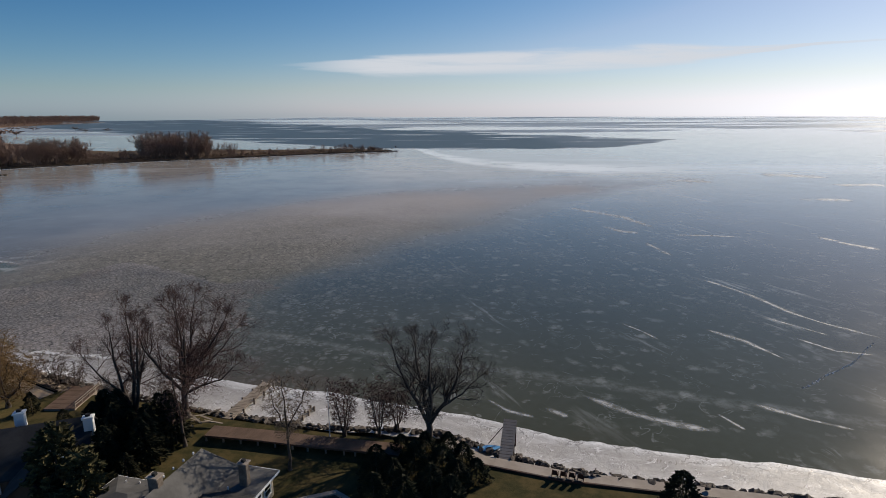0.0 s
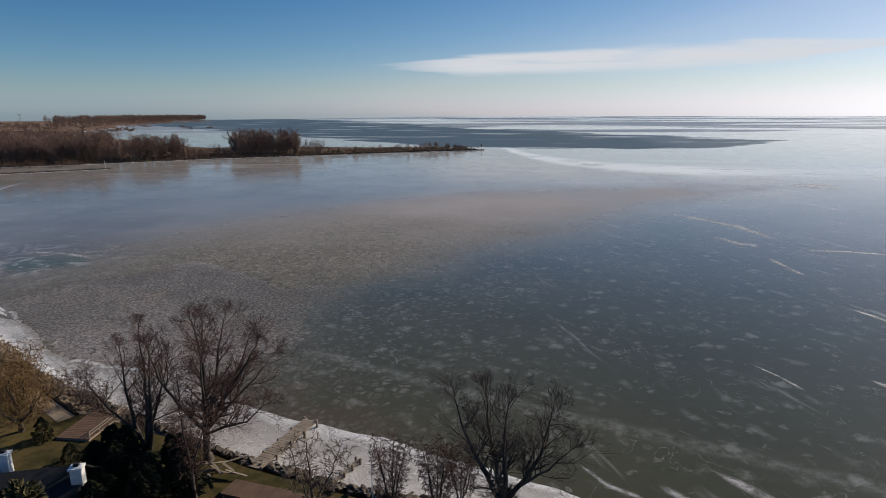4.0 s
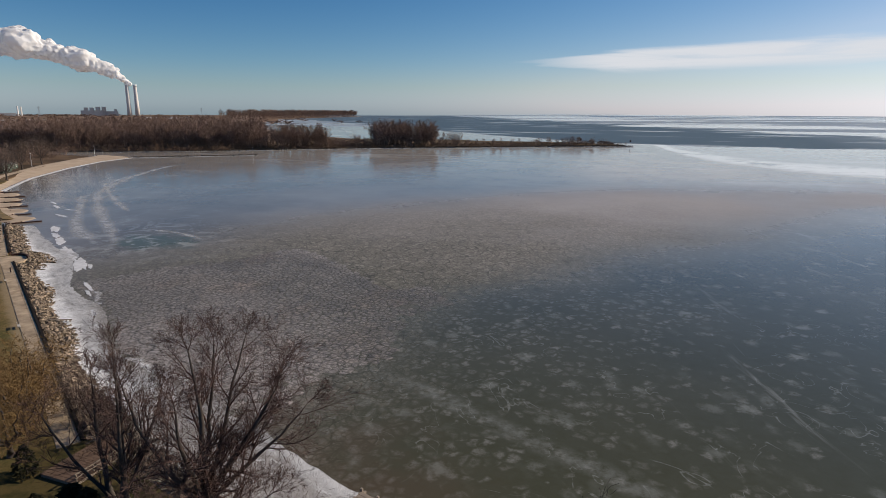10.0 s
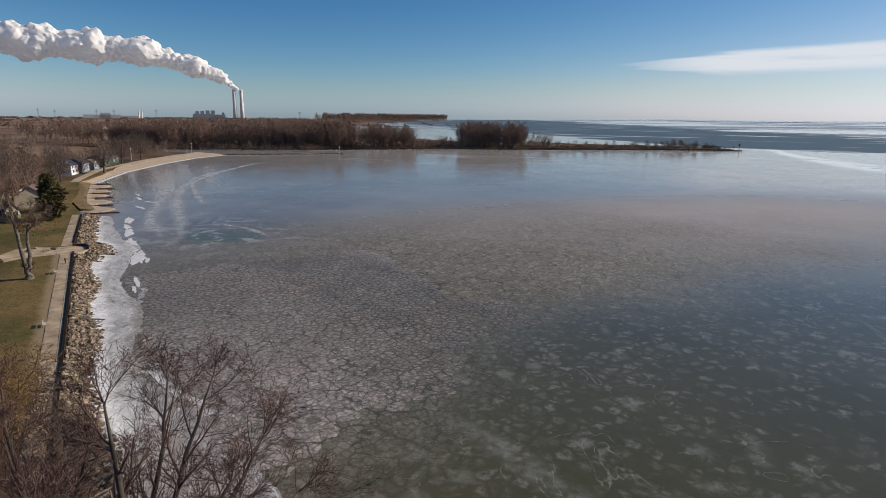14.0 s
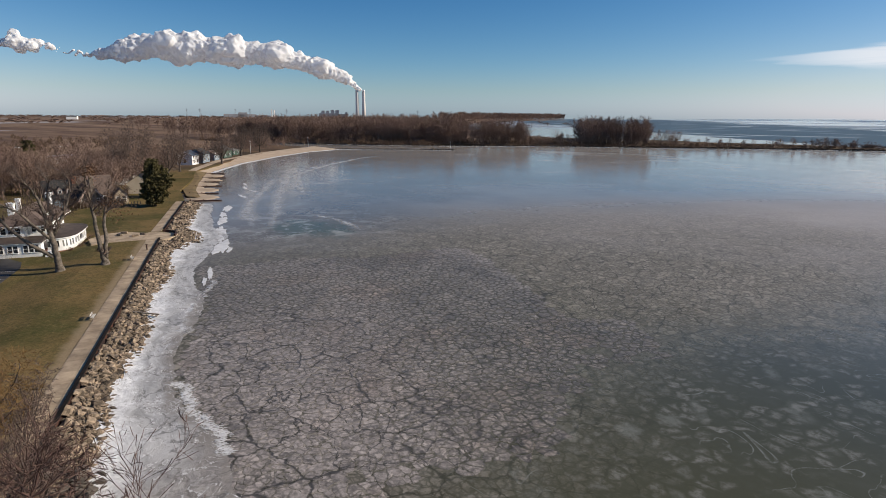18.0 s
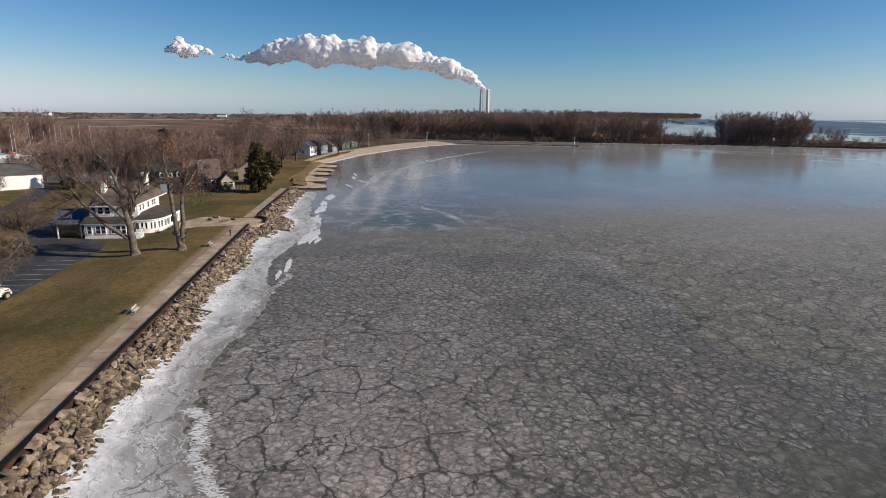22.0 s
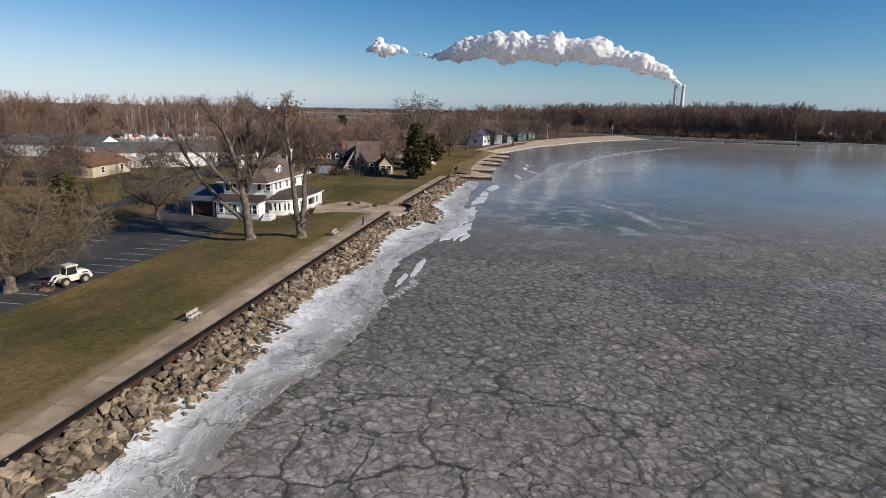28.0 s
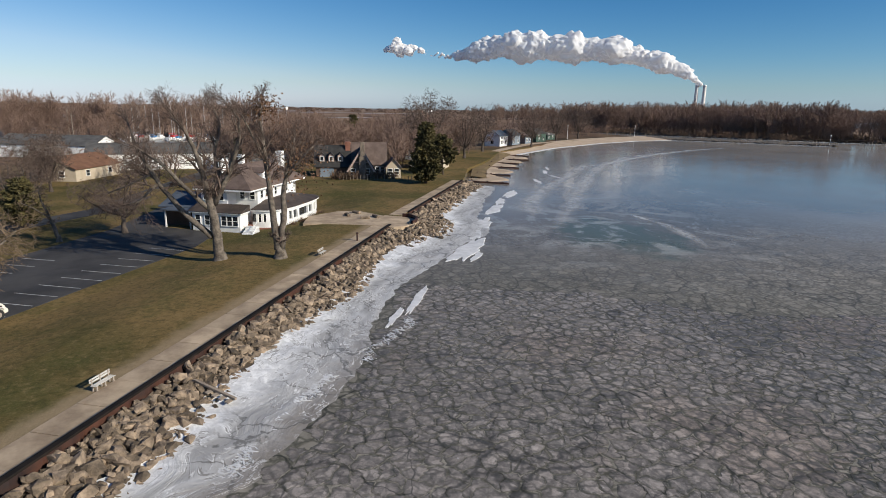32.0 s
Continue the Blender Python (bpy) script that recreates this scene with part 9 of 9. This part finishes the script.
for i, (x, y, r, st, a) in enumerate(((-184.5, 170, 2.0, 2.4, 140), (-175, 163.5, 1.6, 2.2, 145), (-167, 159, 2.3, 2.0, 140), (-154, 151.5, 2.1, 2.2, 145), (-147, 147.5, 1.4, 2.6, 150), (-137.6, 143, 2.4, 2.6, 140), (-133.5, 142.5, 0.8, 3.0, 140), (-118.5, 130.5, 0.9, 4.2, 146), (-114.5, 127.4, 0.6, 4.0, 146), (-205, 187, 1.4, 3.0, 160), (-214, 197, 1.0, 4.0, 170), (-226, 200, 1.2, 3.5, 150), (-236, 206, 0.9, 4.5, 150))):
    floe(r * 0.55, x, y, radians(a + 6), st * 2.0, i + 2)
# heaps of small rubble ice pushed up along a pressure ridge


def rubble(cx, cy, along, across, turn, n, seed):
    rng = random.Random(seed)
    V, F = [], []
    for _ in range(n):
        u, w = rng.uniform(-along, along), rng.gauss(0, across * 0.5)
        w += 0.35 * math.sin(u * 0.6 + seed) + 0.2 * math.sin(u * 1.7)
        x, y = cx + u * math.cos(turn) - w * math.sin(turn), cy + u * math.sin(turn) + w * math.cos(turn)
        r, tilt, az = 0.022 + 0.062 * rng.random() ** 2, rng.uniform(-0.12, 0.12), turn + rng.gauss(1.15, 0.45)
        m = Matrix.Rotation(az, 3, "Z") @ Matrix.Rotation(tilt, 3, "X")
        b = len(V)
        sl, wd = rng.uniform(1.4, 4.2), rng.uniform(0.5, 1.0)
        for px, py in ((-1, -0.5), (0.7, -0.9), (1.2, 0.3), (-0.4, 0.9)):
            for z in (-0.03, 0.012):
                q = m @ Vector((px * r * sl, py * r * wd, z))
                V.append((x + q.x, y + q.y, 0.055 + q.z * 0.6))
        F += [(b + 1, b + 3, b + 5, b + 7), (b, b + 1, b + 3, b + 2), (b + 2, b + 3, b + 5, b + 4), (b + 4, b + 5, b + 7, b + 6), (b + 6, b + 7, b + 1, b)]
    rb = part("rubble_ice", mesh_of("rubble", V, F), SNOW)
    tagged(rb, "heap of small white ice shards", "ice", "", "stuff")


rubble(-71.5, 105.2, 8.5, 0.6, radians(170), 1300, 1)
rubble(-99.6, 116.9, 6.0, 0.5, radians(147), 800, 2)
rubble(-110, 126, 5.0, 0.5, radians(146), 260, 3)


def ends(i, n):
    """1 along the middle of a streak, thinning out to its ends."""
    return min(1.0, 0.06 + 1.9 * math.sin(math.pi * i / (n - 1)) ** 0.8)


# frosted trails across the bay ice
def trail(pts, w, label):
    vs, fs = [], []
    ln = []
    for (x0, y0), (x1, y1) in zip(pts, pts[1:]):
        for j in range(8):
            ln.append(Vector((x0 + (x1 - x0) * j / 8, y0 + (y1 - y0) * j / 8)))
    ln.append(Vector(pts[-1]))
    for i, p in enumerate(ln):
        t = (ln[min(i + 1, len(ln) - 1)] - ln[max(i - 1, 0)]).normalized()
        o = Vector((-t.y, t.x))
        k = w * (1 + 0.9 * noise.noise(Vector((p.x * 0.11, p.y * 0.11, 0)))) * ends(i, len(ln))
        for q, z in ((p + o * k * 1.3, 0.006), (p + o * k * 0.25, 0.012), (p - o * k * 0.25, 0.012), (p - o * k * 1.3, 0.006)):
            vs.append((q.x, q.y, z))
    for i in range(len(ln) - 1):
        for j in range(3):
            a = i * 4 + j
            fs.append((a, a + 4, a + 5, a + 1))
    me = mesh_of("trail", vs, fs)
    lay = me.uv_layers.new(name="across")
    for lp in me.loops:
        lay.data[lp.index].uv = (0.0, (0.0, 0.85, 0.85, 0.0)[lp.vertex_index % 4] * ends(lp.vertex_index // 4, len(ln)))
    ob = part("frost_trail", me, FROST)
    tagged(ob, label, "frost", "", "structure")


def frost_material():
    k = Nodes("frost on ice")
    n = k.noise(0.16, None, 6.0, 0.7, 0.5)
    tr = k.n("BsdfTransparent")
    k.b.inputs["Base Color"].default_value = (0.62, 0.64, 0.66, 1)
    k.b.inputs["Roughness"].default_value = 0.6
    mx = k.n("MixShader")
    fine_ = k.m("MULTIPLY", k.step(n, 0.24, 0.6), k.step(k.noise(0.9, None, 5.0, 0.7, 0.8), 0.22, 0.62))
    k.put(k.m("MULTIPLY", k.m("MULTIPLY", fine_, 0.8), k.xyz(k.n("TexCoord").outputs["UV"])[1]), mx.inputs[0])
    k.put(tr.outputs[0], mx.inputs[1])
    k.put(k.b.outputs[0], mx.inputs[2])
    k.put(mx.outputs[0], k.out.inputs[0])
    return k.mat


FROST = frost_material()
trail([(-330, 371), (-314, 332), (-290, 290), (-265, 256), (-246, 233), (-218, 211), (-193, 193), (-168, 176), (-146, 160)], 2.4, "pale frosted trail curving over the bay ice")
trail([(-246, 233), (-242, 223), (-217, 203), (-190, 181), (-174, 170), (-164, 165), (-158, 163)], 2.0, "pale frosted side trail on the bay ice")
trail([(-300, 300), (-270, 256), (-244, 237), (-211, 215), (-190, 202)], 1.5, "faint frosted trail on the bay ice")
trail([(-157, 181), (-151, 181), (-146, 181), (-139, 179), (-130, 176)], 0.9, "pale frost arc round the smooth ice patch")

for pts, w in (([(70, 159), (74, 152), (78, 141), (80, 129), (83, 122), (90, 112)], 0.55), ([(56, 118), (61, 111), (64, 102)], 0.5), ([(39, 122), (42, 117), (44, 112)], 0.4), ([(72, 126), (76, 120), (80, 114)], 0.4),
               ([(72, 113), (76, 106), (82, 104)], 0.4), ([(60, 286), (70, 271), (80, 256), (85, 231)], 2.2), ([(65, 236), (70, 224), (76, 221)], 1.2), ([(72, 204), (74, 184)], 0.8), ([(87, 217), (100, 216), (111, 213)], 1.2),
               ([(139, 214), (142, 201), (147, 191)], 1.6), ([(23, 88), (29, 82), (34, 79), (39, 77)], 0.75), ([(7, 87), (10, 83), (14, 81)], 0.35), ([(16, 84), (19, 81)], 0.6), ([(42, 82), (44, 77)], 0.4), ([(49, 85), (55, 80), (60, 77)], 0.4)):
    trail(pts, w, "long pale frost streak on the dark ice")
for pts, w in (([(153, 399), (168, 398), (180, 388)], 9.0), ([(236, 440), (254, 432), (273, 412)], 9.0), ([(248, 371), (282, 373)], 6.0), ([(190, 310), (216, 306)], 4.0)):
    trail(pts, w, "white snow drift on the far ice")
rng = random.Random(52)
V, F = [], []
for (x0, y0), (x1, y1) in zip(((86, 110), (75, 100), (67, 95)), ((75, 100), (67, 95), (60, 90))):
    for i in range(60):
        f = rng.random()
        x, y = x0 + (x1 - x0) * f + rng.gauss(0, 0.12), y0 + (y1 - y0) * f + rng.gauss(0, 0.12)
        r, a = rng.uniform(0.06, 0.2), rng.uniform(0, 6.28)
        b = len(V)
        V += [(x + r * math.cos(a + k * 2.1), y + r * math.sin(a + k * 2.1), 0.005) for k in range(3)] + [(x, y, rng.uniform(0.05, 0.14))]
        F += [(b, b + 1, b + 3), (b + 1, b + 2, b + 3), (b + 2, b, b + 3)]
tagged(part("rubble_ice", mesh_of("rubble", V, F), SNOW), "thin line of white shards along a crack", "ice", "", "stuff")

# ---- broken ice plates ----
def clip_cell(poly_, p, q):
    """Keeps the side of the bisector of p and q that holds p."""
    mx, my = (p[0] + q[0]) / 2, (p[1] + q[1]) / 2
    dx, dy = q[0] - p[0], q[1] - p[1]
    out = []
    n = len(poly_)
    for i in range(n):
        a, b = poly_[i], poly_[(i + 1) % n]
        da, db = (a[0] - mx) * dx + (a[1] - my) * dy, (b[0] - mx) * dx + (b[1] - my) * dy
        if da <= 0:
            out.append(a)
        if (da < 0 < db) or (db < 0 < da):
            f = da / (da - db)
            out.append((a[0] + (b[0] - a[0]) * f, a[1] + (b[1] - a[1]) * f))
    return out


def plates():
    rng = random.Random(8)
    G_ = 0.92
    nx, ny = 138, 98
    seeds = {}
    for i in range(-3, nx + 3):
        for j in range(-3, ny + 3):
            if rng.random() < 0.3:
                continue
            seeds[i, j] = (-150 + (i + rng.uniform(-0.25, 1.25)) * G_, 100 + (j + rng.uniform(-0.25, 1.25)) * G_)
    cells = []
    for i in range(nx):
        for j in range(ny):
            if (i, j) not in seeds:
                continue
            p = seeds[i, j]
            s = (p[0] - O2.x) * E2.x + (p[1] - O2.y) * E2.y
            n = (p[0] - O2.x) * N2.x + (p[1] - O2.y) * N2.y
            wob = noise.noise(Vector((p[0] * 0.05, p[1] * 0.05, 4)))
            edge = 9.8 + 1.3 * math.sin(s * 0.16) + 1.0 * wob
            if n < edge or p[0] + 88 - 0.00224 * max(p[1] - 133, 0) ** 2 > 41 + 10 * wob + 7 * noise.noise(Vector((p[0] * 0.35, p[1] * 0.35, 2))) or n > 62 + 8 * wob or s > 72 + 8 * wob:
                continue
            c = [(p[0] - 3.5, p[1] - 3.5), (p[0] + 3.5, p[1] - 3.5), (p[0] + 3.5, p[1] + 3.5), (p[0] - 3.5, p[1] + 3.5)]
            for di in range(-3, 4):
                for dj in range(-3, 4):
                    if (di or dj) and (i + di, j + dj) in seeds:
                        c = clip_cell(c, p, seeds[i + di, j + dj])
            if len(c) < 3:
                continue
            cx, cy = sum(a for a, _ in c) / len(c), sum(b for _, b in c) / len(c)
            ring = []
            for k in range(len(c)):
                (x0, y0), (x1, y1) = c[k], c[(k + 1) % len(c)]
                L = math.hypot(x1 - x0, y1 - y0)
                m = 1 + int(L / 0.30)
                for t in range(m):
                    f = t / m
                    x, y = x0 + (x1 - x0) * f, y0 + (y1 - y0) * f
                    q = Vector((x, y, 0))
                    wx = 0.40 * noise.noise(q * 0.9) + 0.24 * noise.noise(q * 2.8)
                    wy = 0.40 * noise.noise(q * 0.9 + Vector((7, 3, 5))) + 0.24 * noise.noise(q * 2.8 + Vector((7, 3, 5)))
                    d = math.hypot(x - cx, y - cy) or 1
                    pull = 0.006 + 0.14 * max(0.0, noise.noise(q * 0.45 + Vector((0, 0, 11)))) + (0.05 if t == 0 else 0.0) + 0.035 * ease(n, 24, 46) * (0.4 + noise.noise(q * 0.7))
                    ring.append((x + wx - (x - cx) / d * pull, y + wy - (y - cy) / d * pull))
            cells.append((cx, cy, ring, rng.uniform(0.006, 0.011)))
    return cells


def plate_faces(ring, cx, cy, h, off):
    n = len(ring)
    V = [(x, y, -0.01) for x, y in ring] + [(x + (cx - x) * 0.02, y + (cy - y) * 0.02, h) for x, y in ring] + [(x + (cx - x) * 0.42, y + (cy - y) * 0.42, h + 0.004) for x, y in ring] + [(cx, cy, h + 0.005)]
    F = [(off + 2 * n + i, off + 2 * n + (i + 1) % n, off + 3 * n) for i in range(n)]
    for r in (0, n):
        F += [(off + r + i, off + r + (i + 1) % n, off + r + n + (i + 1) % n, off + r + n + i) for i in range(n)]
    return V, F


def rim_uv(me, rims):
    """v is 0 at the rim of a plate and 1 inside."""
    lay = me.uv_layers.new(name="rim")
    inside = np.array(rims)[[lp.vertex_index for lp in me.loops]]
    lay.data.foreach_set("uv", np.stack([np.zeros(len(inside)), inside], 1).ravel())
    return me


cells = plates()
cells.sort(key=lambda c: math.hypot(c[0] + 78, c[1] - 122))
for cx, cy, ring, h in cells[:300]:
    V, F = plate_faces([(x - cx, y - cy) for x, y in ring], 0, 0, h, 0)
    ob = part("ice_plate", rim_uv(mesh_of("plate", V, F), [0.0] * (2 * len(ring)) + [1.0] * (len(ring) + 1)), PLATE, lake)
    ob.location = (cx, cy, 0)
V, F, R = [], [], []
for cx, cy, ring, h in cells[300:]:
    v, f = plate_faces(ring, cx, cy, h, len(V))
    V += v
    F += f
    R += [0.0] * (2 * len(ring)) + [1.0] * (len(ring) + 1)
rest = part("ice_plates", rim_uv(mesh_of("plates", V, F), R), PLATE, lake)
rest["kind"] = "stuff"
